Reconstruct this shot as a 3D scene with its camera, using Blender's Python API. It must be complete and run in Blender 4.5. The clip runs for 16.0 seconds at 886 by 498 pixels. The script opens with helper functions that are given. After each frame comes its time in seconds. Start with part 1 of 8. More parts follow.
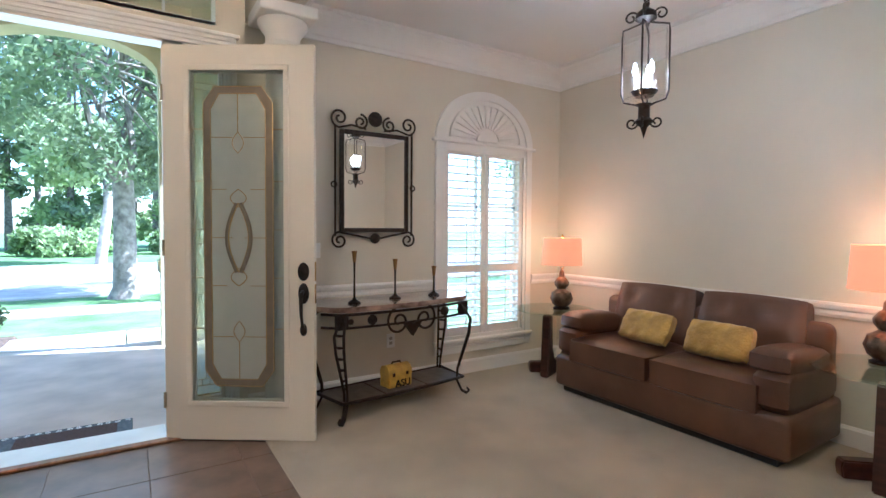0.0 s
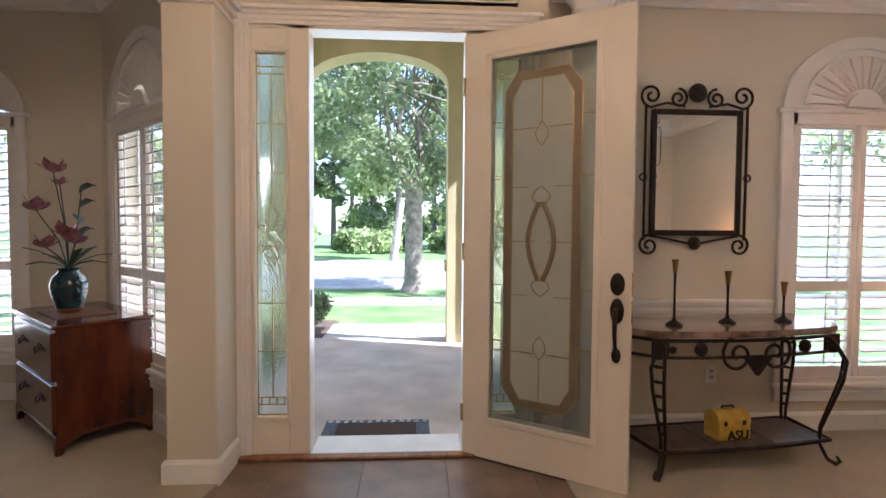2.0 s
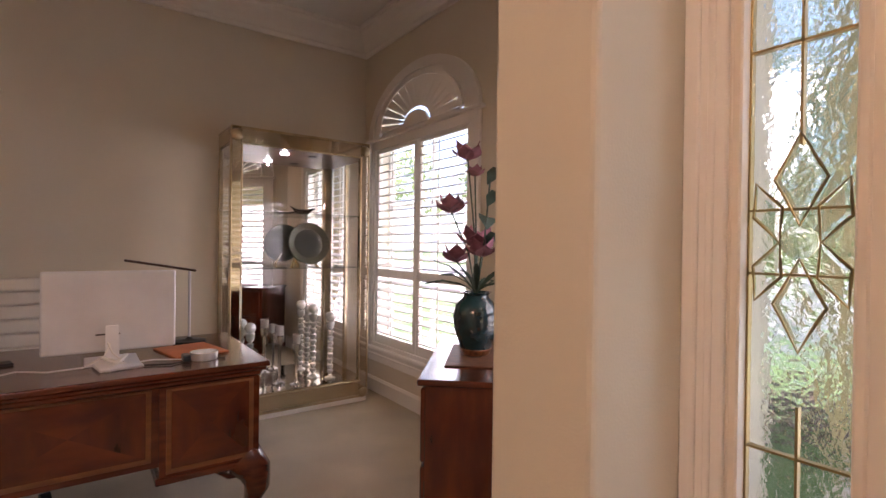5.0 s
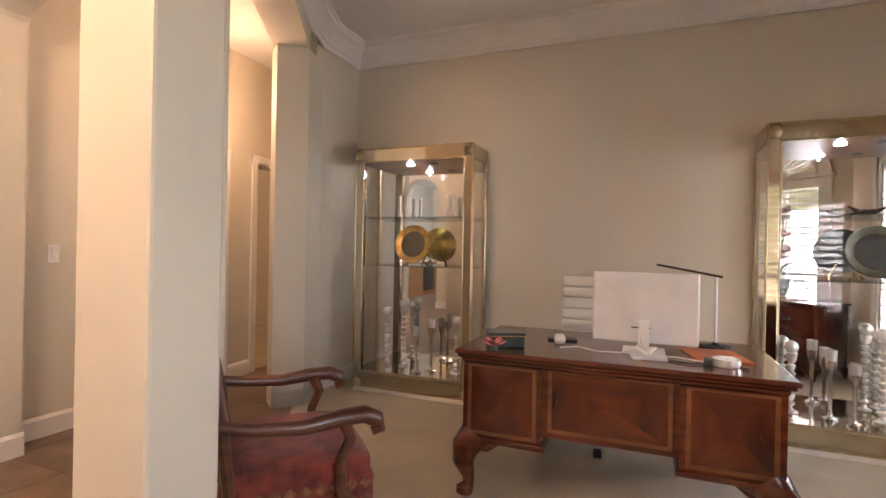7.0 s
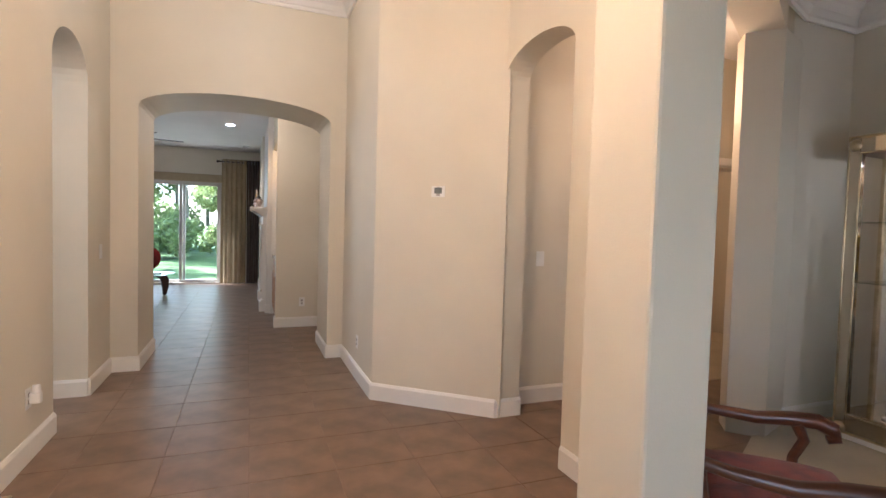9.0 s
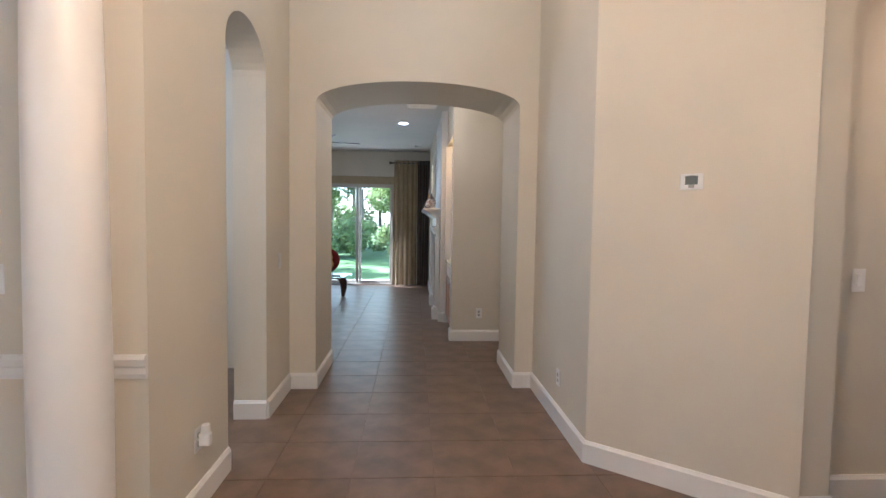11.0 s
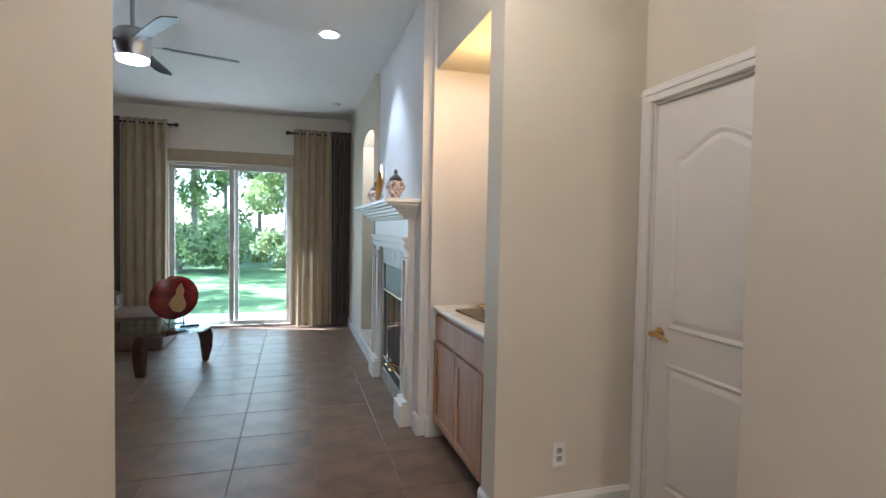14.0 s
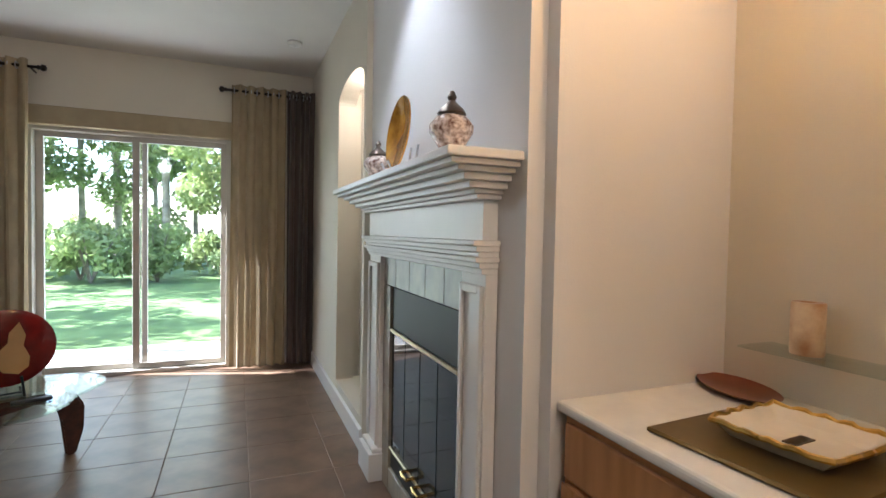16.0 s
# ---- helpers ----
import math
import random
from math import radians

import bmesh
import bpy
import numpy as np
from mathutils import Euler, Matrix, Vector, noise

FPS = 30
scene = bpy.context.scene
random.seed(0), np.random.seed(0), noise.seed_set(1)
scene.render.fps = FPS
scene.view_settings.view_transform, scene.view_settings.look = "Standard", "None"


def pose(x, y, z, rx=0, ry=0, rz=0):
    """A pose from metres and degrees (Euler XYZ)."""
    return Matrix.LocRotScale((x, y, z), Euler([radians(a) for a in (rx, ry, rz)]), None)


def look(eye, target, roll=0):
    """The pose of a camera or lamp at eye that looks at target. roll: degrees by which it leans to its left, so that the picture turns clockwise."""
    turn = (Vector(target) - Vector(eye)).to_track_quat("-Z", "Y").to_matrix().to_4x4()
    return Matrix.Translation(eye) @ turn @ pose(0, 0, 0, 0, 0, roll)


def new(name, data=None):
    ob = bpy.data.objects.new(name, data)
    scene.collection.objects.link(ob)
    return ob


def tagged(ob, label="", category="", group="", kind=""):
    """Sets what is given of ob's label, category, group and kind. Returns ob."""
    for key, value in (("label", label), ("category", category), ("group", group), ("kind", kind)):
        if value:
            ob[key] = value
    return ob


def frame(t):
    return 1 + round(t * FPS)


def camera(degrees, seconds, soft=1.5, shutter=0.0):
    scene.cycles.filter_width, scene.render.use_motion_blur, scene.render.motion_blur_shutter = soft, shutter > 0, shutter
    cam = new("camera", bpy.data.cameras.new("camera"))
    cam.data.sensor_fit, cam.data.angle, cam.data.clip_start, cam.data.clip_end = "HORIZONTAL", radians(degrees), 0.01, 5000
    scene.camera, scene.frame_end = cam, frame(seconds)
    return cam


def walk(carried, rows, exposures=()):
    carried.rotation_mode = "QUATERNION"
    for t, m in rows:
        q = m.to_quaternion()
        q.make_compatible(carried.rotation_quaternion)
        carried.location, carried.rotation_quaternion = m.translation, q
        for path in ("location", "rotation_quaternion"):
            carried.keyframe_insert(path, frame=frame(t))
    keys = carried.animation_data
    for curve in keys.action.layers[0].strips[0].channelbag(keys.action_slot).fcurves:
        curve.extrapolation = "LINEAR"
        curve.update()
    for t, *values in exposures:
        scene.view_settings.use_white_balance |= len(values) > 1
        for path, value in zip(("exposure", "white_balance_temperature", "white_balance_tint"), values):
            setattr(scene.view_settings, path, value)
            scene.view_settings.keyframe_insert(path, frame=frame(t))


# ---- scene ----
cam = camera(83.3, 16.0)
PATH = [
    (0, (0.269, -3.549, 1.334), (1.33, -1.855, 1.258), 0.4),
    (0.5, (0.193, -3.529, 1.322), (0.957, -1.682, 1.253), 0.5),
    (1, (0.139, -3.476, 1.315), (0.645, -1.543, 1.251), 0.4),
    (1.5, (0.144, -3.289, 1.321), (0.443, -1.313, 1.251), 0.3),
    (2, (0.145, -2.929, 1.338), (0.264, -0.934, 1.261), 0.4),
    (2.5, (0.085, -2.485, 1.363), (0.041, -0.487, 1.283), 0.5),
    (3, (-0.002, -2.02, 1.375), (-0.243, -0.036, 1.299), 0.6),
    (3.5, (-0.186, -1.633, 1.372), (-0.739, 0.288, 1.308), 0.8),
    (4, (-0.365, -1.346, 1.34), (-1.295, 0.424, 1.299), 1.0),
    (6.5, (-0.245, -0.924, 1.256), (-2.229, -1.174, 1.258), 0.6),
    (7, (-0.243, -0.927, 1.259), (-2.099, -1.672, 1.254), 1.1),
    (7.5, (-0.225, -0.956, 1.257), (-1.847, -2.126, 1.252), 1.3),
    (8, (-0.204, -0.994, 1.255), (-1.54, -2.482, 1.244), 1.7),
    (8.5, (-0.18, -1.013, 1.351), (-1.209, -2.727, 1.289), 1.9),
    (9, (-0.111, -1.031, 1.387), (-0.839, -2.891, 1.307), 1.6),
    (9.5, (-0.089, -1.075, 1.406), (-0.537, -3.022, 1.319), 1.3),
    (10, (-0.059, -1.165, 1.42), (-0.29, -3.15, 1.326), 1.2),
    (12.5, (0.209, -4.129, 1.436), (0.123, -6.124, 1.328), 0.8),
    (13, (0.335, -4.733, 1.407), (0.15, -6.723, 1.323), 1.3),
    (13.5, (0.429, -5.307, 1.421), (0.051, -7.27, 1.343), 1.3),
    (14, (0.467, -5.888, 1.437), (-0.111, -7.801, 1.36), 1.1),
    (14.5, (0.458, -6.452, 1.443), (-0.253, -8.32, 1.37), 1.0),
    (15, (0.4, -6.986, 1.416), (-0.373, -8.83, 1.348), 0.9),
    (15.5, (0.378, -7.499, 1.401), (-0.397, -9.342, 1.335), 1.0),
    (16, (0.409, -7.957, 1.398), (-0.358, -9.803, 1.336), 1.1),
]
walk(cam, [(t, look(eye, target, roll)) for t, eye, target, roll in PATH], [(0, 2.42, 4650, 6), (1.2, 2.15, 5200, 13), (2.5, 1.97, 5650, 21), (3.5, 1.76, 5900, 31), (4.5, 1.98, 6200, 32), (6.4, 3.0, 6350, 24), (7.4, 3.05, 5900, 21), (8.5, 2.9, 5500, 16), (10.2, 2.5, 5150, 14), (12.5, 2.84, 4900, 9), (14.2, 3.0, 5050, 10), (16, 2.9, 5700, 14)])

# ---- world and large lights ----
world = bpy.data.worlds.new("world")
scene.world = world
world.use_nodes = True
sky = world.node_tree.nodes.new("ShaderNodeTexSky")
sky.sky_type = "NISHITA"
sky.sun_disc = False
sky.sun_elevation = radians(47)
sky.sun_rotation = radians(100)
world.node_tree.links.new(sky.outputs[0], world.node_tree.nodes["Background"].inputs[0])
world.node_tree.nodes["Background"].inputs[1].default_value = 0.15


def lamp(name, kind, m, power, colour, size=0.1, size_y=None, angle=None):
    data = bpy.data.lights.new(name, kind)
    data.energy, data.color = power, colour
    if kind == "AREA":
        data.shape, data.size, data.size_y = "RECTANGLE", size, size_y or size
    elif kind == "SUN":
        data.angle = angle
    else:
        data.shadow_soft_size = size
        if kind == "SPOT":
            data.spot_size, data.spot_blend = angle, 0.6
    ob = new(name, data)
    ob.matrix_world = m
    return ob


WARM, SOFT, DAY = (1.0, 0.87, 0.72), (1.0, 0.96, 0.90), (0.86, 0.93, 1.0)
lamp("sun", "SUN", look((30, -9, 34), (0, 0, 0)), 5.0, (1.0, 0.98, 0.95), angle=radians(0.6))
# area lamps just outside the openings stand in for sky light and lawn bounce
lamp("daylight_living", "AREA", look((3.18, 0.62, 0.9), (3.0, -3.0, 1.4)), 3.72, DAY, 1.1, 1.9)
lamp("daylight_study", "AREA", look((-3.37, 1.50, 0.85), (-3.2, -2.0, 1.7)), 14.5, (1.0, 0.97, 0.93), 1.2, 1.9)
lamp("daylight_bay", "AREA", look((-1.42, 0.85, 0.9), (-3.2, -1.4, 1.6)), 8, (1.0, 0.97, 0.93), 1.0, 1.9)
lamp("daylight_entry", "AREA", look((0.0, 0.5, 1.5), (0.0, -4.0, 0.9)), 2.6, DAY, 1.0, 2.0)
lamp("daylight_slider", "AREA", look((1.28, -13.75, 1.25), (1.1, -9.0, 0.9)), 4.0, (0.9, 1.0, 0.97), 1.7, 2.1)
# lamps of the house, and added ones that have no fixture
lamp("chandelier_glow", "POINT", pose(0.0, -2.6, 2.75), 15, (1.0, 0.61, 0.31), 0.25)
# added fill high in the hall, no fixture there
lamp("hall_glow", "POINT", pose(0.0, -5.1, 3.35), 2.1, WARM, 0.15)
# unseen sources for the warm light in the west hall and bedroom
lamp("west_hall_glow", "POINT", pose(-3.3, -4.05, 2.45), 3.4, (1.0, 0.62, 0.34), 0.12)
lamp("bedroom_glow", "POINT", pose(-4.3, -5.9, 2.3), 4.6, (1.0, 0.62, 0.34), 0.2)
lamp("pendant_glow", "POINT", pose(2.6, -1.84, 2.17), 3.41, SOFT, 0.06)
lamp("table_lamp_glow", "POINT", pose(3.66, -0.22, 1.2), 1.4, (1.0, 0.62, 0.32), 0.05)
lamp("far_table_lamp_glow", "POINT", pose(3.80, -2.54, 1.2), 1.4, (1.0, 0.62, 0.32), 0.05)
lamp("fireplace_spot", "SPOT", look((0.19, -10.15, 3.0), (-0.36, -10.15, 1.6)), 7.5, (0.9, 0.96, 1.0), 0.05, angle=radians(75))
lamp("bar_spot", "POINT", pose(-0.62, -8.62, 2.30), 1.2, (1.0, 0.55, 0.17), 0.06)
# added fill that brightens the recess, without a fixture
lamp("niche_glow", "POINT", pose(-0.55, -11.5, 2.42), 1.36, WARM, 0.05)
lamp("fan_glow", "POINT", pose(1.50, -9.73, 2.40), 1.36, SOFT, 0.1)
# invisible lamp added to lift the back hall walls and door
lamp("back_hall_glow", "POINT", pose(0.1, -7.5, 2.72), 3.3, (1.0, 0.80, 0.60), 0.15)
for cy in (-2.715, 0.335):
    lamp("cabinet_light", "POINT", pose(-4.15, cy - 0.10, 1.945), 0.31, SOFT, 0.006)
# unseen point lamp stands in for bluish window light in the kitchen
lamp("kitchen_glow", "POINT", pose(3.0, -5.3, 2.6), 9.92, DAY, 0.2)
# added fill for the family room, out of view and without a fixture
lamp("family_glow", "POINT", pose(3.6, -10.5, 2.9), 1.36, SOFT, 0.2)

# ---- materials ----


def mat(name, colour, rough=0.6, metal=0.0, vary=0.06, scale=4.0, bump=0.0, bump_scale=80.0, coat=0.0, spec=0.5, second=None, per_object=0.0, emit=0.0, alpha=1.0, trans=0.0, sheen=0.0):
    m = bpy.data.materials.new(name)
    m.use_nodes = True
    nt = m.node_tree
    b = nt.nodes["Principled BSDF"]
    coord = nt.nodes.new("ShaderNodeTexCoord")
    n = nt.nodes.new("ShaderNodeTexNoise")
    n.inputs["Scale"].default_value, n.inputs["Detail"].default_value = scale, 6.0
    nt.links.new(coord.outputs["Object"], n.inputs["Vector"])
    ramp = nt.nodes.new("ShaderNodeValToRGB")
    lo = [c * (1 - vary * 2) for c in colour] if second is None else second
    hi = [min(1.0, c * (1 + vary)) for c in colour]
    ramp.color_ramp.elements[0].position, ramp.color_ramp.elements[1].position = 0.32, 0.68
    ramp.color_ramp.elements[0].color, ramp.color_ramp.elements[1].color = (*lo, 1), (*hi, 1)
    nt.links.new(n.outputs["Fac"], ramp.inputs["Fac"])
    out = ramp.outputs["Color"]
    if per_object:
        info = nt.nodes.new("ShaderNodeObjectInfo")
        rng = nt.nodes.new("ShaderNodeMapRange")
        rng.inputs["To Min"].default_value, rng.inputs["To Max"].default_value = 1 - per_object, 1 + per_object
        nt.links.new(info.outputs["Random"], rng.inputs["Value"])
        mul = nt.nodes.new("ShaderNodeVectorMath")
        mul.operation = "SCALE"
        nt.links.new(out, mul.inputs[0])
        nt.links.new(rng.outputs["Result"], mul.inputs["Scale"])
        out = mul.outputs[0]
    nt.links.new(out, b.inputs["Base Color"])
    b.inputs["Roughness"].default_value, b.inputs["Metallic"].default_value = rough, metal
    b.inputs["Coat Weight"].default_value, b.inputs["Coat Roughness"].default_value = coat, 0.12
    b.inputs["Specular IOR Level"].default_value = spec
    b.inputs["Transmission Weight"].default_value = trans
    b.inputs["Sheen Weight"].default_value = sheen
    b.inputs["Alpha"].default_value = alpha
    if emit:
        b.inputs["Emission Color"].default_value = (*colour, 1)
        b.inputs["Emission Strength"].default_value = emit
    if bump:
        n2 = nt.nodes.new("ShaderNodeTexNoise")
        n2.inputs["Scale"].default_value, n2.inputs["Detail"].default_value = bump_scale, 4.0
        nt.links.new(coord.outputs["Object"], n2.inputs["Vector"])
        bp = nt.nodes.new("ShaderNodeBump")
        bp.inputs["Strength"].default_value, bp.inputs["Distance"].default_value = bump, 0.01
        nt.links.new(n2.outputs["Fac"], bp.inputs["Height"])
        nt.links.new(bp.outputs["Normal"], b.inputs["Normal"])
    return m


def wood(name, dark, light, rough=0.3, coat=0.4, stretch=(14, 1.2, 14), per_object=0.0):
    m = mat(name, light, rough, vary=0.1, scale=1.0, coat=coat, second=dark, per_object=per_object)
    nt = m.node_tree
    tex = [n for n in nt.nodes if n.type == "TEX_NOISE"][0]
    coord = [n for n in nt.nodes if n.type == "TEX_COORD"][0]
    mp = nt.nodes.new("ShaderNodeMapping")
    mp.inputs["Scale"].default_value = stretch
    nt.links.new(coord.outputs["Object"], mp.inputs["Vector"])
    nt.links.new(mp.outputs["Vector"], tex.inputs["Vector"])
    tex.inputs["Scale"].default_value = 2.2
    return m


def glass(name, colour=(1, 1, 1), rough=0.0, ior=1.45):
    """A thin clear pane: mostly clear, with a gloss that grows at a slant."""
    m = bpy.data.materials.new(name)
    m.use_nodes = True
    nt = m.node_tree
    nt.nodes.clear()
    out = nt.nodes.new("ShaderNodeOutputMaterial")
    clear, shine, mix = nt.nodes.new("ShaderNodeBsdfTransparent"), nt.nodes.new("ShaderNodeBsdfGlossy"), nt.nodes.new("ShaderNodeMixShader")
    clear.inputs[0].default_value = (*colour, 1)
    shine.inputs["Roughness"].default_value = rough
    slant, power, scale = nt.nodes.new("ShaderNodeLayerWeight"), nt.nodes.new("ShaderNodeMath"), nt.nodes.new("ShaderNodeMath")
    slant.inputs["Blend"].default_value = 0.5
    power.operation, scale.operation = "POWER", "MULTIPLY_ADD"
    power.inputs[1].default_value = 5
    base = ((ior - 1) / (ior + 1)) ** 2
    scale.inputs[1].default_value, scale.inputs[2].default_value = 1 - base, base
    nt.links.new(slant.outputs["Facing"], power.inputs[0])
    nt.links.new(power.outputs[0], scale.inputs[0])
    nt.links.new(scale.outputs[0], mix.inputs[0])
    nt.links.new(clear.outputs[0], mix.inputs[1])
    nt.links.new(shine.outputs[0], mix.inputs[2])
    nt.links.new(mix.outputs[0], out.inputs[0])
    return m


def textured_glass(name, colour, scale, strength, rough=0.12):
    """Rippled privacy glass."""
    m = bpy.data.materials.new(name)
    m.use_nodes = True
    nt = m.node_tree
    nt.nodes.clear()
    out = nt.nodes.new("ShaderNodeOutputMaterial")
    a, c, mix = nt.nodes.new("ShaderNodeBsdfRefraction"), nt.nodes.new("ShaderNodeBsdfGlossy"), nt.nodes.new("ShaderNodeMixShader")
    a.inputs["Color"].default_value, a.inputs["IOR"].default_value, a.inputs["Roughness"].default_value = (*colour, 1), 1.12, rough
    c.inputs["Roughness"].default_value = 0.15
    mix.inputs[0].default_value = 0.08
    co, tex, bp = nt.nodes.new("ShaderNodeTexCoord"), nt.nodes.new("ShaderNodeTexNoise"), nt.nodes.new("ShaderNodeBump")
    tex.inputs["Scale"].default_value, tex.inputs["Detail"].default_value = scale, 3.0
    bp.inputs["Strength"].default_value, bp.inputs["Distance"].default_value = strength, 0.02
    nt.links.new(co.outputs["Object"], tex.inputs["Vector"])
    nt.links.new(tex.outputs["Fac"], bp.inputs["Height"])
    nt.links.new(bp.outputs["Normal"], a.inputs["Normal"])
    nt.links.new(bp.outputs["Normal"], c.inputs["Normal"])
    nt.links.new(a.outputs[0], mix.inputs[1])
    nt.links.new(c.outputs[0], mix.inputs[2])
    nt.links.new(mix.outputs[0], out.inputs[0])
    return m


PAINT = mat("wall_paint", (0.65, 0.595, 0.485), 0.55, vary=0.025, scale=1.3, bump=0.10, bump_scale=160)
TRIM = mat("trim_paint", (0.78, 0.755, 0.71), 0.32, vary=0.02, scale=2.0, bump=0.02, bump_scale=60)
CEIL = mat("ceiling_paint", (0.74, 0.72, 0.68), 0.8, vary=0.02, scale=1.5, bump=0.15, bump_scale=120)
CARPET = mat("carpet", (0.50, 0.415, 0.28), 0.95, vary=0.10, scale=2.2, bump=0.9, bump_scale=260, spec=0.1, sheen=0.3)
TILE = mat("brown_tile", (0.20, 0.128, 0.082), 0.37, vary=0.12, scale=4.5, bump=0.06, bump_scale=18, per_object=0.06, second=(0.12, 0.077, 0.049))
GROUT = mat("grout", (0.225, 0.155, 0.105), 0.9, vary=0.1, scale=9)
DOORP = mat("door_paint", (0.76, 0.70, 0.60), 0.3, vary=0.02, scale=2)
BRONZE = mat("dark_bronze", (0.035, 0.028, 0.024), 0.4, 0.8, vary=0.2, scale=30)
IRON = mat("wrought_iron", (0.035, 0.025, 0.020), 0.45, 0.7, vary=0.25, scale=40, bump=0.2, bump_scale=90)
BRASS = mat("brass", (0.72, 0.50, 0.20), 0.22, 1.0, vary=0.1, scale=20)
PEWTER = mat("aged_brass", (0.52, 0.42, 0.27), 0.28, 1.0, vary=0.12, scale=14)
GOLD = mat("gold_leaf", (0.72, 0.47, 0.13), 0.3, 1.0, vary=0.2, scale=22, bump=0.2, bump_scale=50)
CHROME = mat("chrome", (0.75, 0.75, 0.75), 0.1, 1.0, vary=0.02)
LEATHER = mat("brown_leather", (0.125, 0.058, 0.030), 0.38, vary=0.12, scale=3.0, bump=0.25, bump_scale=120, coat=0.1, second=(0.075, 0.034, 0.018))
GREYLEATHER = mat("taupe_leather", (0.15, 0.10, 0.07), 0.35, vary=0.12, scale=3.0, bump=0.25, bump_scale=120)
YELLOW = mat("mustard_knit", (0.56, 0.36, 0.085), 0.9, vary=0.18, scale=9, bump=0.8, bump_scale=70, sheen=0.3)
REDFAB = mat("red_fabric", (0.45, 0.02, 0.02), 0.85, vary=0.1, scale=8)
CHERRY = wood("cherry_wood", (0.050, 0.010, 0.005), (0.125, 0.030, 0.012), 0.25, 0.5)
CHERRYV = wood("cherry_veneer", (0.045, 0.009, 0.004), (0.115, 0.025, 0.009), 0.22, 0.55, (5, 5, 1.4))
INLAY = wood("inlay_band", (0.13, 0.042, 0.013), (0.21, 0.078, 0.025), 0.3, 0.4)
WALNUT = wood("walnut", (0.045, 0.016, 0.009), (0.12, 0.045, 0.022), 0.32, 0.3)
DARKWOOD = wood("espresso_wood", (0.022, 0.007, 0.005), (0.06, 0.018, 0.012), 0.3, 0.4)
MAPLE = wood("honey_maple", (0.36, 0.155, 0.05), (0.47, 0.22, 0.08), 0.35, 0.3, (9, 9, 1.0))
GLASS = glass("clear_glass")
TABLEGLASS = glass("green_edge_glass", (0.84, 0.93, 0.90))
SHELFGLASS = glass("pale_shelf_glass", (0.90, 0.95, 0.92))
SIDEGLASS = textured_glass("rippled_glass", (0.90, 0.93, 0.90), 55, 0.6)
FROST = mat("frosted_glass", (0.72, 0.72, 0.68), 0.3, vary=0.03, scale=12, trans=0.35)
GREYBAND = mat("grey_came_band", (0.20, 0.165, 0.115), 0.3, vary=0.05, scale=20)
BEVEL = textured_glass("bevelled_glass", (0.97, 0.97, 0.95), 6, 0.5, 0.02)
LEAD = mat("brass_came", (0.42, 0.30, 0.13), 0.35, 1.0)
MIRROR = mat("mirror_glass", (0.88, 0.88, 0.86), 0.015, 1.0, vary=0.0)
SMOKE = mat("antique_mirror", (0.62, 0.55, 0.44), 0.06, 1.0, vary=0.03)
MARBLE = mat("brown_marble", (0.30, 0.21, 0.16), 0.16, vary=0.25, scale=12, coat=0.5, second=(0.10, 0.06, 0.045))
SLATE = mat("slate_shelf", (0.10, 0.075, 0.06), 0.5, vary=0.2, scale=14)
SHADE = mat("lamp_shade", (0.80, 0.30, 0.13), 0.8, vary=0.03, emit=0.168)
BULB = mat("bulb", (0.85, 0.92, 1.0), 0.3, emit=3.92)
CANLIGHT = mat("can_light", (0.95, 0.97, 1.0), 0.4, emit=2.52)
BLACK = mat("black_plastic", (0.015, 0.015, 0.016), 0.4)
BLACKMETAL = mat("black_steel", (0.012, 0.015, 0.013), 0.45, spec=0.25)
FIREGLASS = mat("fire_door_glass", (0.012, 0.016, 0.018), 0.05, spec=0.3)
WHITEP = mat("white_plastic", (0.78, 0.77, 0.74), 0.35)
SILVER = mat("silver_aluminium", (0.74, 0.75, 0.78), 0.4, 0.25)
TEAL = mat("teal_glaze", (0.012, 0.045, 0.055), 0.15, vary=0.3, scale=14, coat=0.6)
COPPERG = mat("copper_band", (0.30, 0.12, 0.05), 0.35, 0.6, vary=0.3, scale=60)
PETAL = mat("pink_petal", (0.36, 0.15, 0.19), 0.7, vary=0.25, scale=20)
PINK = mat("bright_pink_petal", (0.85, 0.25, 0.32), 0.6, vary=0.25, scale=40)
LEAFD = mat("dark_leaf", (0.035, 0.07, 0.045), 0.5, vary=0.25, scale=15)
LEAF = mat("oak_leaf", (0.23, 0.27, 0.14), 0.45, vary=0.5, scale=0.9, second=(0.09, 0.125, 0.06))
LEAF2 = mat("wood_leaf", (0.32, 0.38, 0.16), 0.55, vary=0.5, scale=0.7, second=(0.13, 0.18, 0.07))
BARK = mat("bark", (0.26, 0.22, 0.18), 0.9, vary=0.3, scale=7, bump=0.9, bump_scale=22, second=(0.13, 0.105, 0.085))
GRASS = mat("lawn", (0.12, 0.20, 0.06), 0.9, vary=0.35, scale=1.6, bump=0.8, bump_scale=120, second=(0.065, 0.12, 0.032))
CONCRETE = mat("concrete", (0.50, 0.46, 0.41), 0.85, vary=0.10, scale=2.5, bump=0.2, bump_scale=60)
PORCH = mat("porch_slab", (0.60, 0.50, 0.43), 0.7, vary=0.12, scale=2.2, bump=0.2, bump_scale=40)
ROAD = mat("pale_road", (0.36, 0.34, 0.32), 0.9, vary=0.12, scale=3, bump=0.3, bump_scale=90)
STUCCO = mat("yellow_stucco", (0.62, 0.53, 0.32), 0.85, vary=0.06, scale=3, bump=0.15, bump_scale=70)
MULCH = mat("bark_mulch", (0.10, 0.06, 0.04), 0.95, vary=0.4, scale=26, bump=1.0, bump_scale=60)
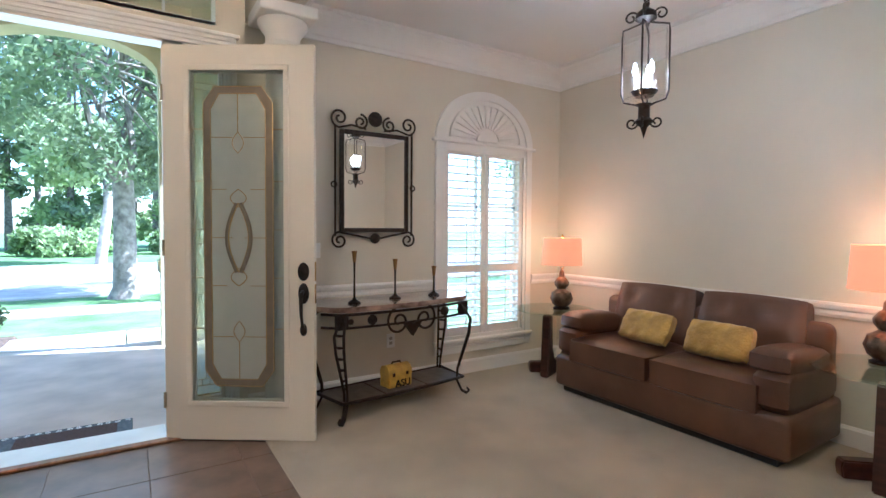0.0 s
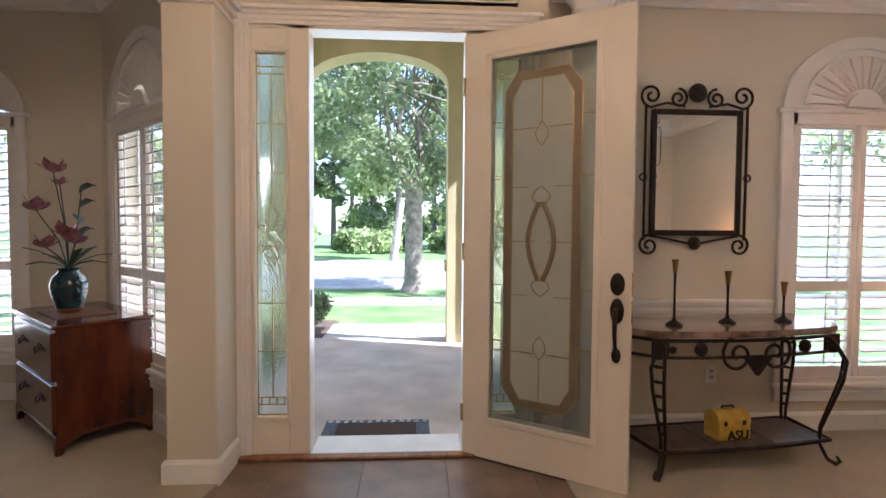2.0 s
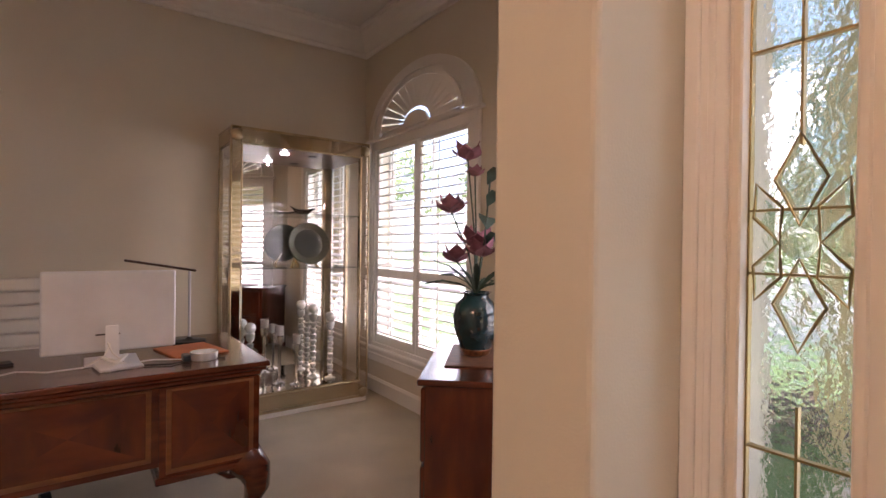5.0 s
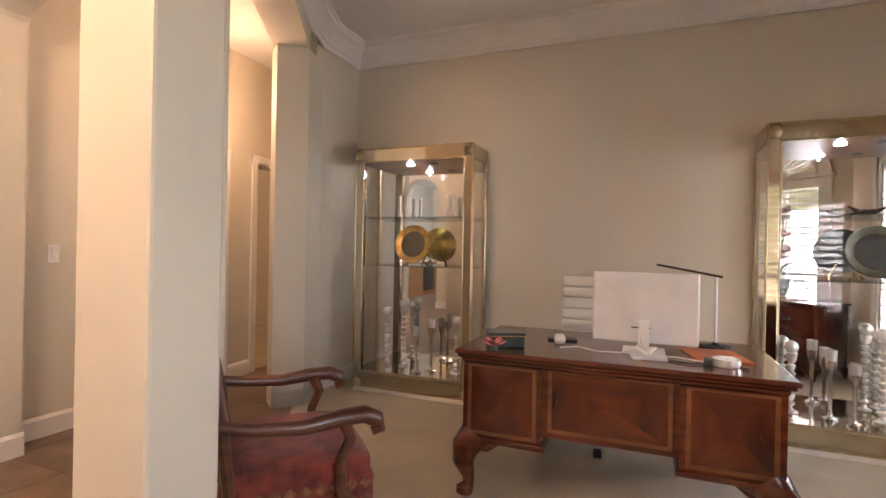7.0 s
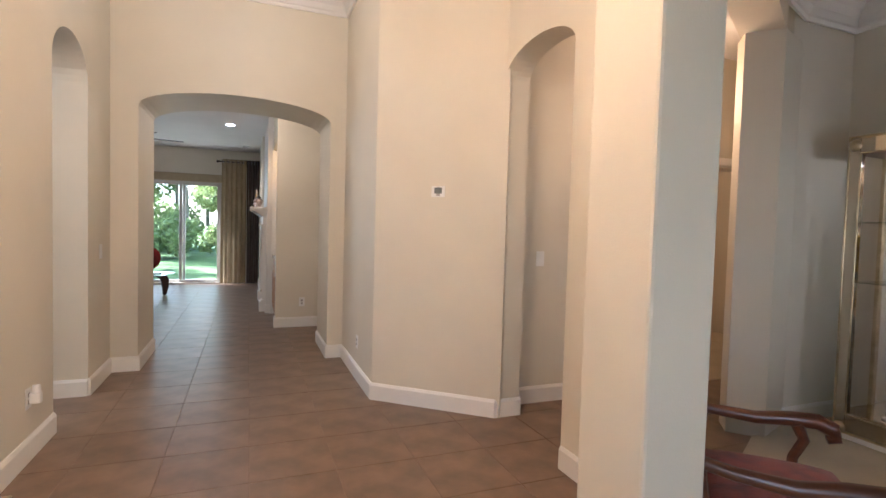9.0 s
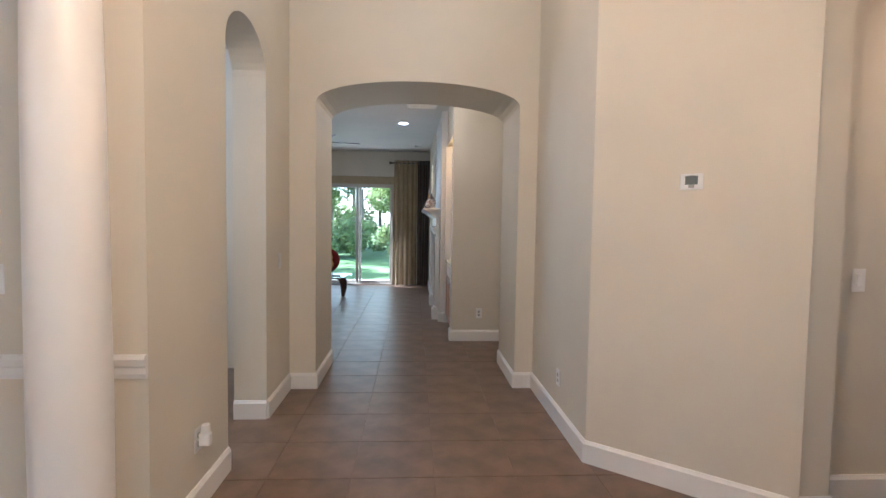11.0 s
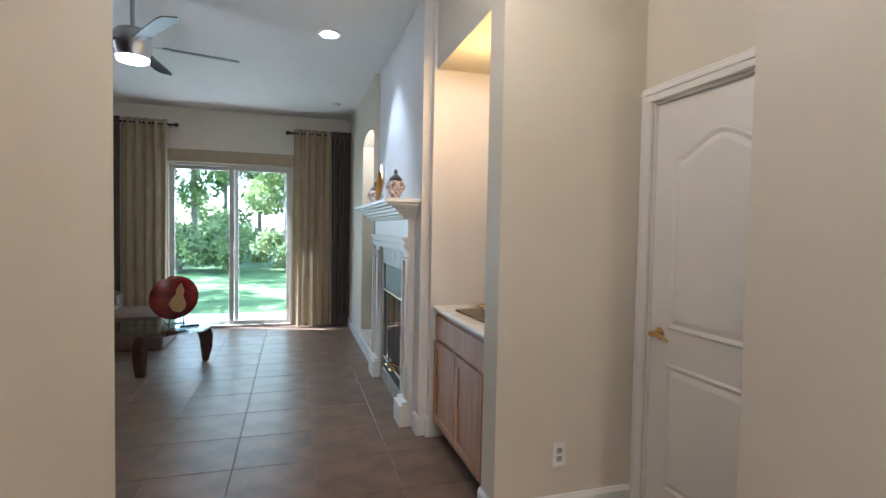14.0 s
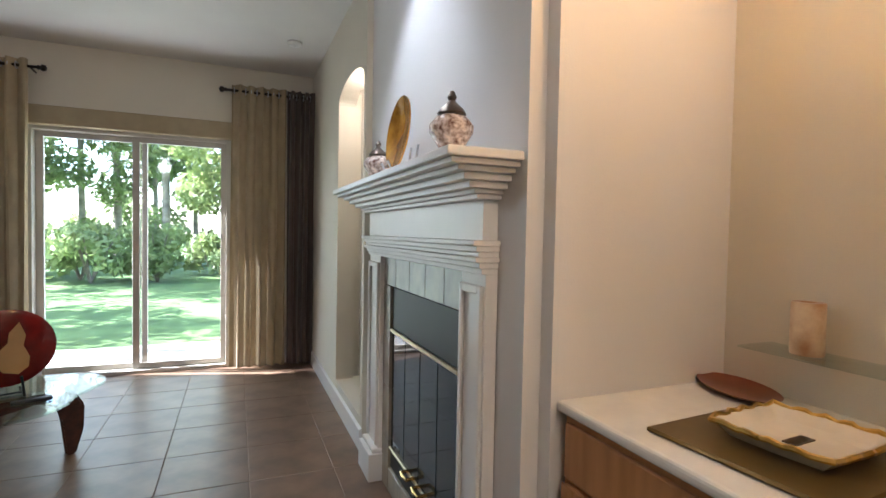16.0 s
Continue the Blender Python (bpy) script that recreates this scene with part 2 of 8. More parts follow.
MATRUBBER = mat("door_mat_border", (0.04, 0.045, 0.05), 0.8, vary=0.6, scale=45, second=(0.14, 0.15, 0.16))
SASHTAN = mat("tan_sash", (0.46, 0.43, 0.37), 0.4)
MATCOIR = mat("door_mat_coir", (0.075, 0.04, 0.03), 0.95, vary=0.2, scale=60, bump=0.8, bump_scale=200)
ROOF = mat("slate_blue_roof", (0.12, 0.14, 0.18), 0.8, vary=0.15, scale=5)
SHEER = mat("sheer_curtain", (0.42, 0.33, 0.20), 0.9, vary=0.05, scale=8, alpha=0.86)
DRAPE = mat("brown_drape", (0.085, 0.058, 0.042), 0.7, vary=0.1, scale=6, sheen=0.2)
CORNICE = mat("cornice_fabric", (0.36, 0.29, 0.18), 0.8, vary=0.05, scale=8)
STONETILE = mat("fireplace_tile", (0.33, 0.29, 0.215), 0.3, vary=0.16, scale=7, bump=0.08, bump_scale=15, per_object=0.08)
JAR = mat("mottled_jar", (0.62, 0.53, 0.46), 0.25, vary=0.5, scale=55, second=(0.15, 0.07, 0.05), coat=0.4)
PEWT = mat("dark_pewter", (0.17, 0.13, 0.10), 0.3, 0.9, vary=0.2, scale=20)
AMBER = mat("amber_glass", (0.55, 0.27, 0.03), 0.12, 0.35, vary=0.5, scale=10, second=(0.25, 0.09, 0.01), coat=0.7)
REDGLASS = mat("red_art_glass", (0.20, 0.012, 0.010), 0.12, vary=0.4, scale=5, coat=0.8, second=(0.05, 0.004, 0.004))
SAND = mat("sand_glass", (0.50, 0.30, 0.13), 0.2, coat=0.6)
COPPERD = mat("copper_dish", (0.25, 0.07, 0.03), 0.3, 0.5, vary=0.15, scale=10)
CREAM = mat("cream_ceramic", (0.74, 0.68, 0.56), 0.25, vary=0.04, scale=6)
OLIVE = mat("gold_charger", (0.20, 0.135, 0.045), 0.3, 0.7, vary=0.1, scale=6)
ONYX = mat("banded_onyx", (0.70, 0.60, 0.42), 0.35, vary=0.3, scale=9, second=(0.40, 0.17, 0.06))
COUNTER = mat("white_counter", (0.76, 0.73, 0.66), 0.2, vary=0.03, scale=10)
CRYSTAL = mat("crystal", (0.86, 0.86, 0.84), 0.06, 0.6, vary=0.05)
WHITELEATHER = mat("white_leather", (0.74, 0.71, 0.65), 0.45, vary=0.03, scale=5)
NAVYBOX = mat("navy_box", (0.03, 0.05, 0.06), 0.3, vary=0.3, scale=25, coat=0.4)
PAPER = mat("orange_folder", (0.55, 0.16, 0.05), 0.6, vary=0.1, scale=6)
TAPESTRY = mat("red_tapestry", (0.20, 0.035, 0.022), 0.9, vary=0.3, scale=14, bump=0.5, bump_scale=150, second=(0.10, 0.018, 0.014), sheen=0.2)
TAPGOLD = mat("tapestry_motif", (0.25, 0.11, 0.05), 0.9, vary=0.3, scale=30, bump=0.5, bump_scale=150)
GREENBLADE = mat("fan_blade", (0.03, 0.03, 0.026), 0.4)
STEEL = mat("brushed_nickel", (0.50, 0.50, 0.52), 0.3, 1.0)
BACKWOOD = mat("far_foliage", (0.20, 0.30, 0.09), 0.9, vary=0.6, scale=1.1, second=(0.05, 0.10, 0.03))



def translucent(m, share):
    """Leaves let part of the light through."""
    nt = m.node_tree
    solid, out = nt.nodes["Principled BSDF"], nt.nodes["Material Output"]
    thin, mix = nt.nodes.new("ShaderNodeBsdfTranslucent"), nt.nodes.new("ShaderNodeMixShader")
    nt.links.new(solid.inputs["Base Color"].links[0].from_socket, thin.inputs["Color"])
    mix.inputs[0].default_value = share
    nt.links.new(solid.outputs[0], mix.inputs[1])
    nt.links.new(thin.outputs[0], mix.inputs[2])
    nt.links.new(mix.outputs[0], out.inputs["Surface"])


translucent(LEAF, 0.4)
translucent(LEAF2, 0.45)

# ---- mesh helpers ----


def part(name, bm, material, parent=None, label="", smooth=False, m=None):
    me = bpy.data.meshes.new(name)
    bmesh.ops.recalc_face_normals(bm, faces=bm.faces[:])
    bm.to_mesh(me)
    bm.free()
    me.materials.append(material)
    if smooth:
        for p in me.polygons:
            p.use_smooth = True
        me.set_sharp_from_angle(angle=radians(40))
    ob = new(name, me)
    if m is not None:
        ob.matrix_world = m
    if parent is not None:
        ob.parent = parent
    if label:
        tagged(ob, label)
    return ob


def again(name, source, parent, m):
    ob = new(name, source.data)
    ob.parent = parent
    ob.matrix_basis = m
    return ob


def thing(name, label, category, x=0, y=0, z=0, rz=0, group="", kind=""):
    ob = new(name)
    ob.empty_display_size = 0.1
    ob.matrix_world = pose(x, y, z, 0, 0, rz)
    return tagged(ob, label, category, group, kind)


def single(name, bm, material, label, category, kind="", group="", smooth=False, m=None):
    return tagged(part(name, bm, material, smooth=smooth, m=m), label, category, group, kind)


def box(bm, x0, x1, y0, y1, z0, z1, bevel=0.0, seg=1, m=None):
    r = bmesh.ops.create_cube(bm, size=1.0)
    t = Matrix.Translation(((x0 + x1) / 2, (y0 + y1) / 2, (z0 + z1) / 2)) @ Matrix.Diagonal((abs(x1 - x0), abs(y1 - y0), abs(z1 - z0), 1))
    bmesh.ops.transform(bm, matrix=t, verts=r["verts"])
    vs = r["verts"]
    if bevel:
        es = list({e for v in vs for e in v.link_edges})
        b = bmesh.ops.bevel(bm, geom=es, offset=bevel, segments=seg, affect="EDGES", profile=0.5)
        vs = list({v for f in b["faces"] for v in f.verts} | {v for v in vs if v.is_valid})
    if m is not None:
        bmesh.ops.transform(bm, matrix=m, verts=[v for v in vs if v.is_valid])
    return bm


def B(*a, **k):
    return box(bmesh.new(), *a, **k)


def lathe(profile, seg=24, bm=None, centre=(0, 0, 0), m=None):
    """A turned form from (radius, height) pairs."""
    bm = bm or bmesh.new()
    rings = []
    for r, z in profile:
        if r < 1e-5:
            rings.append([bm.verts.new((0, 0, z))])
        else:
            rings.append([bm.verts.new((r * math.cos(2 * math.pi * i / seg), r * math.sin(2 * math.pi * i / seg), z)) for i in range(seg)])
    for a, b in zip(rings, rings[1:]):
        for i in range(seg):
            j = (i + 1) % seg
            if len(a) == 1 and len(b) > 1:
                bm.faces.new((a[0], b[i], b[j]))
            elif len(b) == 1 and len(a) > 1:
                bm.faces.new((a[i], a[j], b[0]))
            elif len(a) > 1:
                bm.faces.new((a[i], a[j], b[j], b[i]))
    for ring in (rings[0], rings[-1]):
        if len(ring) > 1:
            bm.faces.new(ring)
    vs = [v for r in rings for v in r]
    bmesh.ops.transform(bm, matrix=Matrix.Translation(centre) @ (m or Matrix()), verts=vs)
    return bm


def tube(pts, r, seg=8, bm=None, closed=False):
    """A round bar along points; r may be one radius or one for each point."""
    bm = bm or bmesh.new()
    pts = [Vector(p) for p in pts]
    n = len(pts)
    rs = r if isinstance(r, (list, tuple)) else [r] * n
    rings, side = [], None
    for i, p in enumerate(pts):
        a, b = pts[(i - 1) % n] if closed or i else p, pts[(i + 1) % n] if closed or i < n - 1 else p
        d = (b - a).normalized()
        if side is None:
            side = d.orthogonal().normalized()
        side = (side - d * side.dot(d)).normalized()
        up = d.cross(side)
        rings.append([bm.verts.new(p + rs[i] * (math.cos(2 * math.pi * k / seg) * side + math.sin(2 * math.pi * k / seg) * up)) for k in range(seg)])
    pairs = list(zip(rings, rings[1:])) + ([(rings[-1], rings[0])] if closed else [])
    for a, b in pairs:
        for k in range(seg):
            bm.faces.new((a[k], a[(k + 1) % seg], b[(k + 1) % seg], b[k]))
    if not closed:
        bm.faces.new(rings[0])
        bm.faces.new(rings[-1])
    return bm


def prism(outline, depth, bm=None, m=None):
    """A flat outline of (x, z), made thick along y from 0 to depth."""
    bm = bm or bmesh.new()
    a = [bm.verts.new((x, 0, z)) for x, z in outline]
    b = [bm.verts.new((x, depth, z)) for x, z in outline]
    bm.faces.new(a)
    bm.faces.new(b[::-1])
    for i in range(len(a)):
        j = (i + 1) % len(a)
        bm.faces.new((a[i], b[i], b[j], a[j]))
    if m is not None:
        bmesh.ops.transform(bm, matrix=m, verts=a + b)
    return bm


def sheet(outline, z0, z1, bm=None):
    """A level slab from a plan outline of (x, y)."""
    bm = bm or bmesh.new()
    a = [bm.verts.new((x, y, z0)) for x, y in outline]
    b = [bm.verts.new((x, y, z1)) for x, y in outline]
    bm.faces.new(a[::-1])
    bm.faces.new(b)
    for i in range(len(a)):
        j = (i + 1) % len(a)
        bm.faces.new((a[i], a[j], b[j], b[i]))
    return bm


def cushion(w, d, h, puff=0.35, n=10, bm=None, m=None):
    """A pillow-like block, w by d by h about its middle."""
    bm = bm or bmesh.new()
    r = bmesh.ops.create_grid(bm, x_segments=n, y_segments=n, size=0.5)
    top = r["verts"]
    vs = list(top)
    for v in top:
        x, y = v.co.x * 2, v.co.y * 2
        e = (1 - abs(x) ** 4) * (1 - abs(y) ** 4)
        k = 1 - puff * 0.12 * (x * x * y * y)
        v.co = Vector((x * w / 2 * k, y * d / 2 * k, h / 2 * (1 - puff + puff * max(0, e) ** 0.5) if max(abs(x), abs(y)) < 0.999 else h / 2 * (1 - puff)))
    g = bmesh.ops.duplicate(bm, geom=top + list({f for v in top for f in v.link_faces}))
    low = [x for x in g["geom"] if isinstance(x, bmesh.types.BMVert)]
    for v in low:
        v.co.z = -v.co.z
    vs += low
    edges = [e for e in bm.edges if e.is_boundary and (e.verts[0] in vs)]
    bmesh.ops.bridge_loops(bm, edges=edges)
    if m is not None:
        bmesh.ops.transform(bm, matrix=m, verts=vs)
    return bm


def scroll(cx, cz, r0, turns, start, flip=1, n=26, y=0.0, grow=0.0):
    """Points of a flat spiral in x, z."""
    pts = []
    for i in range(n):
        f = i / (n - 1)
        a = start + flip * f * turns * 2 * math.pi
        r = r0 * (1 - f) + grow * f
        pts.append((cx + r * math.cos(a), y, cz + r * math.sin(a)))
    return pts


def moulding(name, path, profile, material, label, category="trim", closed=False):
    """A profile of (out, z) swept along a plan path; out is to the left of the way."""
    bm = bmesh.new()
    n = len(path)
    dirs = []
    for i in range(n if closed else n - 1):
        a, b = Vector(path[i]), Vector(path[(i + 1) % n])
        dirs.append((b - a).normalized())
    rings = []
    for i in range(n):
        d0 = dirs[i - 1] if (i > 0 or closed) else dirs[0]
        d1 = dirs[i % len(dirs)] if (i < n - 1 or closed) else dirs[-1]
        n0, n1 = Vector((-d0.y, d0.x)), Vector((-d1.y, d1.x))
        mit = (n0 + n1)
        mit = mit / max(0.25, mit.dot(n0))
        rings.append([bm.verts.new((path[i][0] + mit.x * o, path[i][1] + mit.y * o, z)) for o, z in profile])
    k = len(profile)
    pairs = list(zip(rings, rings[1:])) + ([(rings[-1], rings[0])] if closed else [])
    for a, b in pairs:
        for j in range(k):
            bm.faces.new((a[j], a[(j + 1) % k], b[(j + 1) % k], b[j]))
    if not closed:
        bm.faces.new(rings[0])
        bm.faces.new(rings[-1])
    return single(name, bm, material, label, category, kind="structure")


def arch_points(x0, x1, spring, top, n=18):
    """Points of a round or flat arch from x0 to x1."""
    c, w = (x0 + x1) / 2, (x1 - x0) / 2
    return [(c - w * math.cos(math.pi * i / n), spring + (top - spring) * math.sin(math.pi * i / n)) for i in range(n + 1)]


def wall(name, p0, p1, z0, z1, thick, material, openings=(), label="cream painted plaster wall"):
    """A wall whose inner face runs from p0 to p1 in plan, thick to the left of the way. openings: (s0, s1, sill, spring, top)."""
    bm = bmesh.new()
    p0, p1 = Vector((*p0, 0)), Vector((*p1, 0))
    d = (p1 - p0).normalized()
    m = Matrix.Translation(p0) @ Matrix.Rotation(math.atan2(d.y, d.x), 4, "Z")
    length, s = (p1 - p0).length, 0.0
    for a, b, sill, spring, top in sorted(openings):
        if a > s + 1e-4:
            prism([(s, z0), (a, z0), (a, z1), (s, z1)], thick, bm, m)
        if sill > z0 + 1e-4:
            prism([(a, z0), (b, z0), (b, sill), (a, sill)], thick, bm, m)
        if top < z1 - 1e-4:
            if top > spring + 1e-4:
                pts = arch_points(a, b, spring, top)
                for q, r in zip(pts, pts[1:]):
                    prism([q, r, (r[0], z1), (q[0], z1)], thick, bm, m)
            else:
                prism([(a, top), (b, top), (b, z1), (a, z1)], thick, bm, m)
        s = b
    if s < length - 1e-4:
        prism([(s, z0), (length, z0), (length, z1), (s, z1)], thick, bm, m)
    return single(name, bm, material, label, "wall", kind="structure")

# ---- the house: walls, floors, ceilings ----
HI, LIV, STU, FAM = 3.74, 2.97, 3.16, 3.03
wall("wall_entry", (-1.15, 0), (0.93, 0), 0, 2.66, 0.2, PAINT, [(0.36, 1.95, 0, 2.51, 2.51)])
wall("wall_entry_upper", (-1.15, 0), (0.93, 0), 2.66, HI, 0.2, PAINT, [(0.37, 1.90, 2.66, 2.90, 3.22)])
wall("wall_living_north", (0.93, 0.22), (4.04, 0.22), 0, LIV, 0.2, PAINT, [(1.68, 2.645, 0.34, 2.12, 2.12)])
wall("wall_living_east", (4.04, 0.42), (4.04, -4.05), 0, LIV, 0.2, PAINT)
wall("wall_living_south", (4.04, -4.05), (1.28, -4.05), 0, LIV, 0.2, PAINT)
wall("wall_bay_north", (-4.4, 1.05), (-2.22, 1.05), 0, STU, 0.2, PAINT, [(0.19, 1.55, 0.41, 2.19, 2.615)])
DIAG = (Vector((-1.10, 0.0)) - Vector((-2.22, 1.05))).normalized()
wall("wall_bay_corner", (-2.22, 1.05), (-1.10, 0.0), 0, STU, 0.2, PAINT, [(0.26, 1.30, 0.42, 2.12, 2.565)])
wall("wall_study_west", (-4.4, -3.7), (-4.4, 1.25), 0, STU, 0.2, PAINT)
wall("wall_study_south", (-3.72, -3.5), (-4.4, -3.5), 0, STU, 0.2, PAINT)
# hall
wall("wall_hall_east", (1.05, -4.05), (1.05, -6.3), 0, HI, 0.23, PAINT, [(0.84, 1.59, 0, 2.43, 2.69)])
wall("wall_hall_west", (-1.05, -6.3), (-1.05, -4.93), 0, HI, 0.2, PAINT)
wall("wall_hall_chamfer", (-1.05, -4.93), (-1.855, -4.25), 0, HI, 0.2, PAINT)
wall("wall_west_arch", (-1.84, -4.50), (-1.84, -2.75), 0, HI, 0.2, PAINT, [(0.21, 1.04, 0, 2.49, 2.66)])
wall("wall_hall_arch", (1.05, -6.3), (-1.05, -6.3), 0, HI, 0.8, PAINT, [(0.22, 1.94, 0, 2.44, 2.62)])
wall("wall_west_hall_south", (-2.02, -4.48), (-6.4, -4.48), 0, 3.05, 0.2, PAINT, [(0.90, 1.67, 0, 2.05, 2.05), (2.10, 2.88, 0, 2.05, 2.05)])
wall("wall_west_hall_end", (-6.4, -4.7), (-6.4, -3.4), 0, 3.05, 0.2, PAINT)
wall("wall_west_hall_north", (-6.4, -3.71), (-3.5, -3.71), 0, 3.05, 0.01, PAINT)
wall("wall_bedroom_south", (-2.5, -7.2), (-6.4, -7.2), 0, 3.05, 0.2, PAINT)
wall("wall_bedroom_east", (-2.5, -4.68), (-2.5, -7.2), 0, 3.05, 0.2, PAINT)
wall("wall_bedroom_west", (-6.4, -7.2), (-6.4, -4.68), 0, 3.05, 0.2, PAINT)
# kitchen beyond the small arch
wall("wall_kitchen_north", (1.28, -4.27), (5.5, -4.27), 0, FAM, 0.2, PAINT)
wall("wall_kitchen_south", (5.5, -6.9), (1.28, -6.9), 0, FAM, 0.2, PAINT)
wall("wall_kitchen_east", (5.5, -4.27), (5.5, -6.9), 0, FAM, 0.2, PAINT)
# back hall, bar and family room
wall("wall_back_hall_west", (-1.24, -8.04), (-1.24, -7.1), 0, FAM, 0.2, PAINT, [(0.07, 0.86, 0, 2.08, 2.08)])
wall("wall_bar_end", (-0.46, -8.04), (-1.24, -8.04), 0, FAM, 0.17, PAINT)
wall("wall_bar_back", (-1.15, -9.16), (-1.15, -8.21), 0, FAM, 0.2, PAINT)
wall("wall_family_north", (0.83, -7.1), (5.5, -7.1), 0, FAM, 0.05, PAINT)
wall("wall_family_east", (5.5, -7.1), (5.5, -13.65), 0, FAM, 0.2, PAINT)
wall("wall_family_back", (5.5, -13.45), (-0.55, -13.45), 0, FAM, 0.2, PAINT, [(3.36, 5.05, 0, 2.32, 2.32)])
wall("wall_family_west", (-0.34, -13.45), (-0.34, -12.03), 0, FAM, 0.2, PAINT)
bm = B(-0.62, -0.46, -9.16, -8.21, 2.52, FAM)
box(bm, -1.15, -0.62, -9.16, -8.21, 2.52, 2.66)
single("bar_soffit", bm, PAINT, "cream soffit over the bar alcove", "wall", kind="structure")

# chimney breast with the firebox let into it
bm = B(-1.15, -0.38, -9.636, -9.22, 0, FAM)
box(bm, -1.15, -0.44, -9.22, -9.16, 0, FAM)
box(bm, -1.15, -0.38, -11.06, -10.524, 0, FAM)
box(bm, -1.15, -0.38, -10.524, -9.636, 1.12, FAM)
box(bm, -1.15, -0.95, -10.524, -9.636, 0, 1.12)
single("wall_chimney", bm, mat("chimney_paint", (0.70, 0.68, 0.65), 0.55, vary=0.02, scale=1.3, bump=0.1, bump_scale=160), "pale painted chimney breast", "wall", kind="structure")
# recess beyond the fireplace
bm = B(-0.80, -0.34, -12.03, -11.06, 0, 0.20)
box(bm, -0.90, -0.80, -12.03, -11.06, 0, FAM)
box(bm, -0.90, -0.545, -12.10, -12.031, 0, FAM)
pts = [(p[0], p[1]) for p in arch_points(0.06, 0.91, 2.40, 2.52)]
mm = Matrix(((0, 1, 0, -0.48), (-1, 0, 0, -11.06), (0, 0, 1, 0), (0, 0, 0, 1)))
for q, r in zip(pts, pts[1:]):
    prism([q, r, (r[0], FAM), (q[0], FAM)], 0.14, bm, mm)
box(bm, -0.48, -0.34, -11.12, -11.06, 0.2, FAM)
box(bm, -0.48, -0.34, -12.03, -11.97, 0.2, FAM)
box(bm, -0.80, -0.48, -12.03, -11.06, 2.56, 2.66)
single("wall_recess", bm, PAINT, "cream wall recess with an arched head", "wall", kind="structure")

# square piers and beams round the entry
PIERM = PAINT


def pier(name, x0, x1, y0, y1, top):
    bm = B(x0, x1, y0, y1, 0, top, bevel=0.012, seg=2)
    single(name, bm, PIERM, "square cream plaster pier with rounded corners", "pillar", kind="structure")


pier("pillar_1", -1.13, -0.868, -0.31, 0.0, 2.60)
pier("pillar_2", -1.375, -1.135, -2.375, -2.085, 2.80)
P3 = [(-3.30, -3.55), (-3.455, -3.37), (-3.82, -3.5), (-3.72, -3.70), (-3.42, -3.70)]
single("pillar_3", sheet(P3[::-1], 0, 2.80), PIERM, "cream plaster pier at the end of the study wall", "pillar", kind="structure")


def beam(name, a, b, w, z0, z1):
    a, b = Vector(a), Vector(b)
    d = (b - a)
    m = Matrix.Translation((*((a + b) / 2), 0)) @ Matrix.Rotation(math.atan2(d.y, d.x), 4, "Z")
    bm = B(-d.length / 2, d.length / 2, -w / 2, w / 2, z0, z1, m=m)
    single(name, bm, PAINT, "cream plaster beam between the pillars", "beam", kind="structure")


beam("beam_1", (-1.0, -0.02), (-1.255, -2.23), 0.27, 2.60, HI)
beam("beam_2", (-1.255, -2.23), (-3.50, -3.56), 0.27, 2.80, HI)
beam("beam_3", (1.10, 0.2), (1.17, -4.0), 0.27, 2.77, HI)
beam("beam_4", (-1.255, -2.23), (-1.92, -2.8), 0.20, 2.80, HI)
# pier capital
bm = bmesh.new()
for z0, z1, o in ((2.47, 2.49, 0.012), (2.515, 2.55, 0.022), (2.55, 2.60, 0.045)):
    box(bm, -1.13 - o, -0.868 + o, -0.31 - o, 0.0, z0, z1, bevel=0.004)
single("pier_cap", bm, TRIM, "white moulded cap on the pier", "trim", kind="structure")

# round columns on the living room side


def column(x, y):
    c = thing("round_column", "white round column with a moulded capital", "column", x, y, 0, group="columns of the living room")
    part("shaft", lathe([(0.118, 0.10), (0.122, 0.16), (0.125, 0.8), (0.118, 1.8), (0.106, 2.50)], 40), TRIM, c, smooth=True)
    part("base", lathe([(0.165, 0.0), (0.165, 0.045), (0.155, 0.06), (0.14, 0.075), (0.125, 0.10)], 40), TRIM, c, smooth=True)
    part("capital", lathe([(0.108, 2.50), (0.122, 2.515), (0.122, 2.535), (0.110, 2.55), (0.112, 2.60), (0.150, 2.65), (0.158, 2.67), (0.158, 2.69)], 40), TRIM, c, smooth=True)
    part("abacus", B(-0.185, 0.185, -0.185, 0.185, 2.69, 2.77, bevel=0.012, seg=2), TRIM, c)


column(1.14, -0.14)
column(1.18, -3.80)

# ceilings
single("ceiling_entry", B(-2.1, 1.35, -7.1, 0.25, HI, HI + 0.15), CEIL, "white painted ceiling", "ceiling", kind="structure")
single("ceiling_living", B(1.0, 4.35, -4.3, 0.45, LIV, LIV + 0.12), CEIL, "white painted ceiling", "ceiling", kind="structure")
single("ceiling_study", sheet([(-4.65, 1.3), (-2.1, 1.3), (-0.95, 0.05), (-1.26, -2.25), (-3.5, -3.5), (-4.65, -3.6)][::-1], STU, STU + 0.12), CEIL, "white painted ceiling", "ceiling", kind="structure")
single("ceiling_west_hall", sheet([(-1.83, -2.75), (-1.95, -2.72), (-3.5, -3.62), (-6.6, -3.6), (-6.6, -7.4), (-1.83, -7.4)], 3.05, 3.09), CEIL, "white painted ceiling", "ceiling", kind="structure")
single("ceiling_family", B(-1.45, 5.7, -13.7, -7.1, FAM, FAM + 0.12), CEIL, "white painted ceiling", "ceiling", kind="structure")
